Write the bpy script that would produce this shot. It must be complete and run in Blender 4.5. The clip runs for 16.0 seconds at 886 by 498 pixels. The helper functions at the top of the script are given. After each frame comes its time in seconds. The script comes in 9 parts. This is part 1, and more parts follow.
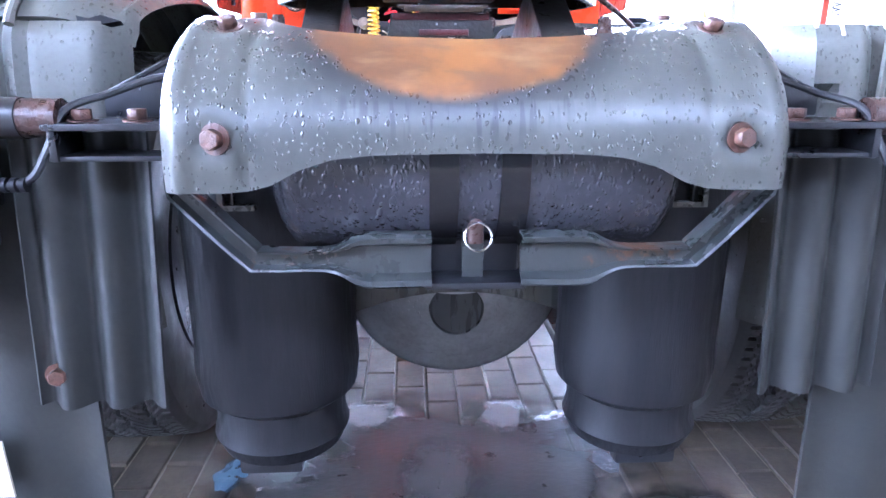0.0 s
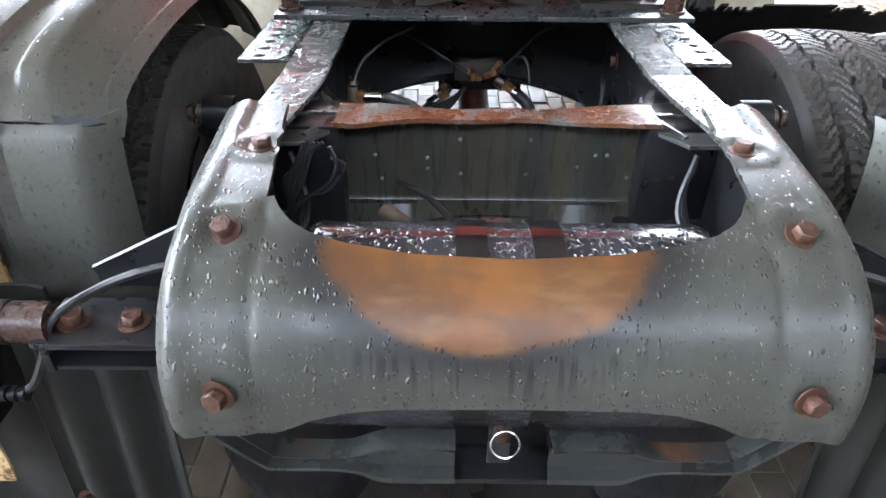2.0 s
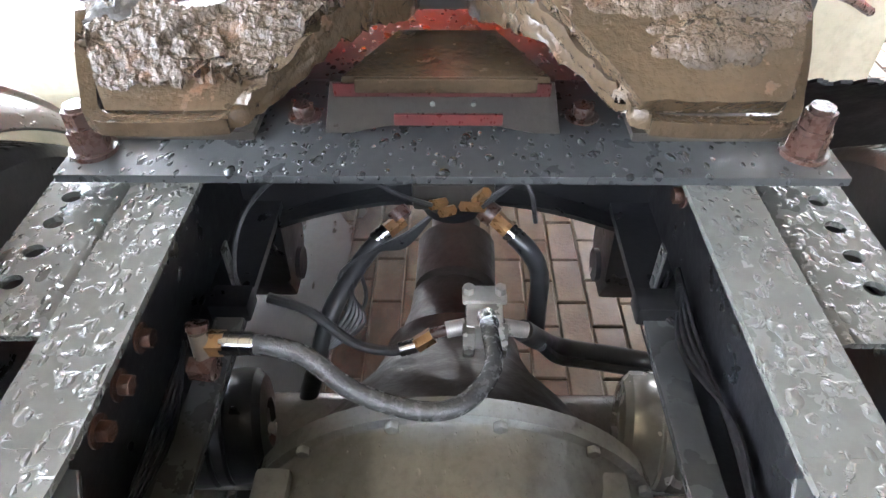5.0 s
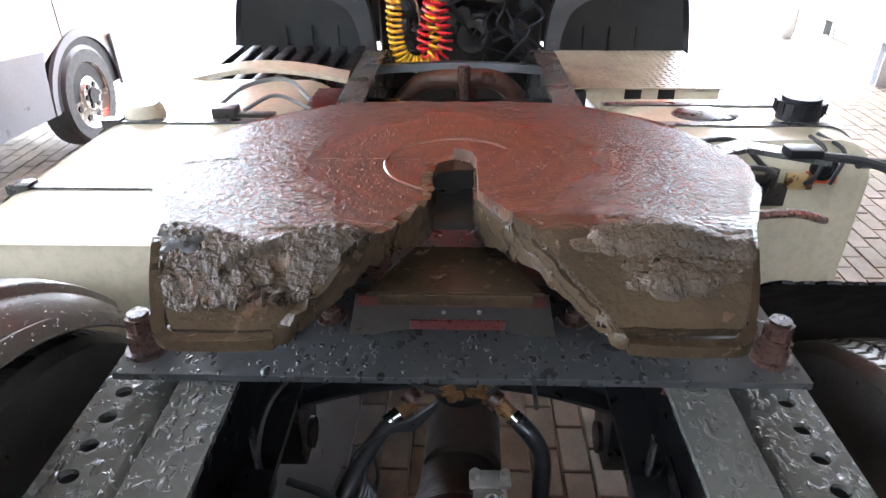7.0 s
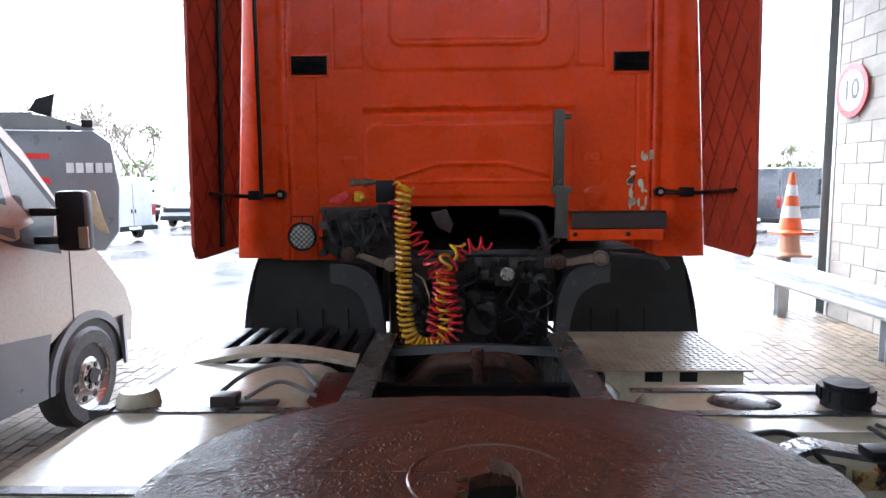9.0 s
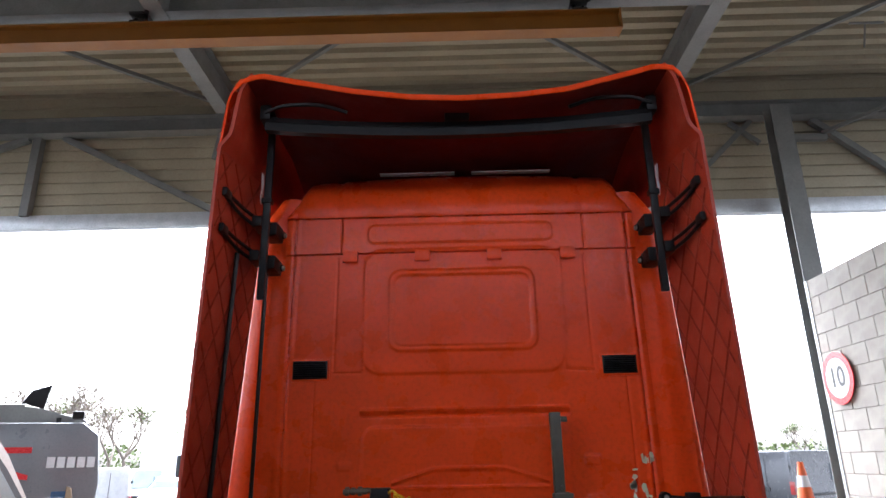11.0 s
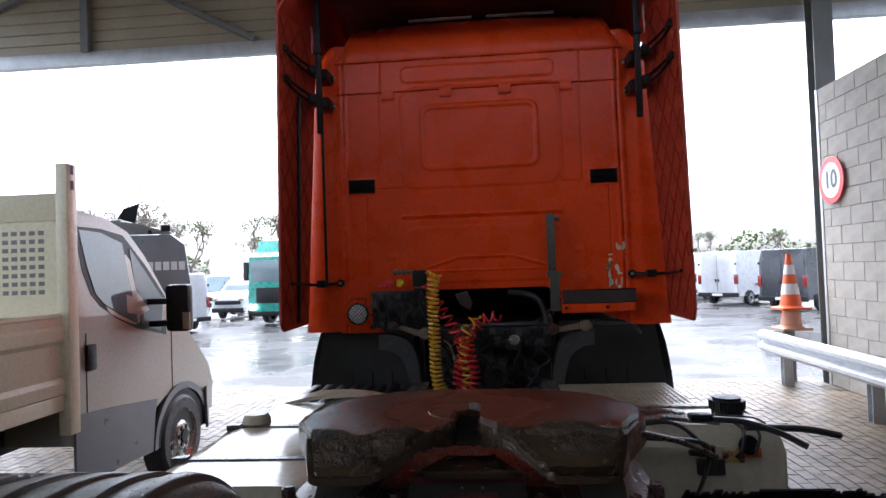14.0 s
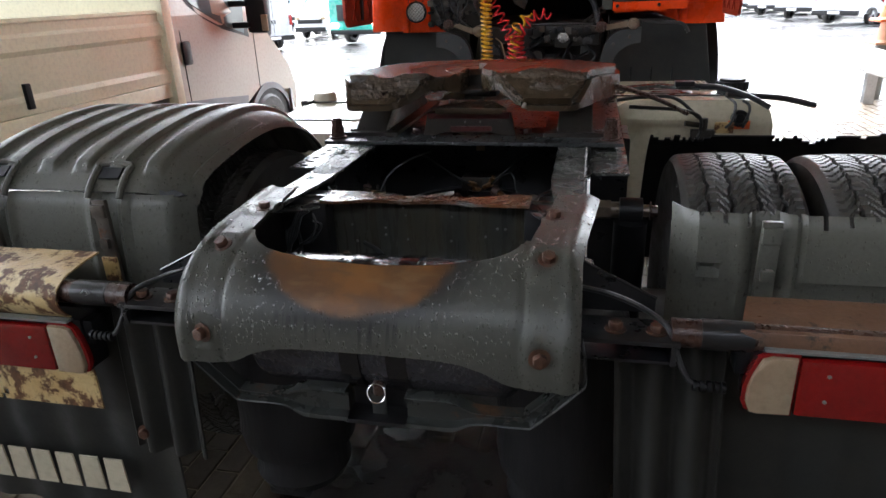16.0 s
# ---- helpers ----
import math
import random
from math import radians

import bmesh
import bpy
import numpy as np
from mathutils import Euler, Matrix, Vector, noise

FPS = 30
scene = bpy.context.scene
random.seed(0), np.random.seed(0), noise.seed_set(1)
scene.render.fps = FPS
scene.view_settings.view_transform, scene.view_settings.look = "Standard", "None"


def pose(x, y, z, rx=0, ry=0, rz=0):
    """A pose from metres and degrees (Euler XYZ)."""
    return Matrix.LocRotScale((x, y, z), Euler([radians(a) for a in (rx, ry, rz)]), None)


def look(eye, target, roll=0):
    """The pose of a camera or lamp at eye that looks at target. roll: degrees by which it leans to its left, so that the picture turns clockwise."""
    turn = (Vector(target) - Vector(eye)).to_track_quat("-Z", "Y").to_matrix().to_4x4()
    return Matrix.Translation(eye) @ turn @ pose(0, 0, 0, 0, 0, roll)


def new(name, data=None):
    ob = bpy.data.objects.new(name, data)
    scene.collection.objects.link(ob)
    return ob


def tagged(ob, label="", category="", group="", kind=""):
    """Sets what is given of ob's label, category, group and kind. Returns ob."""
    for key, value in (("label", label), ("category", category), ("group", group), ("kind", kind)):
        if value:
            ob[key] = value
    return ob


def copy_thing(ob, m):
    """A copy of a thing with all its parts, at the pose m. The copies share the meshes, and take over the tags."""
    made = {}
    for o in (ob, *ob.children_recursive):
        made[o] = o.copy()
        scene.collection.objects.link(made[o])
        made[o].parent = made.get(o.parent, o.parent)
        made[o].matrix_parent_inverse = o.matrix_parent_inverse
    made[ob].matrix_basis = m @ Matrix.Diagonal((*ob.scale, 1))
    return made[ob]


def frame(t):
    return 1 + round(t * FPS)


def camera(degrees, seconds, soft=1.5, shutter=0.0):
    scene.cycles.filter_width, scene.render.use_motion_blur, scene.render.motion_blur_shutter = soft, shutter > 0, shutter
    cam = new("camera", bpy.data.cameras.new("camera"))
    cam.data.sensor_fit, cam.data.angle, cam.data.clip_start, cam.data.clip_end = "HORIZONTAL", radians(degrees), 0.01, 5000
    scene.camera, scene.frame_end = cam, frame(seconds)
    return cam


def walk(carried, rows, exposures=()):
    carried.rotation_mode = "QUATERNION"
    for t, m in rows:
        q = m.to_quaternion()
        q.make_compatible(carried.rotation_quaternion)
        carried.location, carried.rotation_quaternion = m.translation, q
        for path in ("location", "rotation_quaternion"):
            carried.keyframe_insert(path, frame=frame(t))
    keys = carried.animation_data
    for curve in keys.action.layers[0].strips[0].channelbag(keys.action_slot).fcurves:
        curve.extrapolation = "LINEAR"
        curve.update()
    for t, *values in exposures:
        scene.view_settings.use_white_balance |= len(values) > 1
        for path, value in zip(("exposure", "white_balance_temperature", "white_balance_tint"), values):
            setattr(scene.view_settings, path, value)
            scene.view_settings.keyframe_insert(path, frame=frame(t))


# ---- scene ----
cam = camera(68.7, 16.0)
PATH = [
    (0, (-0.088, -0.781, 1.024), (0.006, 1.138, 0.471), 0.1),
    (0.5, (-0.077, -0.808, 1.218), (-0.013, 1.091, 0.592), -0.2),
    (1, (-0.111, -0.814, 1.392), (-0.047, 1.075, 0.737), 0.1),
    (1.5, (-0.096, -0.668, 1.446), (-0.086, 1.164, 0.644), 0.1),
    (2, (-0.079, -0.48, 1.465), (-0.082, 1.183, 0.353), 0.5),
    (2.5, (-0.082, -0.278, 1.488), (-0.096, 1.234, 0.178), 0.3),
    (3, (-0.048, -0.116, 1.49), (-0.07, 1.337, 0.116), -0.2),
    (3.5, (-0.01, 0.045, 1.491), (-0.033, 1.494, 0.113), -0.2),
    (4, (-0.019, 0.202, 1.489), (-0.048, 1.657, 0.118), -0.4),
    (4.5, (-0.001, 0.338, 1.503), (-0.03, 1.795, 0.134), -0.4),
    (5, (0.016, 0.424, 1.552), (-0.017, 1.89, 0.193), -0.5),
    (5.2, (0.022, 0.428, 1.578), (-0.018, 1.907, 0.233), -0.7),
    (7.3, (0.01, 0.371, 1.686), (-0.046, 2.123, 0.722), -0.4),
    (7.5, (0.007, 0.394, 1.672), (-0.055, 2.156, 0.726), -0.6),
    (8, (-0.023, 0.448, 1.659), (-0.092, 2.283, 0.865), -0.6),
    (8.5, (-0.026, 0.503, 1.645), (-0.094, 2.426, 1.099), -0.6),
    (9, (-0.039, 0.522, 1.679), (-0.096, 2.51, 1.464), -0.5),
    (9.5, (-0.036, 0.521, 1.738), (-0.084, 2.518, 1.842), -0.7),
    (10, (-0.041, 0.508, 1.786), (-0.077, 2.478, 2.132), -0.8),
    (10.2, (-0.048, 0.503, 1.808), (-0.08, 2.459, 2.223), -0.8),
    (12.3, (-0.005, 0.169, 1.753), (-0.024, 2.021, 2.508), -1.7),
    (12.5, (0.023, 0.099, 1.761), (0.006, 1.956, 2.505), -1.8),
    (13, (0.128, -0.08, 1.729), (0.081, 1.835, 2.303), -2.0),
    (13.5, (0.142, -0.294, 1.713), (0.025, 1.675, 2.045), -1.9),
    (14, (0.098, -0.496, 1.683), (-0.068, 1.496, 1.742), -2.0),
    (14.5, (0.15, -0.633, 1.649), (-0.054, 1.338, 1.38), -2.1),
    (15, (0.257, -0.794, 1.627), (0.022, 1.15, 1.218), -2.2),
    (15.5, (0.334, -0.909, 1.581), (0.0, 0.983, 1.025), -2.3),
    (16, (0.394, -0.96, 1.533), (-0.033, 0.849, 0.794), -2.4),
]
walk(cam, [(t, look(eye, aim, roll)) for t, eye, aim, roll in PATH],
     [(0.0, 6.9, 4750, 22), (0.5, 5.85, 4700, 18), (1.0, 5.1, 5250, 12), (1.5, 5.0, 5300, 10), (2.0, 5.75, 5800, 10), (2.5, 6.25, 5800, 10), (3.5, 6.6, 5800, 10), (5.2, 6.85, 6000, 10), (7.5, 5.0, 5800, 10), (8.5, 4.3, 5700, 10), (9.5, 3.4, 5750, 13), (10.2, 3.45, 6000, 13), (12.5, 3.5, 5900, 13), (14.0, 2.82, 5800, 13), (15.0, 2.85, 5850, 13), (15.5, 3.2, 5900, 12), (16.0, 3.95, 6200, 10)])
SKY = 0.15


# ---- world and light ----
world = bpy.data.worlds.new("sky")
scene.world = world
world.use_nodes = True
wn, wl = world.node_tree.nodes, world.node_tree.links
sky = wn.new("ShaderNodeTexSky")
sky.sky_type, sky.sun_disc = "NISHITA", False
sky.sun_elevation, sky.sun_rotation = radians(66), radians(340)
sky.air_density, sky.dust_density, sky.ozone_density = 1.0, 5.0, 1.0
grey = wn.new("ShaderNodeHueSaturation")
grey.inputs["Saturation"].default_value = 0.24
wl.new(sky.outputs[0], grey.inputs["Color"])
wl.new(grey.outputs[0], wn["Background"].inputs[0])
wn["Background"].inputs[1].default_value = SKY
sun = new("sun", bpy.data.lights.new("sun", "SUN"))
sun.data.energy, sun.data.angle, sun.data.color = 0.5, radians(25), (1.0, 0.97, 0.92)
sun.matrix_world = look((-4.57, 12.55, 30), (0, 0, 0))


# ---- materials ----
def mat(name, c1, c2=None, rough=0.5, metal=0.0, scale=6.0, bump=0.15, fine=70.0, drops=0.0, spots=None, amount=0.5, coat=0.0, dirt=None, dirty=0.5, stretch=(1, 1, 1), dropscale=170.0, film=0.0, gloss=0.05, filmscale=62.0):
    """Painted, bare or rough surface: two scales of colour change, grain relief, spots of a second stuff, dirt and rain drops."""
    m = bpy.data.materials.new(name)
    m.use_nodes = True
    n, l = m.node_tree.nodes, m.node_tree.links
    b = n["Principled BSDF"]
    co = n.new("ShaderNodeTexCoord")
    mp = n.new("ShaderNodeMapping")
    mp.inputs["Scale"].default_value = stretch
    l.new(co.outputs["Object"], mp.inputs[0])
    vec = mp.outputs[0]

    def tex(s, detail=4.0, roughness=0.6):
        t = n.new("ShaderNodeTexNoise")
        t.inputs["Scale"].default_value, t.inputs["Detail"].default_value, t.inputs["Roughness"].default_value = s, detail, roughness
        l.new(vec, t.inputs["Vector"])
        return t.outputs["Fac"]

    def ramp(f, a, z):
        r = n.new("ShaderNodeMapRange")
        r.inputs["From Min"].default_value, r.inputs["From Max"].default_value = a, z
        l.new(f, r.inputs["Value"])
        return r.outputs[0]

    def mix(f, a, z):
        x = n.new("ShaderNodeMix")
        x.data_type = "RGBA"
        l.new(f, x.inputs["Factor"])
        for i, v in (("A", a), ("B", z)):
            s = [k for k in x.inputs if k.name == i and k.type == "RGBA"][0]
            if isinstance(v, tuple):
                s.default_value = (*v, 1)
            else:
                l.new(v, s)
        return [k for k in x.outputs if k.type == "RGBA"][0]

    def arith(op, a, z):
        x = n.new("ShaderNodeMath")
        x.operation = op
        for i, v in enumerate((a, z)):
            if isinstance(v, (int, float)):
                x.inputs[i].default_value = v
            else:
                l.new(v, x.inputs[i])
        return x.outputs[0]

    c2 = c2 or tuple(v * 0.75 for v in c1)
    big, small = tex(scale), tex(fine, 3.0)
    col = mix(ramp(big, 0.35, 0.65), c1, c2)
    col = mix(arith("MULTIPLY", ramp(small, 0.45, 0.75), 0.35), col, tuple(v * 0.6 for v in c2))
    rg = arith("ADD", arith("MULTIPLY", ramp(tex(scale * 3), 0.3, 0.7), rough * 0.5), rough * 0.72)
    met = None
    if spots:
        f = ramp(tex(scale * 2.2, 8.0, 0.7), 0.62 - 0.3 * amount, 0.68 - 0.3 * amount)
        col = mix(f, col, mix(ramp(tex(scale * 6), 0.35, 0.65), spots, tuple(v * 0.5 for v in spots)))
        rg = arith("ADD", rg, arith("MULTIPLY", f, 0.25))
        if metal:
            met = arith("MULTIPLY", arith("SUBTRACT", 1.0, f), metal)
    if dirt:
        f = arith("MULTIPLY", ramp(tex(scale * 0.8, 6.0, 0.7), 0.4, 0.75), dirty)
        col = mix(f, col, dirt)
    height = arith("ADD", small, arith("MULTIPLY", big, 2.0))
    bp = n.new("ShaderNodeBump")
    bp.inputs["Strength"].default_value, bp.inputs["Distance"].default_value = bump, 0.004
    l.new(height, bp.inputs["Height"])
    normal = bp.outputs[0]
    if drops:
        total = None
        run = n.new("ShaderNodeMapping")
        run.inputs["Scale"].default_value = (1.25, 0.72, 0.72)
        l.new(co.outputs["Object"], run.inputs[0])
        wide = 0.30 + 0.12 * max(0.0, drops - 1.0)
        for s, lo, hi in ((dropscale, wide, 0.0), (dropscale * 0.5, wide * 0.9, 0.0)):
            v = n.new("ShaderNodeTexVoronoi")
            v.inputs["Scale"].default_value = s
            wob = n.new("ShaderNodeTexNoise")
            wob.inputs["Scale"].default_value = s * 1.3
            l.new(co.outputs["Object"], wob.inputs["Vector"])
            add = n.new("ShaderNodeMix")
            add.data_type = "VECTOR"
            add.inputs["Factor"].default_value = 0.5 / s
            l.new(run.outputs[0], [k for k in add.inputs if k.name == "A" and k.type == "VECTOR"][0])
            l.new(wob.outputs["Color"], [k for k in add.inputs if k.name == "B" and k.type == "VECTOR"][0])
            l.new([k for k in add.outputs if k.type == "VECTOR"][0], v.inputs["Vector"])
            d = arith("POWER", ramp(v.outputs["Distance"], lo, hi), 0.55)
            d = arith("MULTIPLY", d, ramp(v.outputs["Color"], 0.75 - 0.35 * drops, 0.9 - 0.35 * drops))
            total = d if total is None else arith("MAXIMUM", total, d)
        total = arith("MULTIPLY", total, ramp(tex(7.0), 0.36 - 0.14 * max(0.0, drops - 0.8), 0.46 - 0.12 * max(0.0, drops - 0.8)))
        db = n.new("ShaderNodeBump")
        db.inputs["Strength"].default_value, db.inputs["Distance"].default_value = 0.9, 0.3 / dropscale
        l.new(total, db.inputs["Height"])
        l.new(normal, db.inputs["Normal"])
        normal = db.outputs[0]
        wet = ramp(total, 0.02, 0.2)
        rg = arith("MAXIMUM", arith("SUBTRACT", rg, arith("MULTIPLY", wet, 1.0)), 0.06)
        
    if film:
        w = n.new("ShaderNodeTexNoise")
        w.inputs["Scale"].default_value, w.inputs["Detail"].default_value, w.inputs["Distortion"].default_value = filmscale, 3.0, 0.4
        l.new(co.outputs["Object"], w.inputs["Vector"])
        wet = ramp(w.outputs["Fac"], 0.60 - 0.16 * film, 0.72 - 0.16 * film)
        fb = n.new("ShaderNodeBump")
        fb.inputs["Strength"].default_value, fb.inputs["Distance"].default_value = 0.9, 0.12 / filmscale
        l.new(wet, fb.inputs["Height"])
        l.new(normal, fb.inputs["Normal"])
        normal = fb.outputs[0]
        rg = arith("MAXIMUM", arith("SUBTRACT", rg, arith("MULTIPLY", wet, 0.6)), gloss)
    l.new(col, b.inputs["Base Color"])
    l.new(rg, b.inputs["Roughness"])
    l.new(normal, b.inputs["Normal"])
    if met is not None:
        l.new(met, b.inputs["Metallic"])
    else:
        b.inputs["Metallic"].default_value = metal
    b.inputs["Coat Weight"].default_value = coat
    b.inputs["Coat Roughness"].default_value = 0.12
    return m


def glow(name, c, s):
    m = bpy.data.materials.new(name)
    m.use_nodes = True
    b = m.node_tree.nodes["Principled BSDF"]
    b.inputs["Base Color"].default_value = (*c, 1)
    b.inputs["Emission Color"].default_value, b.inputs["Emission Strength"].default_value = (*c, 1), s
    return m


def glass(name, c, rough=0.05):
    m = bpy.data.materials.new(name)
    m.use_nodes = True
    b = m.node_tree.nodes["Principled BSDF"]
    b.inputs["Base Color"].default_value, b.inputs["Roughness"].default_value = (*c, 1), rough
    b.inputs["Transmission Weight"].default_value = 1.0
    return m


def end_plate_paint():
    """Grey-green chassis paint, rubbed to bare rusty steel in the middle of the bend, a grease rim and black runs below it."""
    m = mat("end_plate_paint", (0.072, 0.072, 0.061), (0.054, 0.054, 0.046), 0.37, 0.0, 5.0, 0.05, 60.0, drops=0.68, dropscale=165, dirt=(0.10, 0.092, 0.068), dirty=0.25)
    n, l = m.node_tree.nodes, m.node_tree.links
    b = n["Principled BSDF"]
    base = b.inputs["Base Color"].links[0].from_socket
    co = n.new("ShaderNodeTexCoord")
    sep = n.new("ShaderNodeSeparateXYZ")
    l.new(co.outputs["Object"], sep.inputs[0])
    noi = n.new("ShaderNodeTexNoise")
    noi.inputs["Scale"].default_value, noi.inputs["Detail"].default_value = 14.0, 5.0
    l.new(co.outputs["Object"], noi.inputs["Vector"])
    streak = n.new("ShaderNodeTexNoise")
    mp = n.new("ShaderNodeMapping")
    mp.inputs["Scale"].default_value = (85, 6, 6)
    l.new(co.outputs["Object"], mp.inputs[0])
    l.new(mp.outputs[0], streak.inputs["Vector"])
    streak.inputs["Scale"].default_value = 1.0

    def f(op, a, z=0.0, c=None):
        x = n.new("ShaderNodeMath")
        x.operation = op
        for i, v in enumerate((a, z) if c is None else (a, z, c)):
            if isinstance(v, (int, float)):
                x.inputs[i].default_value = v
            else:
                l.new(v, x.inputs[i])
        return x.outputs[0]

    def smooth(v, a, z):
        r = n.new("ShaderNodeMapRange")
        r.interpolation_type = "SMOOTHSTEP"
        r.inputs["From Min"].default_value, r.inputs["From Max"].default_value = a, z
        l.new(v, r.inputs["Value"])
        return r.outputs[0]

    def mix(fac, a, z):
        x = n.new("ShaderNodeMix")
        x.data_type = "RGBA"
        l.new(fac, x.inputs["Factor"])
        for i, v in (("A", a), ("B", z)):
            s = [k for k in x.inputs if k.name == i and k.type == "RGBA"][0]
            if isinstance(v, tuple):
                s.default_value = (*v, 1)
            else:
                l.new(v, s)
        return [k for k in x.outputs if k.type == "RGBA"][0]

    ex = f("DIVIDE", f("ABSOLUTE", f("ADD", sep.outputs[0], 0.030)), 0.200)
    ez = f("DIVIDE", f("SUBTRACT", 1.174, f("ADD", sep.outputs[1], sep.outputs[2])), 0.168)
    r = f("POWER", f("ADD", f("POWER", ex, 1.75), f("POWER", f("ABSOLUTE", ez), 1.75)), 0.571)
    r = f("ADD", r, f("MULTIPLY", f("SUBTRACT", noi.outputs[0], 0.5), 0.20))
    rust = mix(smooth(noi.outputs[0], 0.35, 0.65), (0.190, 0.078, 0.020), (0.105, 0.046, 0.017))
    pale = n.new("ShaderNodeTexNoise")
    pale.inputs["Scale"].default_value, pale.inputs["Detail"].default_value = 1.0, 4.0
    lie = n.new("ShaderNodeMapping")
    lie.inputs["Scale"].default_value = (9, 26, 26)
    l.new(co.outputs["Object"], lie.inputs[0])
    l.new(lie.outputs[0], pale.inputs["Vector"])
    rust = mix(f("MULTIPLY", smooth(pale.outputs[0], 0.52, 0.70), 0.55), rust, (0.23, 0.135, 0.060))
    rust = mix(f("MULTIPLY", smooth(pale.outputs[0], 0.46, 0.34), 0.6), rust, (0.10, 0.052, 0.028))
    core = f("MULTIPLY", smooth(r, 1.0, 0.86), 0.95)
    drop_relief = b.inputs["Normal"].links[0].from_node
    l.new(f("MULTIPLY", f("SUBTRACT", 1.0, core), 0.9), drop_relief.inputs["Strength"])
    rim = f("MULTIPLY", smooth(r, 1.30, 0.98), 0.80)
    runs = f("MULTIPLY", smooth(streak.outputs[0], 0.50, 0.60), f("MULTIPLY", smooth(r, 1.5, 1.1), smooth(ez, 0.75, 1.0)))
    col = mix(f("MAXIMUM", rim, runs), base, (0.018, 0.017, 0.017))
    col = mix(core, col, rust)
    l.new(col, b.inputs["Base Color"])
    rg = b.inputs["Roughness"].links[0].from_socket
    l.new(f("ADD", f("MULTIPLY", rg, f("SUBTRACT", 1.0, core)), f("MULTIPLY", core, 0.40)), b.inputs["Roughness"])
    b.inputs["Specular IOR Level"].default_value = 0.4
    return m


M_PLATE = end_plate_paint()
M_GUSSET = mat("gusset_paint", (0.075, 0.076, 0.072), (0.058, 0.059, 0.056), 0.16, 0, 5.0, 0.05, 60)
M_RAIL = mat("chassis_paint_wet", (0.088, 0.088, 0.079), (0.066, 0.066, 0.059), 0.26, 0, 4.0, 0.03, 60, drops=1.35, dropscale=72, film=0.22, filmscale=64, gloss=0.03, spots=(0.12, 0.04, 0.025), amount=-0.12)
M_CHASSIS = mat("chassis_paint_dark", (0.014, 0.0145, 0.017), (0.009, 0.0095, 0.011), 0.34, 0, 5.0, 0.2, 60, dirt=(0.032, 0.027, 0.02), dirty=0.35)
M_CROSS = mat("crossmember_rusty", (0.120, 0.050, 0.022), (0.078, 0.036, 0.019), 0.28, 0, 5.0, 0.2, 120, film=0.32, filmscale=150, gloss=0.06, spots=(0.115, 0.105, 0.095), amount=0.42)
M_WEB = mat("crossmember_grey", (0.038, 0.039, 0.034), (0.026, 0.027, 0.024), 0.30, 0, 6.0, 0.12, 60, dirt=(0.075, 0.061, 0.030), dirty=0.6, stretch=(3, 1, 0.35))
M_TANKAIR = mat("air_tank_black", (0.036, 0.035, 0.039), (0.026, 0.025, 0.029), 0.13, 0.0, 5.0, 0.04, 50, drops=1.7, dropscale=120)
M_STRAP = mat("strap_black_gloss", (0.012, 0.011, 0.011), (0.009, 0.009, 0.010), 0.12, 0, 8.0, 0.03)
M_BOLT = mat("bolt_rust", (0.105, 0.048, 0.028), (0.06, 0.029, 0.019), 0.45, 0.1, 40.0, 0.4, 200)
M_BOLTBROWN = mat("stud_brown", (0.062, 0.031, 0.022), (0.040, 0.021, 0.016), 0.30, 0.0, 30.0, 0.3, 160)
M_RUBBER = mat("tyre_rubber", (0.02, 0.02, 0.021), (0.026, 0.025, 0.024), 0.55, 0, 9.0, 0.25, 90, dirt=(0.042, 0.036, 0.030), dirty=0.5)
M_TREAD = mat("tyre_tread_wet", (0.055, 0.053, 0.050), (0.036, 0.035, 0.033), 0.38, 0, 7.0, 0.15, 110, dirt=(0.095, 0.080, 0.058), dirty=0.45)
M_TREAD.node_tree.nodes["Principled BSDF"].inputs["Specular IOR Level"].default_value = 0.35
M_PLASTIC = mat("mudguard_plastic", (0.118, 0.117, 0.101), (0.092, 0.091, 0.078), 0.38, 0, 3.0, 0.04, 120, drops=0.25, dropscale=150, dirt=(0.15, 0.13, 0.085), dirty=0.35)
M_PLASTIC.node_tree.nodes["Principled BSDF"].inputs["Specular IOR Level"].default_value = 0.25
M_FLAP = mat("mud_flap_rubber", (0.025, 0.026, 0.024), (0.018, 0.019, 0.018), 0.46, 0, 4.0, 0.10, 90, dirt=(0.055, 0.048, 0.036), dirty=0.4)
M_BELLOW = mat("bellow_rubber", (0.011, 0.011, 0.012), (0.008, 0.008, 0.009), 0.5, 0, 6.0, 0.15, 60, dirt=(0.028, 0.025, 0.023), dirty=0.4, stretch=(6, 6, 0.6))
M_BELLOW.node_tree.nodes["Principled BSDF"].inputs["Specular IOR Level"].default_value = 0.25
M_FLAP.node_tree.nodes["Principled BSDF"].inputs["Specular IOR Level"].default_value = 0.3
M_BLACK = mat("black_plastic", (0.009, 0.009, 0.010), (0.006, 0.006, 0.007), 0.42, 0, 8.0, 0.15, 80)
M_BLACK.node_tree.nodes["Principled BSDF"].inputs["Specular IOR Level"].default_value = 0.25
M_BLACKDIRTY = mat("oily_black_steel", (0.030, 0.028, 0.026), (0.042, 0.036, 0.030), 0.36, 0, 9.0, 0.4, 70, dirt=(0.045, 0.036, 0.027), dirty=0.4)
M_BLACKDIRTY.node_tree.nodes["Principled BSDF"].inputs["Specular IOR Level"].default_value = 0.3
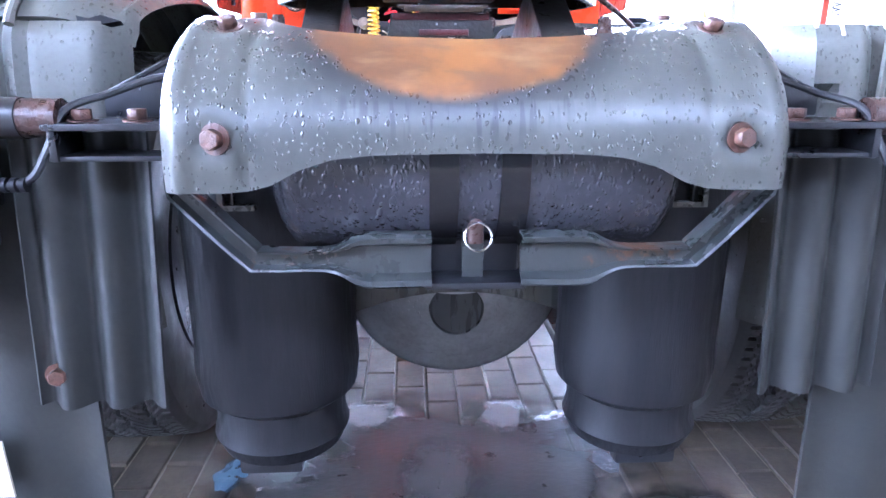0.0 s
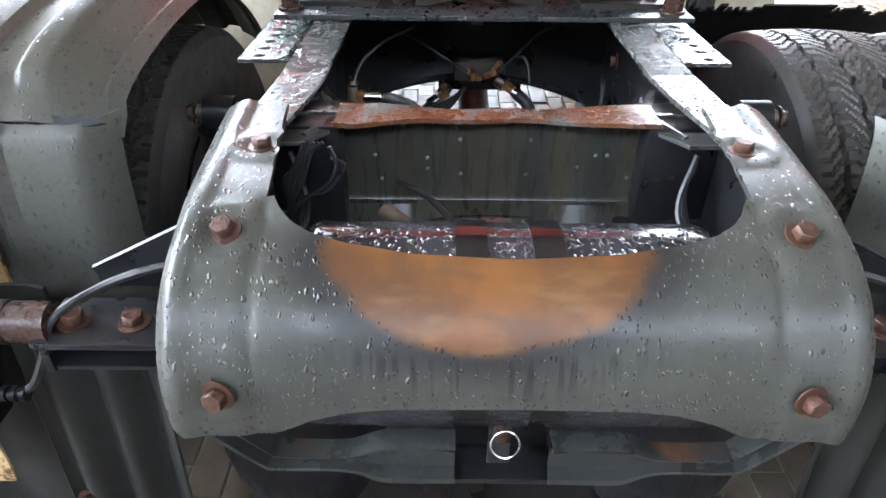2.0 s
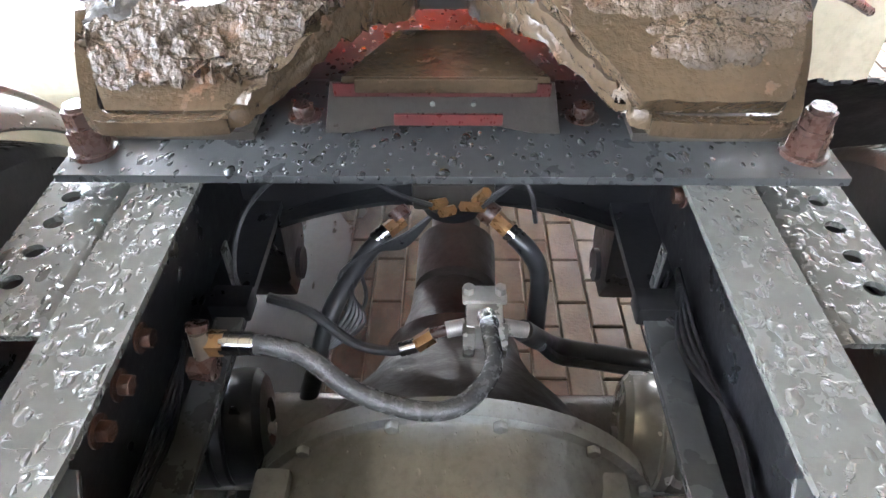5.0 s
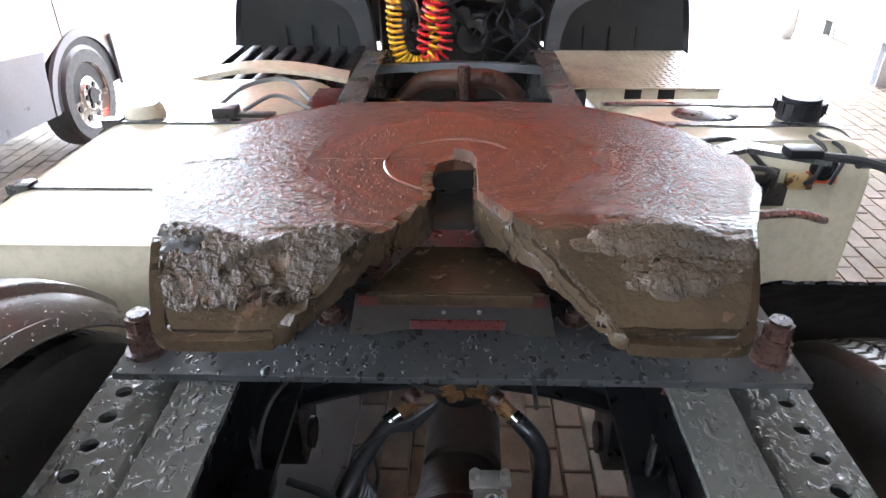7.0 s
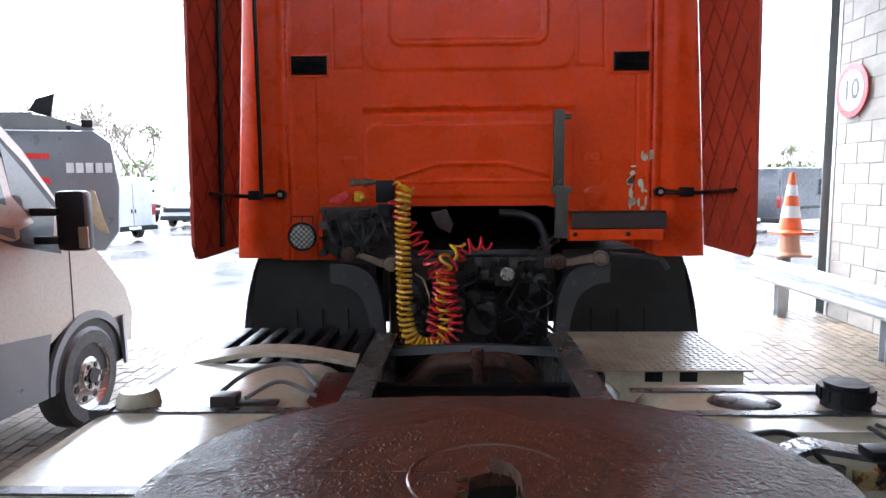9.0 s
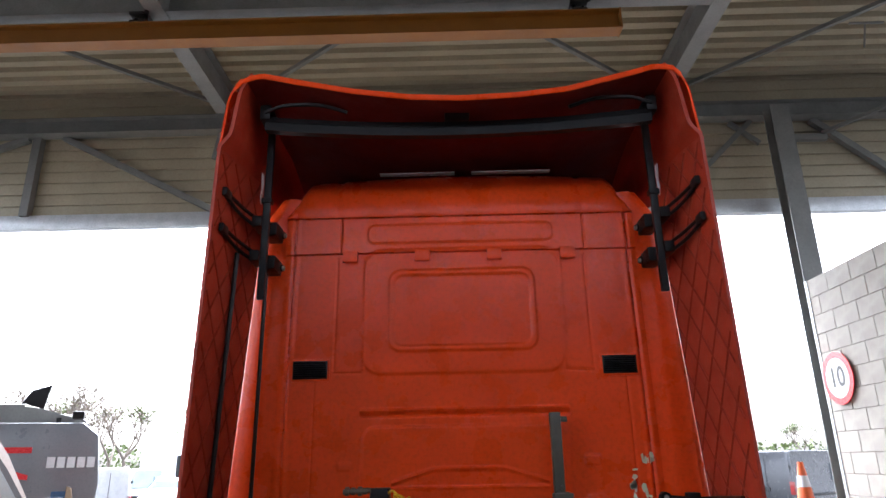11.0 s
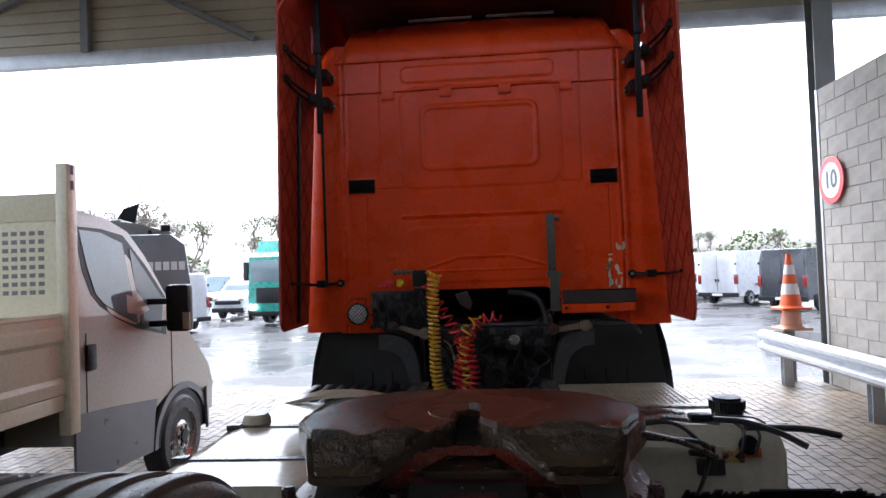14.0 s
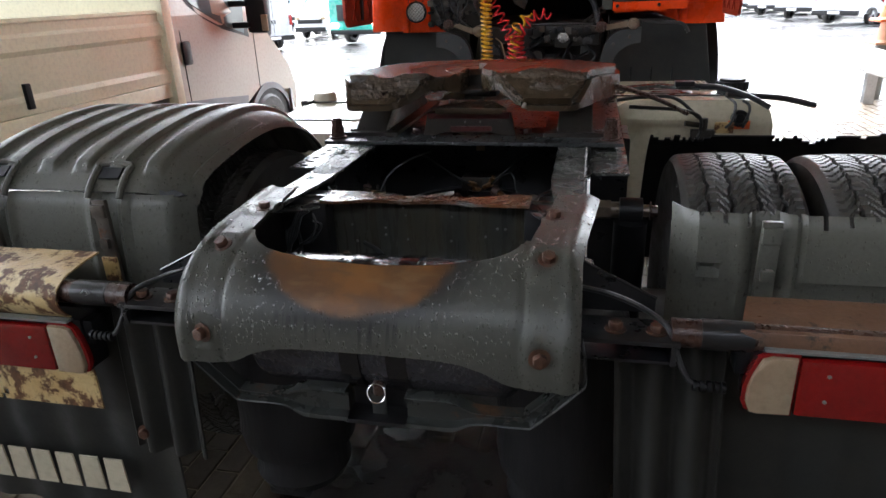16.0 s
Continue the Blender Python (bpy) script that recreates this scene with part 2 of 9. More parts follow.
M_FWSIDE = mat("coupling_side_greasy", (0.075, 0.052, 0.033), (0.040, 0.029, 0.020), 0.20, 0, 9.0, 1.0, 190, spots=(0.10, 0.055, 0.028), amount=0.15)
M_FWSIDE.node_tree.nodes["Principled BSDF"].inputs["Specular IOR Level"].default_value = 0.3


def coupling_top():
    """Rusty plate polished in rings round the king pin, with wet grease ripples towards its rim."""
    m = mat("coupling_top_rusty", (0.058, 0.029, 0.017), (0.036, 0.021, 0.015), 0.07, 0.0, 3.5, 0.25, 160, drops=0.7, dropscale=150)
    n, l = m.node_tree.nodes, m.node_tree.links
    b = n["Principled BSDF"]
    co = n.new("ShaderNodeTexCoord")
    mp = n.new("ShaderNodeMapping")
    mp.inputs["Location"].default_value = (0.0, -1.375, -1.27)
    l.new(co.outputs["Object"], mp.inputs[0])
    rings = n.new("ShaderNodeTexWave")
    rings.wave_type, rings.rings_direction = "RINGS", "Z"
    rings.inputs["Scale"].default_value, rings.inputs["Distortion"].default_value, rings.inputs["Detail"].default_value, rings.inputs["Detail Scale"].default_value = 8.0, 6.0, 3.0, 2.0
    l.new(mp.outputs[0], rings.inputs["Vector"])
    ripple = n.new("ShaderNodeTexNoise")
    ripple.inputs["Scale"].default_value, ripple.inputs["Detail"].default_value = 120.0, 5.0
    l.new(co.outputs["Object"], ripple.inputs["Vector"])
    far = n.new("ShaderNodeVectorMath")
    far.operation = "LENGTH"
    l.new(mp.outputs[0], far.inputs[0])
    rim = n.new("ShaderNodeMapRange")
    rim.interpolation_type = "SMOOTHSTEP"
    rim.inputs["From Min"].default_value, rim.inputs["From Max"].default_value = 0.17, 0.37
    wob = n.new("ShaderNodeMath")
    wob.operation = "MULTIPLY_ADD"
    wob.inputs[1].default_value, wob.inputs[2].default_value = 0.16, -0.08
    big = n.new("ShaderNodeTexNoise")
    big.inputs["Scale"].default_value, big.inputs["Detail"].default_value = 9.0, 5.0
    l.new(co.outputs["Object"], big.inputs["Vector"])
    l.new(big.outputs[0], wob.inputs[0])
    s = n.new("ShaderNodeMath")
    s.operation = "ADD"
    l.new(far.outputs["Value"], s.inputs[0])
    l.new(wob.outputs[0], s.inputs[1])
    l.new(s.outputs[0], rim.inputs["Value"])

    def mix(fac, a, z):
        x = n.new("ShaderNodeMix")
        x.data_type = "RGBA"
        l.new(fac, x.inputs["Factor"])
        for k, v in (("A", a), ("B", z)):
            q = [t for t in x.inputs if t.name == k and t.type == "RGBA"][0]
            if isinstance(v, tuple):
                q.default_value = (*v, 1)
            else:
                l.new(v, q)
        return [t for t in x.outputs if t.type == "RGBA"][0]

    base = b.inputs["Base Color"].links[0].from_socket
    half = n.new("ShaderNodeMath")
    half.operation = "MULTIPLY"
    half.inputs[1].default_value = 0.55
    l.new(rings.outputs["Fac"], half.inputs[0])
    col = mix(half.outputs[0], base, (0.118, 0.052, 0.025))
    cover = n.new("ShaderNodeMath")
    cover.operation = "MULTIPLY"
    cover.inputs[1].default_value = 0.8
    l.new(rim.outputs[0], cover.inputs[0])
    l.new(mix(cover.outputs[0], col, (0.046, 0.040, 0.035)), b.inputs["Base Color"])
    hgt = n.new("ShaderNodeMath")
    hgt.operation = "MULTIPLY"
    amp = n.new("ShaderNodeMath")
    amp.operation = "MULTIPLY_ADD"
    amp.inputs[1].default_value, amp.inputs[2].default_value = 1.10, 0.22
    l.new(rim.outputs[0], amp.inputs[0])
    l.new(ripple.outputs[0], hgt.inputs[0])
    l.new(amp.outputs[0], hgt.inputs[1])
    both = n.new("ShaderNodeMath")
    both.operation = "MULTIPLY_ADD"
    both.inputs[1].default_value = 0.02
    l.new(rings.outputs["Fac"], both.inputs[0])
    l.new(hgt.outputs[0], both.inputs[2])
    bp = n.new("ShaderNodeBump")
    bp.inputs["Strength"].default_value, bp.inputs["Distance"].default_value = 0.9, 0.0055
    l.new(both.outputs[0], bp.inputs["Height"])
    l.new(b.inputs["Normal"].links[0].from_socket, bp.inputs["Normal"])
    l.new(bp.outputs[0], b.inputs["Normal"])
    dull = n.new("ShaderNodeMath")
    dull.operation = "MULTIPLY_ADD"
    dull.inputs[1].default_value, dull.inputs[2].default_value = -0.24, 0.34
    l.new(rim.outputs[0], dull.inputs[0])
    l.new(dull.outputs[0], b.inputs["Roughness"])
    return m


M_FWTOP = coupling_top()
M_FWTOP.node_tree.nodes["Principled BSDF"].inputs["Specular IOR Level"].default_value = 0.6
M_LIP = mat("coupling_rim_worn", (0.058, 0.039, 0.023), (0.034, 0.024, 0.015), 0.22, 0, 10.0, 0.5, 120, spots=(0.10, 0.046, 0.022), amount=0.10, dirt=(0.062, 0.043, 0.025), dirty=0.35)
M_LIP.node_tree.nodes["Principled BSDF"].inputs["Specular IOR Level"].default_value = 0.3
M_REDSTEEL = mat("red_brown_steel", (0.10, 0.020, 0.017), (0.06, 0.015, 0.014), 0.35, 0, 8.0, 0.2, 60, drops=0.4)
M_CAST = mat("cast_axle_grey", (0.40, 0.40, 0.385), (0.30, 0.302, 0.292), 0.16, 0.0, 5.0, 0.06, 90, dirt=(0.13, 0.115, 0.10), dirty=0.5, drops=0.3, coat=0.6)
M_ALU = mat("dull_aluminium", (0.42, 0.40, 0.36), (0.30, 0.285, 0.26), 0.35, 0.35, 12.0, 0.15, 80)
M_CHROME = mat("bright_steel", (0.7, 0.7, 0.7), (0.55, 0.55, 0.55), 0.18, 1.0, 12.0, 0.05)
M_BRASS = mat("brass_fitting", (0.28, 0.15, 0.06), (0.17, 0.09, 0.042), 0.32, 0.4, 20.0, 0.2)
M_HOSE = mat("hose_rubber_black", (0.030, 0.030, 0.031), (0.020, 0.020, 0.021), 0.38, 0, 10.0, 0.1)
M_HOSEGREY = mat("worn_grey_hose", (0.095, 0.092, 0.090), (0.055, 0.054, 0.053), 0.26, 0, 30.0, 0.35, 260)
M_PINION = mat("oily_brown_casting", (0.045, 0.034, 0.027), (0.028, 0.022, 0.018), 0.55, 0, 9.0, 0.3, 80, dirt=(0.065, 0.045, 0.032), dirty=0.4)
M_ORANGE = mat("cab_orange_red", (0.86, 0.070, 0.007), (0.79, 0.060, 0.006), 0.30, 0, 1.6, 0.04, 40, coat=0.0, dirt=(0.36, 0.040, 0.010), dirty=0.3)
M_ORANGE.node_tree.nodes["Principled BSDF"].inputs["Specular IOR Level"].default_value = 0.22
# darker cab red for the inner faces: shade put in the colour, plus dirt
M_ORANGESHADE = mat("deflector_inside_shaded_red", (0.44, 0.040, 0.015), (0.36, 0.034, 0.013), 0.45, 0, 3.0, 0.15, 60, dirt=(0.2, 0.03, 0.014), dirty=0.5)
# deflector red darkened further, so the roof deflector's inside looks shaded
M_REDSHADE = mat("roof_deflector_inside_shaded", (0.17, 0.016, 0.012), (0.115, 0.012, 0.010), 0.75, 0, 3.0, 0.15, 60)
M_REDSHADE.node_tree.nodes["Principled BSDF"].inputs["Specular IOR Level"].default_value = 0.15
M_ORANGESEAM = mat("deflector_seam_dark", (0.30, 0.030, 0.012), (0.24, 0.026, 0.011), 0.5, 0, 5.0, 0.1)
M_CREAM = mat("cream_paint", (0.56, 0.50, 0.37), (0.52, 0.46, 0.335), 0.22, 0, 2.0, 0.05, 40, coat=0.3, dirt=(0.36, 0.31, 0.20), dirty=0.18)
M_CREAMDIRTY = mat("cream_tread_dirty", (0.52, 0.46, 0.33), (0.42, 0.36, 0.25), 0.36, 0, 5.0, 0.12, 60, dirt=(0.20, 0.15, 0.09), dirty=0.7)
M_DARKFILM = mat("dark_floor_film", (0.028, 0.024, 0.021), (0.018, 0.016, 0.015), 0.34, 0, 2.5, 0.3, 40)


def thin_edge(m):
    """Lets a dark film thin out raggedly towards the rim of its unit disc."""
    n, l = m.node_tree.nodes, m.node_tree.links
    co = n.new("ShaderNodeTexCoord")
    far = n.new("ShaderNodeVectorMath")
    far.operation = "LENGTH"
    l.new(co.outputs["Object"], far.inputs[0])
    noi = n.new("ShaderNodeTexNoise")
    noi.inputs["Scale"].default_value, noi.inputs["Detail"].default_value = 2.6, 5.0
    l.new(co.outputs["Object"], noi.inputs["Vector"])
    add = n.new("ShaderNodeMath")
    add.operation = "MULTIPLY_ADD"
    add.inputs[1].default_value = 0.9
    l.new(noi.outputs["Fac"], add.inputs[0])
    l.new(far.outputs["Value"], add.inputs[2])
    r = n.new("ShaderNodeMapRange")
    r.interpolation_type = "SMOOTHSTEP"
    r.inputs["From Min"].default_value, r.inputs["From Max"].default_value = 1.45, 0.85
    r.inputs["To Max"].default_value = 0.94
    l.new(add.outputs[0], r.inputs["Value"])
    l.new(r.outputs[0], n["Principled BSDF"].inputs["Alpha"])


thin_edge(M_DARKFILM)
M_CREAMRUST = mat("cream_paint_rusted", (0.62, 0.47, 0.23), (0.50, 0.32, 0.12), 0.36, 0, 9.0, 0.3, 90, spots=(0.15, 0.062, 0.022), amount=0.42)
M_GALV = mat("galvanised_steel", (0.52, 0.54, 0.56), (0.42, 0.44, 0.46), 0.38, 0.35, 5.0, 0.1, 40)
M_STEELGREY = mat("painted_beam_grey", (0.19, 0.195, 0.185), (0.15, 0.155, 0.148), 0.5, 0, 3.0, 0.08, 40)
M_BEAMLIGHT = mat("beam_paint_light", (0.25, 0.255, 0.245), (0.20, 0.205, 0.20), 0.42, 0, 3.0, 0.06, 40, dirt=(0.17, 0.165, 0.15), dirty=0.3)
M_DECK = mat("roof_deck_beige", (0.40, 0.355, 0.25), (0.34, 0.30, 0.215), 0.42, 0, 1.2, 0.05, 30, dirt=(0.28, 0.24, 0.165), dirty=0.35)
M_CRANE = mat("crane_rail_orange", (0.30, 0.115, 0.014), (0.25, 0.095, 0.012), 0.45, 0, 3.0, 0.08)
M_RED = mat("lamp_red_plastic", (0.22, 0.006, 0.006), (0.15, 0.005, 0.005), 0.15, 0, 6.0, 0.02, coat=0.4)
M_LENSW = mat("lamp_clear_plastic", (0.36, 0.28, 0.19), (0.28, 0.20, 0.13), 0.2, 0, 6.0, 0.05, coat=0.4)
M_LAMPLENS = mat("work_lamp_lens", (0.80, 0.77, 0.68), (0.66, 0.62, 0.54), 0.12, 0, 40.0, 0.3, 160, coat=0.5)
M_YELLOW = mat("coil_yellow", (0.78, 0.43, 0.02), (0.70, 0.37, 0.02), 0.3, 0, 20.0, 0.05)
M_COILRED = mat("coil_red", (0.68, 0.03, 0.035), (0.6, 0.025, 0.03), 0.3, 0, 20.0, 0.05)
M_WHITE = mat("white_paint", (0.66, 0.67, 0.69), (0.60, 0.61, 0.63), 0.3, 0, 1.5, 0.03, coat=0.2)
M_BEIGEVAN = mat("van_beige_paint", (0.47, 0.45, 0.37), (0.44, 0.42, 0.345), 0.22, 0.0, 1.5, 0.02, 40, coat=0.3)
M_BEDCREAM = mat("truck_bed_cream", (0.79, 0.73, 0.53), (0.75, 0.69, 0.49), 0.35, 0, 1.5, 0.05, 40, coat=0.15, dirt=(0.50, 0.43, 0.29), dirty=0.25)
M_DARKVAN = mat("van_dark_paint", (0.04, 0.045, 0.055), (0.035, 0.04, 0.05), 0.25, 0, 2.0, 0.03, coat=0.4)
M_GREEN = mat("green_truck_paint", (0.01, 0.24, 0.19), (0.01, 0.2, 0.16), 0.3, 0, 2.0, 0.03, coat=0.3)
M_MACHINE = mat("machine_grey_paint", (0.165, 0.175, 0.19), (0.14, 0.15, 0.165), 0.35, 0, 2.0, 0.05, coat=0.2)
M_WINDOW = mat("vehicle_glass", (0.15, 0.20, 0.215), (0.12, 0.165, 0.18), 0.05, 0, 1.0, 0.0, coat=0.1)
M_CONE = mat("cone_orange", (0.75, 0.13, 0.02), (0.68, 0.10, 0.02), 0.45, 0, 10.0, 0.05, dirt=(0.3, 0.12, 0.06), dirty=0.3)
M_CONEOLD = mat("cone_faded", (0.55, 0.27, 0.16), (0.45, 0.24, 0.16), 0.6, 0, 10.0, 0.1)
M_BLOCK = mat("concrete_block", (0.39, 0.365, 0.32), (0.33, 0.31, 0.275), 0.75, 0, 4.0, 0.25, 120, dirt=(0.27, 0.25, 0.22), dirty=0.3)
M_MORTAR = mat("block_joint", (0.24, 0.23, 0.21), (0.2, 0.19, 0.175), 0.85, 0, 6.0, 0.3)
M_SOUTH = mat("unseen_wall_dark", (0.075, 0.074, 0.070), (0.055, 0.054, 0.052), 0.8, 0, 3.0, 0.2)
M_PAVER = mat("paving_brick", (0.205, 0.162, 0.118), (0.145, 0.117, 0.088), 0.42, 0, 3.0, 0.35, 90, dirt=(0.045, 0.040, 0.034), dirty=0.85)
M_PAVER.node_tree.nodes["Principled BSDF"].inputs["Specular IOR Level"].default_value = 0.22
M_SAND = mat("paving_joint", (0.40, 0.34, 0.245), (0.22, 0.185, 0.14), 0.7, 0, 6.0, 0.5)
M_YARD = mat("wet_yard_paving", (0.065, 0.065, 0.067), (0.045, 0.045, 0.047), 0.22, 0, 0.35, 0.12, 22, dirt=(0.17, 0.165, 0.16), dirty=0.4)


def wet_bricks(m, across, along, depth):
    """Adds paver joints as relief and a patchy water film to a ground material."""
    n, l = m.node_tree.nodes, m.node_tree.links
    b = n["Principled BSDF"]
    co = n.new("ShaderNodeTexCoord")
    br = n.new("ShaderNodeTexBrick")
    br.inputs["Scale"].default_value, br.inputs["Mortar Size"].default_value, br.inputs["Mortar Smooth"].default_value = 1.0, 0.012, 0.4
    br.inputs["Brick Width"].default_value, br.inputs["Row Height"].default_value = across, along
    br.inputs["Color1"].default_value, br.inputs["Color2"].default_value, br.inputs["Mortar"].default_value = (1, 1, 1, 1), (0.72, 0.72, 0.72, 1), (0.15, 0.15, 0.15, 1)
    l.new(co.outputs["Object"], br.inputs["Vector"])
    mul = n.new("ShaderNodeMix")
    mul.data_type, mul.blend_type = "RGBA", "MULTIPLY"
    mul.inputs["Factor"].default_value = 0.55
    base = b.inputs["Base Color"].links[0].from_socket
    l.new(base, [k for k in mul.inputs if k.name == "A" and k.type == "RGBA"][0])
    l.new(br.outputs["Color"], [k for k in mul.inputs if k.name == "B" and k.type == "RGBA"][0])
    l.new([k for k in mul.outputs if k.type == "RGBA"][0], b.inputs["Base Color"])
    pool = n.new("ShaderNodeTexNoise")
    pool.inputs["Scale"].default_value, pool.inputs["Detail"].default_value = 0.55, 6.0
    l.new(co.outputs["Object"], pool.inputs["Vector"])
    r = n.new("ShaderNodeMapRange")
    r.inputs["From Min"].default_value, r.inputs["From Max"].default_value = 0.42, 0.60
    r.inputs["To Min"].default_value, r.inputs["To Max"].default_value = 0.42, 0.14
    l.new(pool.outputs["Fac"], r.inputs["Value"])
    l.new(r.outputs[0], b.inputs["Roughness"])
    rel = n.new("ShaderNodeMapRange")
    rel.inputs["From Min"].default_value, rel.inputs["From Max"].default_value = 0.42, 0.60
    rel.inputs["To Min"].default_value, rel.inputs["To Max"].default_value = 0.9, 0.12
    l.new(pool.outputs["Fac"], rel.inputs["Value"])
    bp = n.new("ShaderNodeBump")
    bp.inputs["Distance"].default_value = depth
    l.new(rel.outputs[0], bp.inputs["Strength"])
    l.new(br.outputs["Color"], bp.inputs["Height"])
    l.new(b.inputs["Normal"].links[0].from_socket, bp.inputs["Normal"])
    l.new(bp.outputs[0], b.inputs["Normal"])


wet_bricks(M_YARD, 0.22, 0.11, 0.006)
M_YARD.node_tree.nodes["Principled BSDF"].inputs["Specular IOR Level"].default_value = 0.08
M_LEAF = mat("spring_leaves", (0.10, 0.13, 0.04), (0.07, 0.10, 0.03), 0.6, 0, 0.6, 0.1)
M_TWIG = mat("bare_twigs", (0.16, 0.13, 0.10), (0.12, 0.10, 0.08), 0.7, 0, 2.0, 0.1)
M_MACHRED = mat("lift_red_paint", (0.55, 0.07, 0.025), (0.48, 0.06, 0.02), 0.4, 0, 4.0, 0.08, dirt=(0.25, 0.06, 0.04), dirty=0.3)
M_BLUE = mat("blue_plastic", (0.03, 0.10, 0.22), (0.03, 0.08, 0.18), 0.4, 0, 9.0, 0.1)


# ---- mesh helpers ----
def box(bm, x0, x1, y0, y1, z0, z1, b=0.0, turn=None):
    m = Matrix.Translation(((x0 + x1) / 2, (y0 + y1) / 2, (z0 + z1) / 2)) @ Matrix.Diagonal((abs(x1 - x0), abs(y1 - y0), abs(z1 - z0), 1))
    if turn is not None:
        m = turn @ m
    vs = bmesh.ops.create_cube(bm, size=1.0, matrix=m)["verts"]
    if b:
        es = list({e for v in vs for e in v.link_edges})
        bmesh.ops.bevel(bm, geom=es, offset=b, segments=2, profile=0.6, affect="EDGES")
    return bm


def axis(p, q):
    d = Vector(q) - Vector(p)
    return Matrix.Translation(p) @ d.to_track_quat("Z", "Y").to_matrix().to_4x4(), d.length


def cyl(bm, p, q, r, r2=None, n=20, caps=True):
    m, h = axis(p, q)
    bmesh.ops.create_cone(bm, cap_ends=caps, segments=n, radius1=r, radius2=r if r2 is None else r2, depth=h, matrix=m @ Matrix.Translation((0, 0, h / 2)))
    return bm


def lathe(bm, prof, m, n=32):
    rings = []
    for r, h in prof:
        rings.append([bm.verts.new(m @ Vector((r * math.cos(2 * math.pi * k / n), r * math.sin(2 * math.pi * k / n), h))) for k in range(n)] if r > 1e-6 else [bm.verts.new(m @ Vector((0, 0, h)))])
    for a, b in zip(rings, rings[1:]):
        for k in range(n):
            j = (k + 1) % n
            if len(a) == 1 and len(b) == 1:
                continue
            if len(a) == 1:
                bm.faces.new((a[0], b[k], b[j]))
            elif len(b) == 1:
                bm.faces.new((a[k], b[0], a[j]))
            else:
                bm.faces.new((a[k], a[j], b[j], b[k]))
    return bm


def curve(pts, sub=6):
    """Catmull-Rom through the points."""
    ps = [Vector(p) for p in pts]
    ps = [2 * ps[0] - ps[1]] + ps + [2 * ps[-1] - ps[-2]]
    out = []
    for i in range(1, len(ps) - 2):
        for k in range(sub):
            t = k / sub
            a, b, c, d = ps[i - 1:i + 3]
            out.append(0.5 * (2 * b + (c - a) * t + (2 * a - 5 * b + 4 * c - d) * t * t + (3 * b - a - 3 * c + d) * t ** 3))
    return out + [ps[-2]]


def tube(bm, pts, r, n=8, sub=6, smooth=True):
    ps = curve(pts, sub) if smooth else [Vector(p) for p in pts]
    prev, up = None, Vector((0.123, 0.31, 0.94)).normalized()
    first = None
    for i, p in enumerate(ps):
        d = (ps[min(i + 1, len(ps) - 1)] - ps[max(i - 1, 0)]).normalized()
        s = d.cross(up)
        if s.length < 1e-4:
            s = d.orthogonal()
        s.normalize()
        up = s.cross(d).normalized()
        rr = r(i / (len(ps) - 1)) if callable(r) else r
        ring = [bm.verts.new(p + rr * (math.cos(2 * math.pi * k / n) * s + math.sin(2 * math.pi * k / n) * up)) for k in range(n)]
        if prev:
            for k in range(n):
                bm.faces.new((prev[k], prev[(k + 1) % n], ring[(k + 1) % n], ring[k]))
        else:
            first = ring
        prev = ring
    bm.faces.new(first[::-1])
    bm.faces.new(prev)
    return bm


def prism(bm, pts, m, d, b=0.0):
    """A flat outline in the local x, y of m, pushed d along its local z."""
    lo = [bm.verts.new(m @ Vector((x, y, 0))) for x, y in pts]
    hi = [bm.verts.new(m @ Vector((x, y, d))) for x, y in pts]
    n = len(pts)
    fs = [bm.faces.new(lo[::-1]), bm.faces.new(hi)]
    for k in range(n):
        fs.append(bm.faces.new((lo[k], lo[(k + 1) % n], hi[(k + 1) % n], hi[k])))
    if b:
        es = list({e for f in fs[:2] for e in f.edges})
        bmesh.ops.bevel(bm, geom=es, offset=b, segments=2, profile=0.6, affect="EDGES")
    return bm


XZ = Matrix(((1, 0, 0, 0), (0, 0, 1, 0), (0, 1, 0, 0), (0, 0, 0, 1)))   # outline x, z; pushed along y
YZ = Matrix(((0, 0, 1, 0), (1, 0, 0, 0), (0, 1, 0, 0), (0, 0, 0, 1)))   # outline y, z; pushed along x


def at_y(y):
    return Matrix.Translation((0, y, 0)) @ XZ


def at_x(x):
    return Matrix.Translation((x, 0, 0)) @ YZ


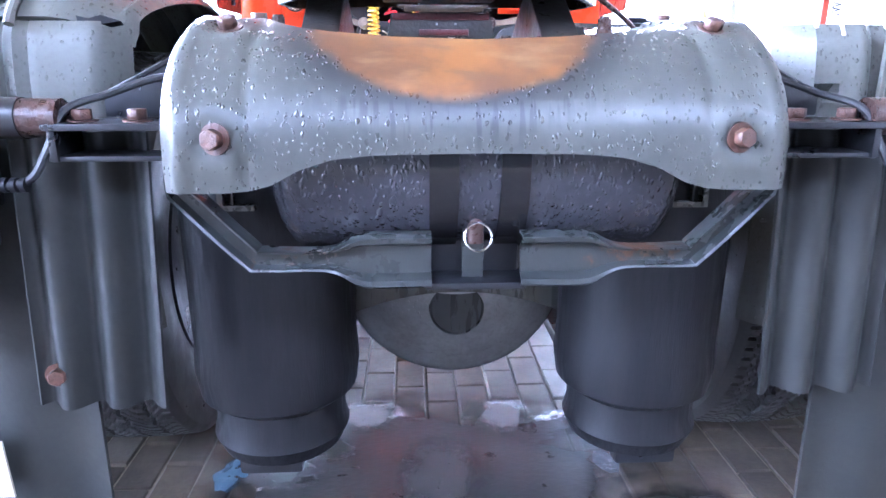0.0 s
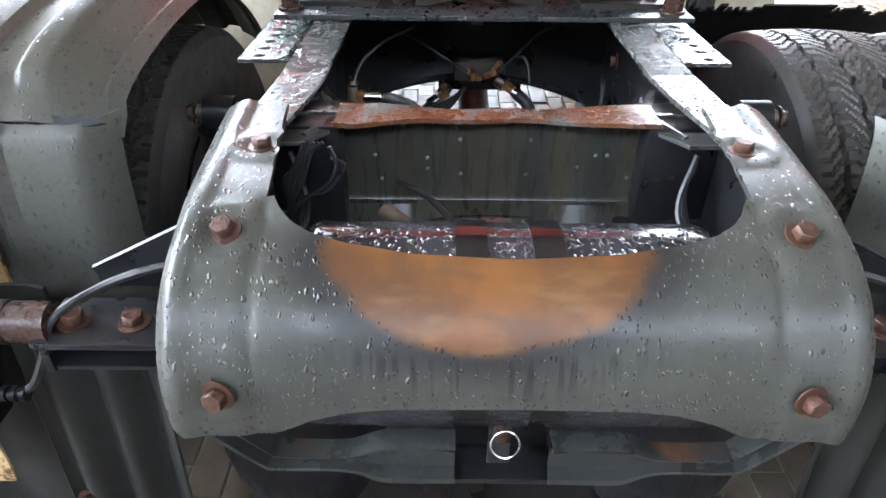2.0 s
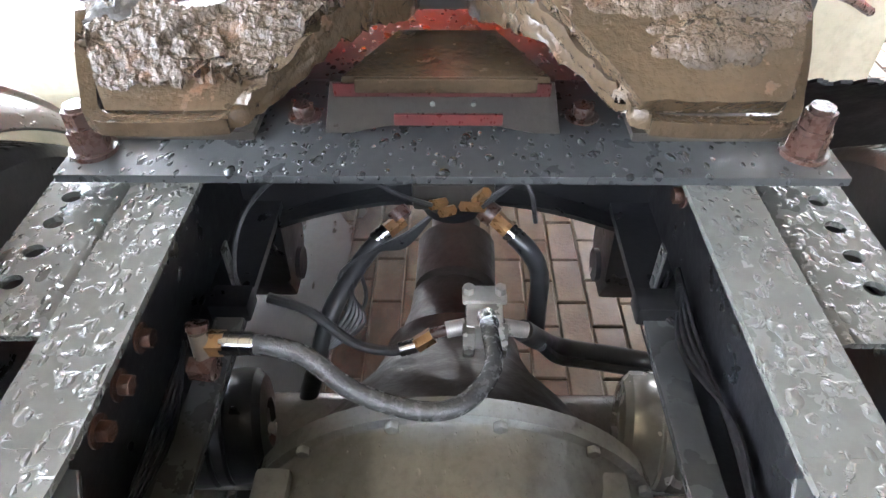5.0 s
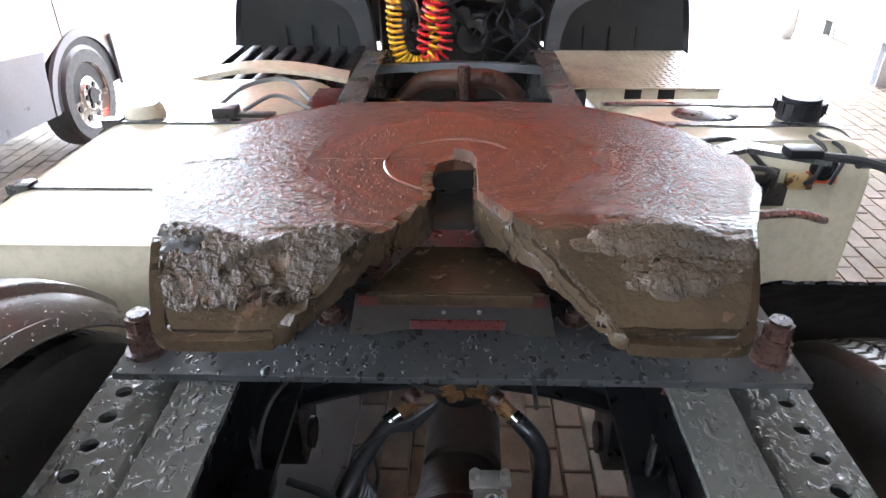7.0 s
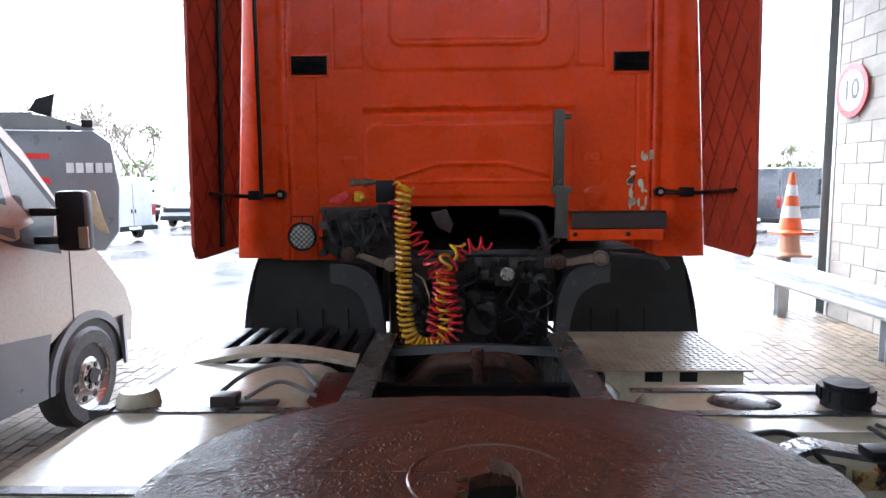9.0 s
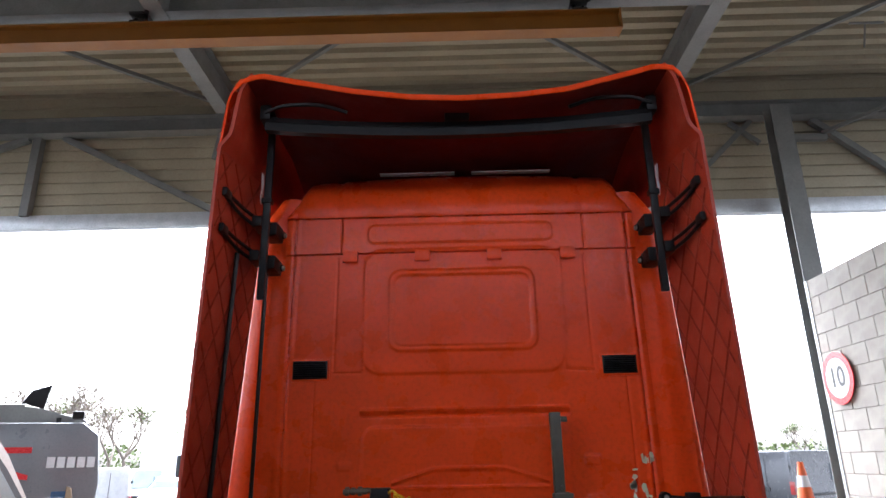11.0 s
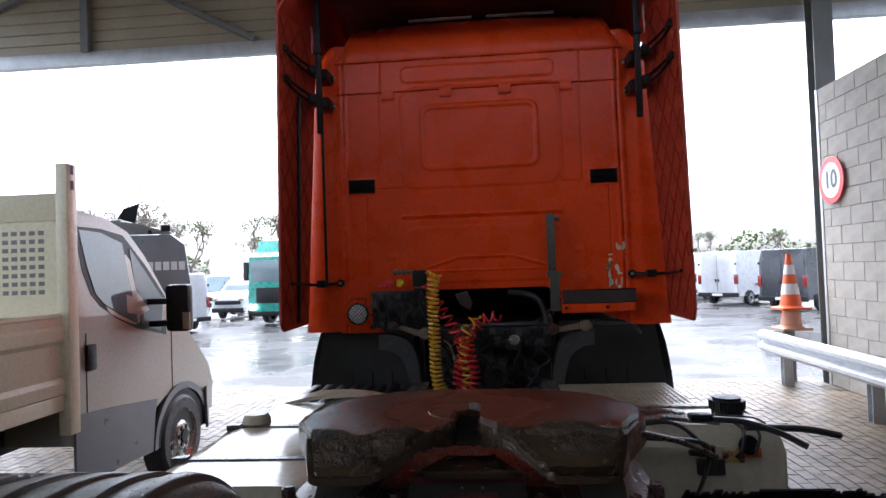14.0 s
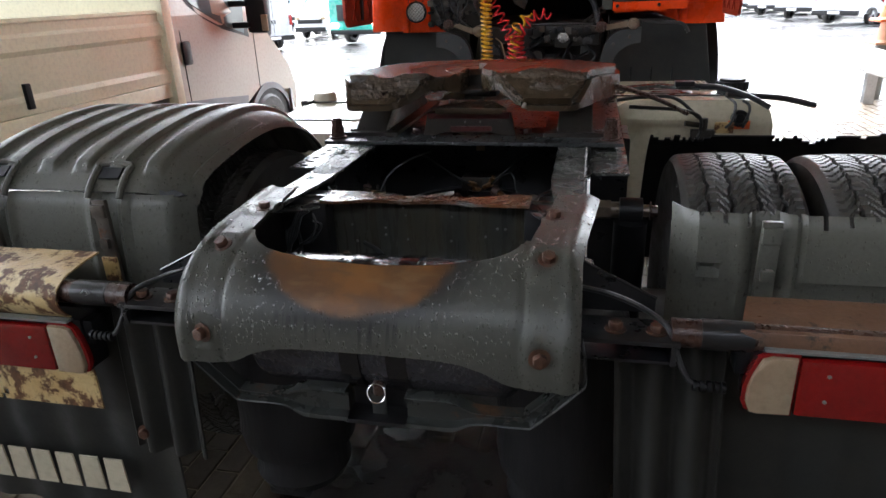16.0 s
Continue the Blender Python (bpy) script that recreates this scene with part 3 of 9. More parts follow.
def shell(bm, P, th, skip=None):
    """A sheet of thickness th on a grid of points P[i][j]; the points are its outer side."""
    ni, nj = len(P), len(P[0])
    N = []
    for i in range(ni):
        row = []
        for j in range(nj):
            a = Vector(P[min(i + 1, ni - 1)][j]) - Vector(P[max(i - 1, 0)][j])
            b = Vector(P[i][min(j + 1, nj - 1)]) - Vector(P[i][max(j - 1, 0)])
            row.append(a.cross(b).normalized())
        N.append(row)
    A = [[bm.verts.new(P[i][j]) for j in range(nj)] for i in range(ni)]
    B = [[bm.verts.new(Vector(P[i][j]) - th * N[i][j]) for j in range(nj)] for i in range(ni)]
    used = [[not (skip and skip(i, j)) for j in range(nj - 1)] for i in range(ni - 1)]
    for i in range(ni - 1):
        for j in range(nj - 1):
            if not used[i][j]:
                continue
            bm.faces.new((A[i][j], A[i + 1][j], A[i + 1][j + 1], A[i][j + 1]))
            bm.faces.new((B[i][j], B[i][j + 1], B[i + 1][j + 1], B[i + 1][j]))
            for di, dj, p, q in ((-1, 0, (i, j), (i, j + 1)), (1, 0, (i + 1, j + 1), (i + 1, j)), (0, -1, (i + 1, j), (i, j)), (0, 1, (i, j + 1), (i + 1, j + 1))):
                a, b = i + di, j + dj
                if not (0 <= a < ni - 1 and 0 <= b < nj - 1 and used[a][b]):
                    bm.faces.new((A[p[0]][p[1]], A[q[0]][q[1]], B[q[0]][q[1]], B[p[0]][p[1]]))
    return bm


def mesh_of(name, bm, material, sharp=0.6):
    bmesh.ops.recalc_face_normals(bm, faces=bm.faces)
    for f in bm.faces:
        f.smooth = True
    for e in bm.edges:
        if len(e.link_faces) == 2 and e.calc_face_angle(0) > sharp:
            e.smooth = False
    me = bpy.data.meshes.new(name)
    bm.to_mesh(me)
    bm.free()
    me.materials.append(material)
    return me


def part(name, bm, material, parent=None, label="", sharp=0.6):
    ob = new(name, mesh_of(name, bm, material, sharp) if isinstance(bm, bmesh.types.BMesh) else bm)
    ob.parent = parent
    if label:
        ob["label"] = label
    return ob


def put(name, me, parent, m, label=""):
    """One more object on an existing mesh, at the pose m."""
    ob = new(name, me)
    ob.parent = parent
    ob.matrix_basis = m
    if label:
        ob["label"] = label
    return ob


def thing(name, label, category, m=None, group="", kind=""):
    ob = new(name)
    ob.empty_display_size = 0.2
    if m is not None:
        ob.matrix_basis = m
    return tagged(ob, label, category, group, kind)


def structure(name, bm, material, label, category, sharp=0.6):
    return tagged(part(name, bm, material, None, "", sharp), label, category, kind="structure")


def B():
    return bmesh.new()


def moved(offset, build, *args):
    """Builds and then shifts the parts that hang directly on the truck."""
    before = set(scene.objects)
    out = build(*args)
    for ob in scene.objects:
        if ob not in before and ob.parent is not None and ob.parent.parent is None:
            ob.matrix_basis = Matrix.Translation(offset) @ ob.matrix_basis
    return out


def lerp(table, x):
    return float(np.interp(x, [a for a, _ in table], [b for _, b in table]))


def bolt_mesh(name, r, h, material, washer=True):
    bm = B()
    if washer:
        cyl(bm, (0, 0, 0), (0, 0, h * 0.18), r * 1.45, n=20)
    vs = bmesh.ops.create_cone(bm, cap_ends=True, segments=6, radius1=r, radius2=r, depth=h, matrix=Matrix.Translation((0, 0, h * 0.68)))["verts"]
    bmesh.ops.bevel(bm, geom=list({e for v in vs for e in v.link_edges}), offset=r * 0.1, segments=1, affect="EDGES")
    return mesh_of(name, bm, material)

M_RUSTORANGE = mat("bracket_rust_orange", (0.17, 0.066, 0.026), (0.055, 0.030, 0.020), 0.4, 0, 14.0, 0.3, 120, spots=(0.03, 0.027, 0.025), amount=0.3)
M_OLIVE = mat("bar_olive_grey", (0.085, 0.088, 0.070), (0.060, 0.062, 0.050), 0.45, 0, 6.0, 0.15, 80, dirt=(0.10, 0.06, 0.035), dirty=0.35)
M_SHELF = mat("shelf_dark_rust", (0.035, 0.020, 0.015), (0.018, 0.012, 0.010), 0.5, 0, 9.0, 0.3, 90)
M_CARRIER = mat("carrier_black_grey", (0.055, 0.056, 0.056), (0.038, 0.039, 0.040), 0.4, 0, 6.0, 0.15, 80, dirt=(0.05, 0.04, 0.03), dirty=0.35)
M_LINK = mat("link_tan_metal", (0.20, 0.145, 0.095), (0.12, 0.085, 0.058), 0.45, 0.1, 14.0, 0.2, 90)
M_BROWNPLATE = mat("brown_rusted_plate", (0.16, 0.082, 0.045), (0.10, 0.052, 0.032), 0.38, 0, 6.0, 0.2, 120, spots=(0.06, 0.04, 0.03), amount=0.2)
M_SILVER = mat("silver_brake_paint", (0.62, 0.60, 0.55), (0.48, 0.46, 0.42), 0.26, 0.55, 6.0, 0.06, 60, dirt=(0.25, 0.2, 0.14), dirty=0.4)
M_BASEPLATE = mat("mounting_plate_wet", (0.046, 0.047, 0.047), (0.034, 0.035, 0.035), 0.34, 0, 4.0, 0.03, 60, drops=1.1, dropscale=75)
M_DULLBRASS = mat("dull_brown_metal", (0.17, 0.135, 0.10), (0.11, 0.085, 0.065), 0.35, 0.3, 20.0, 0.15)
M_STRAPSTEEL = mat("worn_strap_steel", (0.10, 0.085, 0.07), (0.06, 0.05, 0.042), 0.35, 0.2, 14.0, 0.2, 90, spots=(0.13, 0.06, 0.03), amount=0.2)
M_WORNRING = mat("worn_steel_ring", (0.20, 0.13, 0.095), (0.13, 0.08, 0.06), 0.22, 0.3, 14.0, 0.2, 120)
M_HANGER = mat("hanger_bar_grey", (0.055, 0.055, 0.053), (0.038, 0.038, 0.037), 0.3, 0, 6.0, 0.12, 80, dirt=(0.07, 0.06, 0.045), dirty=0.4)


# ---- the tractor truck ----
truck = thing("tractor_truck", "orange-red two-axle tractor truck with wet grey chassis and rusty coupling", "truck")

BOLT = bolt_mesh("bolt", 0.0135, 0.014, M_BOLT)
SMALLBOLT = bolt_mesh("small_bolt", 0.0036, 0.003, M_STEELGREY, False)
CASTBOLT = bolt_mesh("cast_bolt", 0.010, 0.010, M_CAST, False)
STUD = bolt_mesh("stud_bolt", 0.016, 0.016, M_BOLTBROWN)

RAIL_TOP = 1.067


def frame_rail(s):
    bm = B()
    prof = [(0.383, RAIL_TOP), (0.383, 0.797), (0.303, 0.797), (0.303, 0.806), (0.374, 0.806), (0.374, RAIL_TOP - 0.009), (0.300, RAIL_TOP - 0.009), (0.300, RAIL_TOP)]
    prism(bm, [(s * x, z) for x, z in prof], at_y(0.70), 2.32, 0.0015)
    loops = []
    run = [[bm.verts.new((s * x, y, z + d)) for x, z in prof] for y, d in ((3.02, 0.0), (3.12, -0.012), (3.22, -0.06), (3.36, -0.15), (3.50, -0.20), (6.02, -0.20))]
    for p, q in zip(run, run[1:]):
        for k in range(len(prof)):
            bm.faces.new((p[k], p[(k + 1) % len(prof)], q[(k + 1) % len(prof)], q[k]))
    for y, d, w in ((0.235, 0.034, 0.012), (0.30, 0.034, 0.012), (0.46, 0.028, 0.012), (0.58, 0.010, 0.005), (0.70, 0.0, 0.0)):
        loops.append([bm.verts.new((s * (x + (w if x > 0.35 else d)), y, z)) for x, z in prof])
    for p, q in zip(loops, loops[1:]):
        for k in range(len(prof)):
            bm.faces.new((p[k], p[(k + 1) % len(prof)], q[(k + 1) % len(prof)], q[k]))
    bm.faces.new(loops[0])
    rail = part("frame_rail", bm, M_RAIL, truck, "wet dark grey steel chassis rail")
    # black liners added inside the rail: its grime and inner shade as one colour
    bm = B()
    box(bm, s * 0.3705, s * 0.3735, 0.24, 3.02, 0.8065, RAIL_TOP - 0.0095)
    part("rail_web_liner", bm, M_CHASSIS, rail, "black liner, dirt and shade of the rail's inner web")
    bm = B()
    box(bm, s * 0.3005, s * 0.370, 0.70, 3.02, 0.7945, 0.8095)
    part("lower_flange_liner", bm, M_CHASSIS, rail, "black liner, dirt and shade of the rail's lower flange")
    return rail


for s in (-1, 1):
    frame_rail(s)

# the pressed end plate over the tail of the frame
PROFILE = [(0.50, 1.0775), (0.33, 1.0775), (0.22, 1.0755), (0.165, 1.066), (0.12, 1.050), (0.082, 1.024), (0.053, 0.990), (0.034, 0.948), (0.028, 0.903), (0.029, 0.855)]
HOLE_BACK = [(0.0, 0.118), (0.12, 0.123), (0.20, 0.135), (0.24, 0.147), (0.265, 0.163), (0.282, 0.184), (0.290, 0.208)]
LOWER = [(0.0, 0.915), (0.14, 0.913), (0.19, 0.908), (0.235, 0.895), (0.265, 0.879), (0.295, 0.870), (0.33, 0.868), (0.40, 0.868)]
PY = curve([(0, y, z) for y, z in PROFILE], 8)
PS = [0.0]
for a, b in zip(PY, PY[1:]):
    PS.append(PS[-1] + (b - a).length)


def on_profile(s):
    return float(np.interp(s, PS, [p.y for p in PY])), float(np.interp(s, PS, [p.z for p in PY]))


def s_of_y(y):
    return float(np.interp(-y, [-p.y for p in PY], PS))


def s_of_z(z):
    return float(np.interp(-z, [-p.z for p in PY][20:], PS[20:]))


def plate_half(y):
    return lerp([(0.0, 0.389), (0.05, 0.389), (0.15, 0.386), (0.2, 0.390), (0.34, 0.404), (0.42, 0.412), (0.50, 0.419)], y)


def plate_point(x, s):
    y, z = on_profile(s)
    ax = abs(x)
    h = 0.0
    for by, bz in ((0.338, 1.0775), (0.148, 1.060), (0.024, 0.934)):
        d = math.sqrt((ax - 0.33) ** 2 + (y - by) ** 2 + (z - bz) ** 2)
        h += -0.004 * math.exp(-(d / 0.020) ** 2) + 0.005 * math.exp(-((d - 0.036) / 0.010) ** 2)
    h += 0.006 * math.exp(-((ax - 0.372 - 0.06 * max(0, y - 0.2)) / 0.009) ** 2) - 0.004 * math.exp(-((ax - 0.292) / 0.008) ** 2) * (1 if y < 0.2 else 0)
    h += -0.003 * math.exp(-((x + 0.02) / 0.16) ** 2 - ((z - 1.03) / 0.05) ** 2)
    edge = max(0.0, ax - plate_half(y) + 0.022)
    y2, z2 = on_profile(min(s + 0.004, PS[-1]))
    t = Vector((0, y2 - y, z2 - z))
    t = t.normalized() if t.length > 1e-6 else Vector((0, 0, -1))
    n = Vector((0, -abs(t.z), abs(t.y)))
    return Vector((x, y, z)) + n * (h - edge * edge * 18)


def end_plate():
    """One sheet: the bent apron behind the hole and the two arms beside it."""
    bm = B()
    xs = np.linspace(-1, 1, 97)
    c0 = 0.30 * plate_half(0.205) / 0.40
    up = 21
    is_arm = [abs(u) * 0.40 > 0.2955 for u in xs]
    rows = []
    for u, arm in zip(xs, is_arm):
        ax0 = abs(u) * 0.40
        yb = 0.205 if arm else lerp(HOLE_BACK, min(ax0, 0.2899))
        s0, s1 = s_of_y(yb), s_of_z(lerp(LOWER, ax0))
        col = []
        for k in range(up):
            s = s0 * k / up if arm else max(0.0, s0 - 0.008 * (up - k))
            y = on_profile(s)[0]
            inner = lerp([(0.205, c0), (0.30, 0.304), (0.50, 0.327)], y)
            x = inner + (plate_half(y) - inner) * (ax0 - 0.30) / 0.10 if arm else ax0 * plate_half(y) / 0.40
            col.append(plate_point(math.copysign(x, u), s))
        for v in np.linspace(0, 1, 25):
            s = s0 + (s1 - s0) * v
            col.append(plate_point(math.copysign(ax0 * plate_half(on_profile(s)[0]) / 0.40, u), s))
        rows.append(col)
    shell(bm, rows, 0.008, skip=lambda i, j: j < up and not (is_arm[i] and is_arm[i + 1]))
    ob = part("end_plate", bm, M_PLATE, truck, "wet grey pressed steel end plate with a rusty worn patch", 1.0)
    for sg in (-1, 1):
        for p, tilt in (((0.33 * sg, 0.338, 1.0835), 0), ((0.33 * sg, 0.148, 1.067), 24), ((0.325 * sg, 0.022, 0.934), 86)):
            put("bolt", BOLT, ob, pose(*p, tilt, 0, 13 * sg), "rusty hexagon bolt")
    return ob


end_plate()


def tail_bar():
    """The bent pressed bar under the end plate, open in the middle for the towing pin."""
    ob = None
    for s in (-1, 1):
        bm = B()
        low = curve([(0.398, 0, 0.955), (0.409, 0, 0.875), (0.392, 0, 0.845), (0.318, 0, 0.768), (0.295, 0, 0.758), (0.205, 0, 0.757), (0.165, 0, 0.737), (0.14, 0, 0.732), (0.062, 0, 0.733)], 5)
        top = curve([(0.372, 0, 0.955), (0.380, 0, 0.885), (0.362, 0, 0.860), (0.300, 0, 0.796), (0.288, 0, 0.789), (0.205, 0, 0.788), (0.165, 0, 0.804), (0.14, 0, 0.808), (0.062, 0, 0.808)], 5)
        prof = [(0.0, 0.030), (0.0, 0.006), (0.05, 0.0), (0.15, 0.002), (0.24, 0.018), (0.76, 0.018), (0.85, 0.002), (0.95, 0.0), (1.0, 0.006), (1.0, 0.030)]
        rows = []
        for a, b in zip(low, top):
            rows.append([Vector((s * (a.x + (b.x - a.x) * f), 0.012 + d, a.z + (b.z - a.z) * f)) for f, d in prof])
        shell(bm, rows if s < 0 else rows[::-1], 0.004)
        ob = part("tail_bar", bm, M_WEBWET, truck, "grey pressed steel bar under the end plate")
    bm = B()
    box(bm, -0.07, 0.07, 0.018, 0.085, 0.728, 0.738, 0.002)
    box(bm, -0.066, 0.066, 0.075, 0.083, 0.737, 0.815, 0.002)
    pin = part("pin_bracket", bm, M_CHASSIS, truck)
    bm = B()
    box(bm, -0.018, 0.012, 0.045, 0.051, 0.737, 0.812, 0.001)
    part("pin_plate", bm, M_WEBWET, pin, "small grey plate behind the pin")
    bm = B()
    cyl(bm, (0, 0.045, 0.79), (0, 0.045, 0.862), 0.012)
    cyl(bm, (0, 0.045, 0.835), (0, 0.045, 0.85), 0.017)
    cyl(bm, (0, 0.045, 0.862), (0, 0.045, 0.868), 0.010)
    part("towing_pin", bm, M_BOLTBROWN, truck, "brown rusty towing pin")
    bm = B()
    ring = [(0.002 + 0.0185 * math.cos(a), 0.022 + 0.006 * math.sin(a), 0.803 + 0.0185 * math.sin(a)) for a in np.linspace(0, 2 * math.pi * 0.98, 26)]
    tube(bm, ring, 0.0016, 6, 1)
    part("pull_ring", bm, M_CHROME, truck, "bright steel key ring")


M_WEBWET = mat("tail_bar_paint", (0.034, 0.036, 0.033), (0.025, 0.027, 0.025), 0.3, 0, 5.0, 0.12, 60, spots=(0.12, 0.06, 0.03), amount=0.05)
moved((0, 0.050, -0.0085), tail_bar)


def air_tank():
    bm = B()
    m = Matrix.Translation((0.005, 0.2, 0.89)) @ Matrix.Rotation(radians(90), 4, "Y")
    R = 0.1375
    prof = [(0, -0.30)] + [(R * math.sin(a), -0.245 - 0.055 * math.cos(a)) for a in np.linspace(0.15, math.pi / 2, 9)] + [(R, 0.245)]
    prof += [(R * math.cos(a), 0.245 + 0.055 * math.sin(a)) for a in np.linspace(0.05, math.pi / 2 - 0.1, 9)] + [(0, 0.30)]
    lathe(bm, prof, m, 56)
    tank = part("air_tank", bm, M_TANKAIR, truck, "black wet steel air tank with two straps")
    for x in (-0.045, 0.050):
        bm = B()
        lathe(bm, [(R + 0.001, -0.020), (R + 0.004, -0.0195), (R + 0.004, 0.0195), (R + 0.001, 0.020)], Matrix.Translation((x, 0.2, 0.89)) @ Matrix.Rotation(radians(90), 4, "Y"), 56)
        part("strap", bm, M_STRAP, tank, "glossy black strap")
    bm = B()
    cyl(bm, (-0.14, 0.385, 0.93), (-0.175, 0.41, 0.945), 0.014)
    cyl(bm, (-0.115, 0.37, 0.92), (-0.14, 0.385, 0.93), 0.012)
    part("drain_fitting", bm, M_DULLBRASS, tank, "dull metal fitting")
    bm = B()
    cyl(bm, (-0.09, 0.355, 0.912), (-0.118, 0.37, 0.922), 0.0105)
    part("cap", bm, M_BLACK, tank)
    bm = B()
    cyl(bm, (0.19, 0.36, 0.90), (0.19, 0.36, 0.945), 0.012)
    cyl(bm, (0.19, 0.36, 0.945), (0.19, 0.36, 0.957), 0.016, n=8)
    part("valve", bm, M_BLACK, tank)
    for x in (-0.2, 0.2):
        bm = B()
        prism(bm, [(0.33, 0.78), (0.42, 0.78), (0.43, 0.86), (0.40, 0.905), (0.36, 0.915), (0.33, 0.88)], at_x(x - 0.035), 0.07, 0.006)
        part("tank_bracket", bm, M_RUSTORANGE, tank, "rusty orange tank bracket")


    bm = B()
    box(bm, -0.038, 0.016, 0.292, 0.312, 0.984, 0.990, 0.002)
    part("tank_label", bm, M_BASEPLATE, tank, "small dark plate on the tank")
    for x in (-0.042, 0.034):
        bm = B()
        lathe(bm, [(0, 0.013), (0.004, 0.012), (0.005, 0.009), (0.005, 0.0)], Matrix.Translation((x, 0.292, 0.986)), 14)
        part("plug", bm, M_STEELGREY, tank, "grey plastic plug")


air_tank()


def cross_member():
    bm = B()
    xs = np.linspace(-0.256, 0.264, 27)
    rows = []
    for x in xs:
        u = (x - 0.004) / 0.26
        near = 0.516 - 0.033 * min(1.0, (abs(u) / 0.85) ** 2.2)
        far = 0.560 + 0.012 * abs(u) ** 2
        zz = 1.052 - 0.004 * math.cos(u * 2.2)
        rows.append([Vector((x, near + (far - near) * f, zz + 0.002 * math.sin(9 * u + f))) for f in np.linspace(0, 1, 6)])
    shell(bm, rows, 0.008)
    part("cross_member_flange", bm, M_CROSS, truck, "rusty red-brown wet crossmember flange")
    bm = B()
    rows = []
    for x in np.linspace(-0.37, 0.37, 31):
        u = x / 0.37
        rows.append([Vector((x, y, z)) for y, z in ((0.545, 1.046), (0.545, 0.96), (0.545, 0.892), (0.540, 0.884), (0.530, 0.881), (0.510, 0.872 - 0.13 * u * u))])
    shell(bm, rows[::-1], 0.008)
    web = part("cross_member_web", bm, M_WEB, truck, "dull grey crossmember plate with small bolts")
    for x, z in ((-0.054, 1.0), (0.066, 1.0), (-0.052, 0.935), (0.062, 0.935), (-0.11, 0.965), (-0.11, 0.945), (0.15, 0.95), (-0.2, 0.97), (0.18, 0.972), (0.2, 0.972), (-0.06, 1.02), (0.12, 1.02), (-0.15, 1.02), (-0.19, 0.925), (0.24, 0.93)):
        put("small_bolt", SMALLBOLT, web, pose(x, 0.545, z, 90, 0, 20))
    bm = B()
    rows = []
    for x in np.linspace(-0.37, 0.37, 25):
        u = x / 0.37
        top = 0.868 - 0.13 * u * u
        rows.append([Vector((x, 0.51, top)), Vector((x, 0.47, top - 0.004)), Vector((x, 0.462, top - 0.014)), Vector((x, 0.462, top - 0.30))])
    shell(bm, rows[::-1], 0.007)
    part("arched_cross_member", bm, M_WEB, truck)
    bm = B()
    box(bm, -0.10, 0.045, 0.4705, 0.4745, 0.860, 0.8655)
    part("worn_edge", bm, M_ALU, truck, "bare bright worn edge")
    for s in (-1, 1):
        bm = B()
        pts = [(0.302, 0.452), (0.372, 0.452), (0.372, 0.70), (0.302, 0.70), (0.270, 0.632), (0.255, 0.585), (0.262, 0.505)]
        pts = [(s * x, y) for x, y in pts]
        prism(bm, pts, Matrix.Translation((0, 0, 1.026)), 0.008, 0.002)
        tube(bm, [(s * 0.302, 0.66, 1.034), (s * 0.275, 0.595, 1.036), (s * 0.278, 0.53, 1.036), (s * 0.302, 0.475, 1.034)], 0.006, 6)
        part("gusset", bm, M_GUSSET, truck, "smooth dark grey gusset plate")
        bm = B()
        box(bm, s * 0.25, s * 0.372, 0.50, 0.62, 0.84, 1.04, 0.008)
        part("cross_member_end", bm, M_CHASSIS, truck)


moved((0, -0.004, 0.008), cross_member)


def coupling_bracket(s):
    """Angle with a row of round holes along the outside of the rail."""
    bm = B()
    box(bm, s * 0.387, s * 0.392, 0.835, 2.0, 0.86, 1.030)
    ys = np.arange(0.86, 1.95, 0.05)
    x0, x1 = 0.4105, 0.505
    n = 16
    for k, y in enumerate(ys):
        r, cx = 0.0125, 0.466
        ring = [(cx + r * math.cos(2 * math.pi * i / n), y + r * 0.9 * math.sin(2 * math.pi * i / n)) for i in range(n)]
        sq = []
        for i in range(n):
            a = 2 * math.pi * i / n
            c, d = math.cos(a), math.sin(a)
            k2 = 1 / max(abs(c), abs(d))
            sq.append((x1 if c * k2 > 0.99 else x0 if c * k2 < -0.99 else cx + c * k2 * (x1 - cx if c > 0 else cx - x0), y + 0.025 * d * k2))
        for z0 in (1.040, 1.048):
            va = [bm.verts.new((s * x, yy, z0)) for x, yy in ring]
            vb = [bm.verts.new((s * x, yy, z0)) for x, yy in sq]
            for i in range(n):
                bm.faces.new((va[i], vb[i], vb[(i + 1) % n], va[(i + 1) % n]))
            if z0 == 1.040:
                lo = va
        for i in range(n):
            bm.faces.new((lo[i], lo[(i + 1) % n], va[(i + 1) % n], va[i]))
    rows = [[Vector((s * (0.4105 - 0.0185 * math.sin(a)), yy, 1.0295 + 0.0185 * math.cos(a))) for a in np.linspace(0, math.pi / 2, 7)] for yy in (0.835, 1.4, 1.94)]
    shell(bm, rows if s > 0 else rows[::-1], 0.006)
    box(bm, s * 0.505, s * 0.5052, 0.835, 1.94, 1.040, 1.048)
    box(bm, s * 0.4105, s * 0.505, 0.8348, 0.835, 1.040, 1.048)
    return part("mounting_angle", bm, M_RAIL, truck, "wet grey steel angle with a row of holes")


for s in (-1, 1):
    coupling_bracket(s)


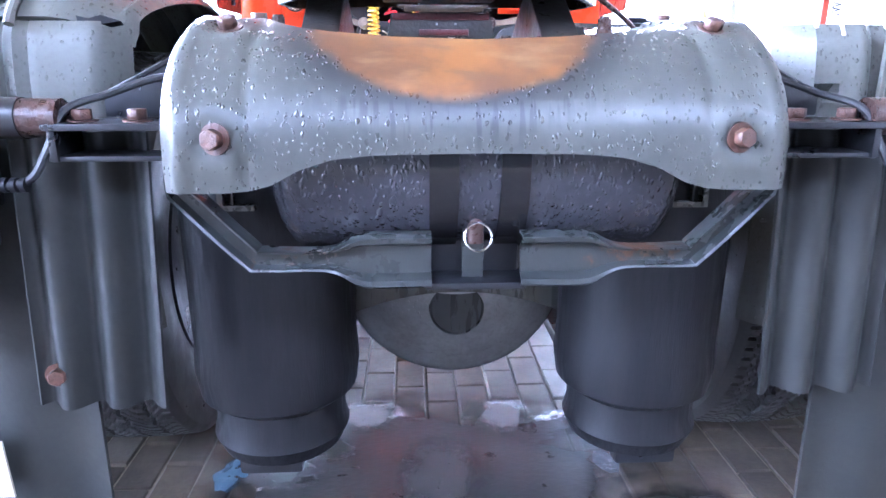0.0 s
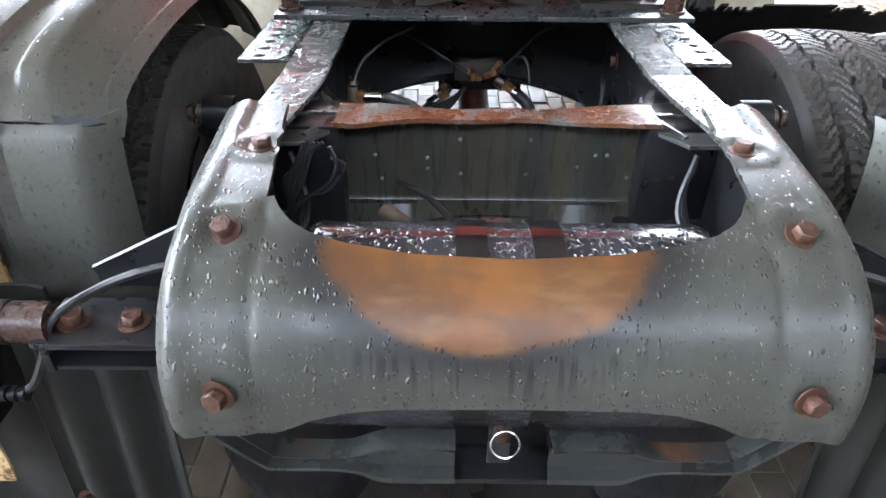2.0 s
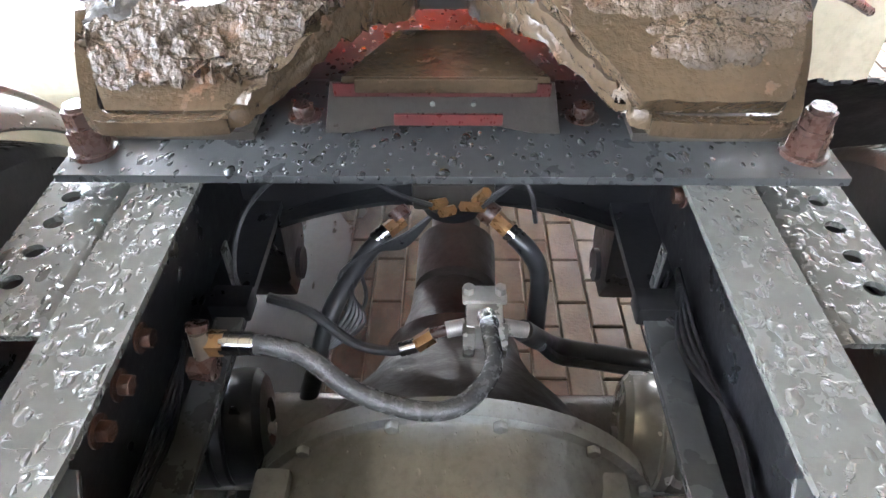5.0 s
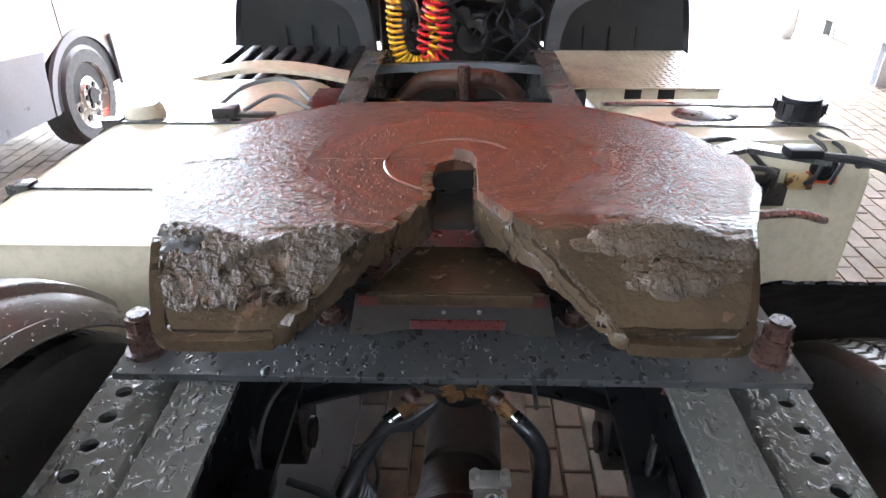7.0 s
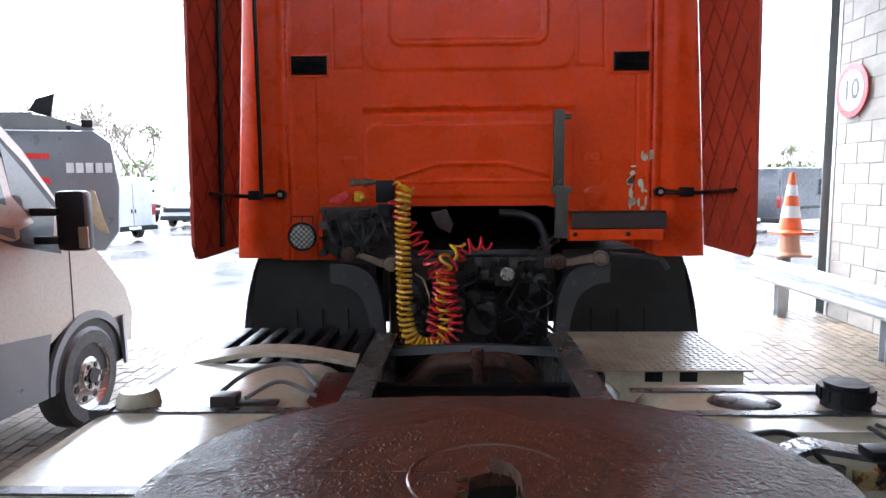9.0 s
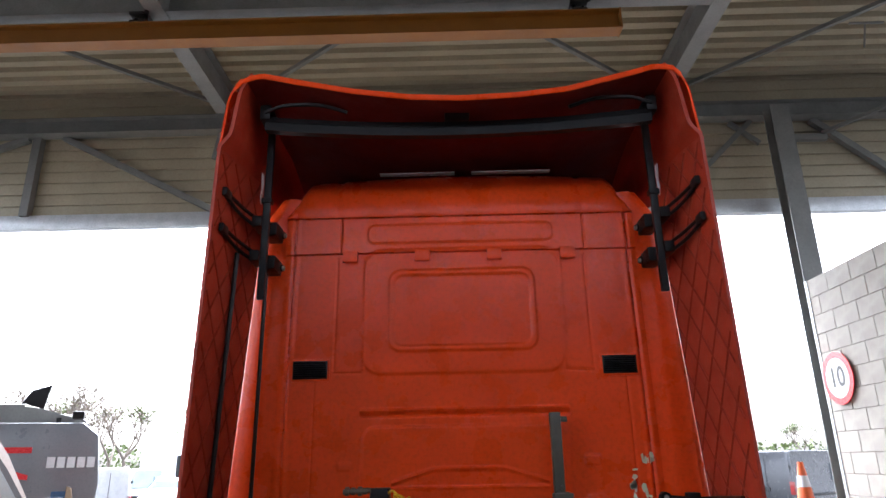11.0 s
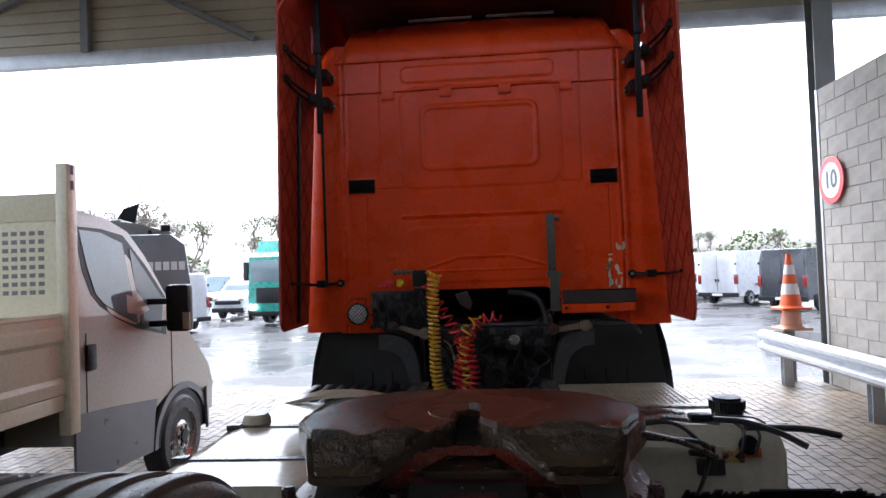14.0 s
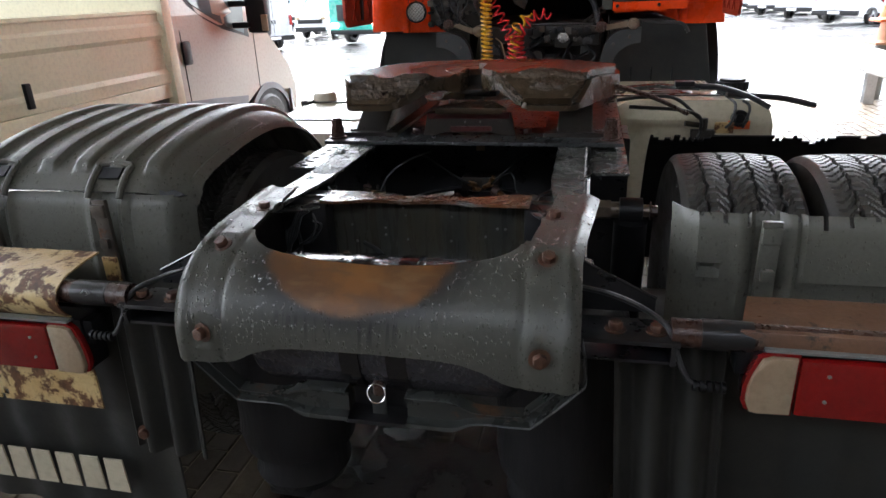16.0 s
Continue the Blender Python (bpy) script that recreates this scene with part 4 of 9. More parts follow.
def fifth_wheel():
    # mounting plate
    bm = B()
    box(bm, -0.478, 0.496, 1.062, 1.90, 1.0685, 1.0805, 0.002)
    box(bm, -0.30, 0.30, 1.30, 1.70, 1.0806, 1.0826)
    base = part("mounting_plate", bm, M_BASEPLATE, truck, "wet black steel mounting plate of the coupling")
    bm = B()
    cyl(bm, (0, 0, 0), (0, 0, 0.006), 0.030, n=24)
    cyl(bm, (0, 0, 0.006), (0, 0, 0.034), 0.0235, n=6)
    cyl(bm, (0, 0, 0.034), (0, 0, 0.040), 0.0205, n=24)
    cyl(bm, (0, 0, 0.040), (0, 0, 0.062), 0.0195, n=6)
    cyl(bm, (0, 0, 0.062), (0, 0, 0.068), 0.0145, n=20)
    tall = mesh_of("tall_bolt", bm, M_BOLTBROWN)
    for s in (-1, 1):
        for y in (1.115, 1.85):
            put("tall_bolt", tall, base, pose(s * 0.452 + 0.005, y, 1.0805, 0, 0, 10), "brown rusty tall bolt")
            put("stud_bolt", STUD, base, pose(s * 0.415 + 0.005, y + 0.06, 1.0805, 0, 0, 20))
        for x in (0.385, 0.30, 0.19):
            put("stud_bolt", STUD, base, pose(s * x, 1.20, 1.0805, 0, 0, 40 * x))
            put("stud_bolt", STUD, base, pose(s * x, 1.80, 1.0805, 0, 0, 70 * x))
    # pedestals carrying the plate
    for s in (-1, 1):
        bm = B()
        P = [(1.16, 1.081), (1.78, 1.081), (1.76, 1.11), (1.56, 1.21), (1.50, 1.235), (1.42, 1.235), (1.36, 1.21), (1.18, 1.11)]
        prism(bm, P, at_x(s * 0.345 - 0.055), 0.11, 0.006)
        prism(bm, [(1.14, 1.081), (1.80, 1.081), (1.80, 1.093), (1.14, 1.093)], at_x(s * 0.345 - 0.10), 0.2, 0.003)
        part("pedestal", bm, M_BLACKDIRTY, base, "oily black cast pedestal")
    # the coupling plate, sloped towards the tail, with its throat
    W = [(0.99, 0.335), (1.02, 0.352), (1.06, 0.367), (1.15, 0.392), (1.30, 0.459), (1.34, 0.466), (1.42, 0.464), (1.50, 0.440), (1.58, 0.385), (1.64, 0.305), (1.685, 0.23), (1.70, 0.10), (1.704, 0.0)]
    TOP, CREASE = 1.272, 1.105

    def top_z(x, y):
        z = TOP
        if y < CREASE:
            z -= (CREASE - y) * 0.52
        z -= 0.010 * max(0.0, (abs(x) - 0.34) / 0.12) ** 2
        rr = math.hypot(x, y - 1.372)
        z += 0.0012 * math.exp(-((rr - 0.113) / 0.004) ** 2)
        return z + 0.0018 * noise.noise(Vector((x * 14, y * 14, 1))) + 0.0008 * noise.noise(Vector((x * 60, y * 60, 3)))

    def crust(x, y):
        """Torn, layered grease on the ramps."""
        f = max(0.0, min(1.0, (CREASE + 0.03 + 0.02 * math.sin(x * 31) - y) / 0.03))
        a = noise.noise(Vector((x * 9, y * 24, 4)))
        b = noise.noise(Vector((x * 44, y * 62, 7)))
        c = noise.noise(Vector((x * 130, y * 170, 2))) + 0.5 * noise.noise(Vector((x * 330, y * 380, 8)))
        g = a + 0.32 * b + (y - 1.055) * 4.5
        step = 0.0062 * (1 if g > 0.16 else 0) + 0.0052 * (1 if g > -0.12 else 0) + 0.0042 * (1 if g > -0.36 else 0)
        if y < 1.019 + 0.012 * b + 0.011 * a + 0.005 * c:
            return -0.006
        return f * (0.002 + step + 0.0016 * b + 0.0020 * c)

    def throat(y):
        return lerp([(0.99, 0.20), (1.01, 0.185), (1.12, 0.098), (1.16, 0.075), (1.225, 0.036), (1.34, 0.036), (1.37, 0.028), (1.385, 0.012), (1.389, 0.0)], y)

    for s in (-1, 1):
        for name, skin, paint, ys, label in (("ramp", False, M_LIP, (0.992, 1.15, 24), "worn brown steel ramp of the coupling"), ("grease_crust", True, M_FWSIDE, (0.996, 1.15, 96), "torn crust of old grease on the ramp")):
            bm = B()
            rows = []
            for y in np.linspace(*ys):
                a, b = throat(y), lerp(W, y)
                row = []
                for f in np.linspace(0, 1, 200 if skin else 40):
                    x = a + (b - a) * f
                    row.append(Vector((s * x, y, top_z(x, y) + (crust(s * x, y) if skin else 0.0))))
                rows.append(row)
            shell(bm, rows, 0.012 if skin else 0.02)
            part(name, bm, paint, base, label, 1.4)
    bm = B()
    for s in (-1, 1):
        rows = []
        for y in [1.15, 1.17, 1.19, 1.21, 1.225, 1.26, 1.30, 1.34, 1.355, 1.37, 1.38, 1.389]:
            a, b = throat(y), lerp(W, y)
            rows.append([Vector((s * (a + (b - a) * f), y, top_z(a + (b - a) * f, y))) for f in np.linspace(0, 1, 40)])
        shell(bm, rows, 0.02)
    rows = []
    for y in (1.389, 1.40, 1.42, 1.44, 1.46, 1.48, 1.50, 1.53, 1.56, 1.60, 1.63, 1.66, 1.685, 1.70):
        b = lerp(W, y)
        rows.append([Vector((-b + 2 * b * f, y, top_z(-b + 2 * b * f, y))) for f in np.linspace(0, 1, 79)])
    shell(bm, rows[::-1], 0.02)
    part("coupling_plate", bm, M_FWTOP, base, "rusty red-brown wet coupling plate smeared with grease", 0.9)
    bm = B()
    rows = []
    for a in np.linspace(radians(-90 + 24), radians(270 - 24), 60):
        rows.append([Vector((r * math.cos(a), 1.372 + r * math.sin(a), top_z(r * math.cos(a), 1.372 + r * math.sin(a)) + d)) for r, d in ((0.1085, 0.0002), (0.111, 0.0012), (0.114, 0.0012), (0.1165, 0.0002))])
    shell(bm, rows[::-1], 0.001)
    part("wear_ring", bm, M_WORNRING, base, "pale ring worn by the king pin")
    # greasy skirt: thick side walls under the plate
    for s in (-1, 1):
        bm = B()
        rows = []
        path = [(0.035, 1.36), (0.036, 1.30), (0.038, 1.225), (0.076, 1.16), (0.098, 1.12), (0.185, 1.01), (0.20, 0.995), (0.27, 0.99), (0.335, 0.992), (0.352, 1.02), (0.367, 1.06), (0.392, 1.15), (0.459, 1.30), (0.466, 1.34), (0.464, 1.42), (0.440, 1.50), (0.385, 1.58), (0.305, 1.64), (0.23, 1.685), (0.10, 1.70), (0.0, 1.704)]
        P = curve([(x, y, 0) for x, y in path], 14)
        for i, p in enumerate(P):
            inside = p.x < 0.205 and p.y < 1.37
            zt = top_z(p.x, max(p.y, 0.992)) + (0.003 if inside else -0.003)
            zb = zt - 0.016 if p.y < 1.02 else lerp([(1.02, 1.197), (1.10, 1.192), (1.5, 1.192), (1.7, 1.215)], p.y)
            if p.x < 0.205 and p.y < 1.37:
                zb = zt - lerp([(0.99, 0.016), (1.05, 0.030), (1.15, 0.042), (1.22, 0.060), (1.37, 0.075)], p.y)
            d = P[min(i + 1, len(P) - 1)] - P[max(i - 1, 0)]
            n = Vector((d.y, -d.x, 0)).normalized()
            col = []
            for k in range(11):
                z = zt + (zb - zt) * k / 10
                w = 0.0025 * noise.noise(Vector((p.x * 40 * s, p.y * 40, z * 60))) + 0.0025 * noise.noise(Vector((p.x * 110 * s, p.y * 110, z * 130))) if p.x < 0.19 and p.y < 1.37 and i < 90 else 0.0012 * noise.noise(Vector((p.x * 30, p.y * 30, z * 30)))
                col.append(Vector((s * (p.x + n.x * w + (0.012 if inside else 0.0)), p.y + n.y * w, z)))
            rows.append(col)
        shell(bm, rows if s > 0 else rows[::-1], 0.016)
        part("skirt", bm, M_LIP, base, "greasy rust-stained rim of the coupling plate", 1.2)
    # lock jaw and the floor of the throat
    bm = B()
    box(bm, -0.06, 0.06, 1.40, 1.48, 1.17, 1.252, 0.008)
    box(bm, -0.05, 0.05, 1.27, 1.40, 1.20, 1.215, 0.004)
    part("lock_jaw", bm, M_BLACKDIRTY, base)
    bm = B()
    prism(bm, [(-0.12, 1.130), (0.13, 1.130), (0.07, 1.26), (-0.06, 1.26)], Matrix.Translation((0, 0, 1.168)), 0.010, 0.003)
    box(bm, -0.105, 0.115, 1.124, 1.132, 1.158, 1.177, 0.003)
    part("throat_floor", bm, M_LIP, base, "rusty steel web under the throat")
    bm = B()
    prism(bm, [(-0.155, 1.082), (-0.14, 1.158), (0.14, 1.158), (0.155, 1.082), (0.12, 1.082), (0.07, 1.096), (-0.07, 1.096), (-0.12, 1.082)], at_y(1.155), 0.02, 0.002)
    bar = part("lock_bar", bm, M_BLACKDIRTY, base, "black lock bar under the throat")
    bm = B()
    box(bm, -0.062, 0.078, 1.149, 1.154, 1.098, 1.114, 0.001)
    part("red_edge", bm, M_REDSTEEL, bar, "worn red paint strip")
    bm = B()
    box(bm, -0.136, 0.136, 1.150, 1.1545, 1.139, 1.157, 0.001)
    part("red_edge", bm, M_REDSTEEL, bar, "worn red paint on the bar")
    for x in (-0.012, 0.04):
        put("small_bolt", SMALLBOLT, bar, pose(x, 1.154, 1.128, 90, 0, 0))
    bm = B()
    box(bm, -0.17, 0.17, 1.30, 1.40, 1.205, 1.213, 0.002)
    part("red_lever", bm, M_REDSTEEL, base, "red-brown steel lock plate in the throat")
    # grease lump on the crease and the release handle to the side
    bm = B()
    rows = []
    for k in range(18):
        f = k / 17
        rows.append([Vector((-0.375 + 0.085 * f, 1.095 + 0.034 * (j / 13 - 0.5), 1.268 + 0.016 * math.sin(math.pi * f) ** 0.5 * math.sin(math.pi * j / 13) + 0.005 * noise.noise(Vector((f * 9, j * 0.6, 1))))) for j in range(14)])
    shell(bm, rows, 0.006)
    part("grease_lump", bm, M_BLACKDIRTY, base, "dark lump of old grease")
    bm = B()
    prism(bm, [(0.44, 1.62), (0.64, 1.735), (0.785, 1.655), (0.80, 1.70), (0.64, 1.79), (0.43, 1.67)], Matrix.Translation((0, 0, 1.150)), 0.012, 0.002)
    handle = part("release_handle", bm, M_RAIL, base, "wet flat steel release handle")
    bm = B()
    box(bm, 0.70, 0.77, 1.665, 1.71, 1.163, 1.182, 0.004)
    part("handle_grip", bm, M_BLACK, handle)
    bm = B()
    tube(bm, [(0.77, 1.68, 1.165), (0.86, 1.66, 1.160), (0.95, 1.62, 1.135), (1.02, 1.58, 1.10)], 0.010, 8)
    part("handle_rod", bm, M_HOSE, handle)
    bm = B()
    tube(bm, [(0.44, 1.26, 1.235), (0.60, 1.41, 1.165), (0.735, 1.54, 1.085)], 0.0085, 8)
    part("handle_rod", bm, M_BOLTBROWN, handle, "thin rusty rod")
    return base


fifth_wheel()


# ---- wheels, axle and air suspension ----
def tyre_mesh(name, R, W, grooves):
    """Tyre about the x axis: worn block tread with zigzag grooves, round shoulders and side walls."""
    bm = B()
    n = 560
    prof = []
    for k in range(85):
        x = -0.42 * W + 0.84 * W * k / 84
        prof.append((x, R - 0.010 * (2 * x / W) ** 2, True))
    side = [(0.44, 0.983), (0.455, 0.975), (0.49, 0.945), (0.5, 0.88), (0.49, 0.78), (0.46, 0.68), (0.42, 0.60), (0.40, 0.565)]
    full = [(-a * W, b * R, False) for a, b in side[::-1]] + prof + [(a * W, b * R, False) for a, b in side]
    rings = []
    for i in range(n):
        a = 2 * math.pi * i / n
        ring = []
        for x, r, tread in full:
            if tread:
                u = (i % 12) / 12
                zig = 0.0045 * (abs(4 * u - 2) - 1)
                for g in grooves:
                    if abs(x - g * W - zig) < 0.0034:
                        r -= 0.013
                cell = int((x / W + 0.5) * 5.2)
                if (i + cell + int(5 * math.sin(x * 60))) % 5 == 0:
                    r -= 0.0065
            ring.append(bm.verts.new((x, r * math.cos(a), r * math.sin(a))))
        rings.append(ring)
    for i in range(n):
        A, C = rings[i], rings[(i + 1) % n]
        for k in range(len(A) - 1):
            bm.faces.new((A[k], C[k], C[k + 1], A[k + 1]))
    return mesh_of(name, bm, M_TREAD, 0.5)


TYRE = tyre_mesh("tyre", 0.525, 0.32, (-0.29, -0.1, 0.1, 0.29))
bm = B()
lathe(bm, [(0.0, 0.03), (0.12, 0.03), (0.13, 0.06), (0.16, 0.06), (0.20, 0.0), (0.25, -0.02), (0.285, 0.10), (0.30, 0.135), (0.31, 0.14), (0.31, -0.14), (0.29, -0.135), (0.0, -0.1)], Matrix.Rotation(radians(90), 4, "Y"), 36)
RIM = mesh_of("rim", bm, M_CHASSIS)
AXLE_Y, AXLE_Z = 1.03, 0.525


def wheel(x, y, z, flip=False):
    e = new("wheel")
    e.parent = truck
    e.matrix_basis = pose(x, y, z, 7 * x * 10, 0, 180 if flip else 0)
    put("tyre", TYRE, e, Matrix(), "worn wet black truck tyre")
    put("rim", RIM, e, Matrix())
    return e


for s in (-1, 1):
    wheel(s * 0.80, AXLE_Y, AXLE_Z, s < 0)
    wheel(s * 1.16, AXLE_Y, AXLE_Z, s < 0)
    wheel(s * 0.98, 4.75, AXLE_Z, s < 0)


def axle():
    bm = B()
    cyl(bm, (-0.66, AXLE_Y, AXLE_Z), (0.66, AXLE_Y, AXLE_Z), 0.085, n=24)
    m = Matrix.Translation((0.015, AXLE_Y - 0.15, AXLE_Z)) @ Matrix.Rotation(radians(90), 4, "X")
    prof = [(0.0, 0.225), (0.08, 0.222), (0.15, 0.205), (0.205, 0.178), (0.215, 0.165), (0.248, 0.150), (0.270, 0.130), (0.288, 0.09), (0.297, 0.045), (0.300, 0.004), (0.303, 0.0), (0.317, -0.002), (0.317, -0.03), (0.0, -0.032)]
    lathe(bm, prof, m, 48)
    ax = part("rear_axle", bm, M_CAST, truck, "grey cast rear axle with a round differential housing")
    bm = B()
    lathe(bm, [(0.0, -0.031), (0.285, -0.0315), (0.255, -0.09), (0.215, -0.16), (0.16, -0.24), (0.135, -0.30), (0.13, -0.34), (0.11, -0.36), (0.09, -0.44), (0.085, -0.50), (0, -0.50)], m, 48)
    part("pinion_housing", bm, M_PINION, ax, "oily brown pinion housing")
    for k in range(14):
        a = 2 * math.pi * k / 14
        put("small_bolt", CASTBOLT, ax, pose(0.015 + 0.31 * math.sin(a + 0.2), AXLE_Y - 0.15, AXLE_Z + 0.31 * math.cos(a + 0.2), 90, 0, 0))
    bm = B()
    m2 = Matrix.Translation((0.015, AXLE_Y - 0.372, AXLE_Z - 0.06)) @ Matrix.Rotation(radians(-14), 4, "X") @ Matrix.Rotation(radians(90), 4, "X")
    lathe(bm, [(0.0, 0.010), (0.060, 0.010), (0.066, 0.0)], m2, 32)
    part("cover_disc", bm, M_WEB, ax, "flat grey cover disc")
    for s in (-1, 1):
        bm = B()
        box(bm, s * 0.200, s * 0.250, 0.800, 0.862, 0.660, 0.745, 0.010)
        part("housing_lug", bm, M_CAST, ax)
    bm = B()
    cyl(bm, (0.02, AXLE_Y + 0.36, 0.56), (0.03, 3.4, 0.80), 0.055, n=24)
    cyl(bm, (0.02, AXLE_Y + 0.34, 0.555), (0.022, AXLE_Y + 0.46, 0.57), 0.085, n=24)
    part("drive_shaft", bm, M_PINION, truck, "dark brown drive shaft")
    for s in (-1, 1):
        bm = B()
        prof = [(0.0, 0.88), (0.10, 0.88), (0.12, 0.87), (0.147, 0.84), (0.155, 0.78), (0.153, 0.52), (0.157, 0.47), (0.150, 0.42), (0.125, 0.40), (0.125, 0.36), (0.132, 0.33), (0.118, 0.30), (0.0, 0.30)]
        lathe(bm, prof, Matrix.Translation((s * 0.352, 0.40, 0.0)), 40)
        part("air_spring", bm, M_BELLOW, truck, "dusty black rubber air spring")
        bm = B()
        box(bm, s * 0.30, s * 0.42, 0.30, AXLE_Y + 0.1, 0.27, 0.31, 0.01)
        part("spring_arm", bm, M_CHASSIS, truck)
        bm = B()
        cyl(bm, (s * 0.385, 0.69, 0.99), (s * 0.55, 0.69, 0.99), 0.016)
        cyl(bm, (s * 0.40, 0.69, 0.99), (s * 0.455, 0.69, 0.99), 0.026, n=6)
        cyl(bm, (s * 0.455, 0.69, 0.99), (s * 0.475, 0.69, 0.99), 0.021)
        st = part("damper_mount", bm, M_DULLBRASS, truck, "wet dull steel damper stud")
        bm = B()
        cyl(bm, (s * 0.505, 0.67, 0.97), (s * 0.505, 0.73, 0.45), 0.042)
        lathe(bm, [(0.020, -0.030), (0.033, -0.028), (0.033, 0.028), (0.020, 0.030)], pose(s * 0.505, 0.69, 0.99, 0, 90, 0), 24)
        part("damper", bm, M_BLACK, truck)
        put("stud_bolt", STUD, st, pose(s * 0.552, 0.69, 0.99, 0, 90 * s, 0))
        # guessed hanger, added so the gap beside the rail stays dark
        bm = B()
        prism(bm, [(1.60, 0.98), (1.86, 0.98), (1.84, 0.70), (1.78, 0.34), (1.72, 0.27), (1.62, 0.27), (1.58, 0.36), (1.62, 0.66)], at_x(s * 0.475 - 0.072), 0.144, 0.012)
        cyl(bm, (s * 0.39, 1.68, 0.335), (s * 0.56, 1.68, 0.335), 0.045)
        part("hanger_filler", bm, M_CHASSIS, truck, "black hanger-shaped filler in the dark gap outside the rail")
        # long flat hangers inside the rails
        bm = B()
        box(bm, s * 0.294, s * 0.338, 0.62, 1.075, 0.8135, 0.826, 0.003)
        part("inner_hanger", bm, M_HANGER, truck, "dark grey flat bar inside the rail")
        bm = B()
        box(bm, s * 0.285, s * 0.345, 1.055, 1.10, 0.815, 0.850, 0.005)
        clip = part("hanger_clip", bm, M_CHASSIS, truck)
        bm = B()
        box(bm, s * 0.318, s * 0.322, 1.105, 1.127, 0.83, 0.915, 0.001)
        for k in range(3):
            box(bm, s * 0.3165, s * 0.3235, 1.110, 1.121, 0.845 + 0.024 * k, 0.856 + 0.024 * k)
        part("slotted_strip", bm, M_HANGER, clip, "slotted grey strip")
        bm = B()
        lathe(bm, [(0, -0.10), (0.03, -0.10), (0.034, -0.09), (0.05, -0.09), (0.055, -0.105), (0.105, -0.10), (0.122, -0.085), (0.126, -0.06), (0.126, -0.03), (0.121, -0.025), (0.126, -0.02), (0.126, 0.0), (0.119, 0.006), (0.126, 0.012), (0.126, 0.05), (0.115, 0.09), (0.0, 0.10)], pose(s * 0.350, 0.985, 0.640, 0, 90 * s, -9 * s) @ Matrix.Scale(0.72, 4), 40)
        can = part("brake_can", bm, M_SILVER if s > 0 else M_CHASSIS, truck, "dull silver brake cylinder" if s > 0 else "black brake cylinder")
        put("small_bolt", CASTBOLT, can, pose(s * 0.278, 0.985, 0.640, 0, -90 * s, 0))
    for y, h, top in ((1.36, 0.30, 1.05), (2.1, 0.26, 1.05), (2.95, 0.36, 0.90)):
        bm = B()
        rows = []
        for x in np.linspace(-0.374, 0.374, 21):
            u = x / 0.374
            low = top - h + 0.10 * (1 - u * u)
            rows.append([Vector((x, y - 0.05, top)), Vector((x, y, top)), Vector((x, y, low)), Vector((x, y - 0.06, low))])
        shell(bm, rows, 0.008)
        part("frame_cross_member", bm, M_CHASSIS, truck)


axle()


def hose(pts, r, n=10, label="", parent=None, material=None):
    bm = B()
    tube(bm, pts, r, n)
    return part("hose", bm, material or M_HOSE, parent or truck, label)


def fitting(p, q, r, parent, material=None, name="fitting", sides=6):
    bm = B()
    cyl(bm, p, q, r, n=sides)
    return part(name, bm, material or M_BRASS, parent)


def ferrule(p, q, r, parent):
    """Crimped steel hose end with three rings."""
    p, q = Vector(p), Vector(q)
    bm = B()
    for k in range(3):
        cyl(bm, tuple(p.lerp(q, k / 3)), tuple(p.lerp(q, (k + 0.75) / 3)), r, n=14)
    cyl(bm, tuple(p), tuple(q), r * 0.88, n=14)
    part("ferrule", bm, M_CHROME, parent, "bright crimped steel ferrule")


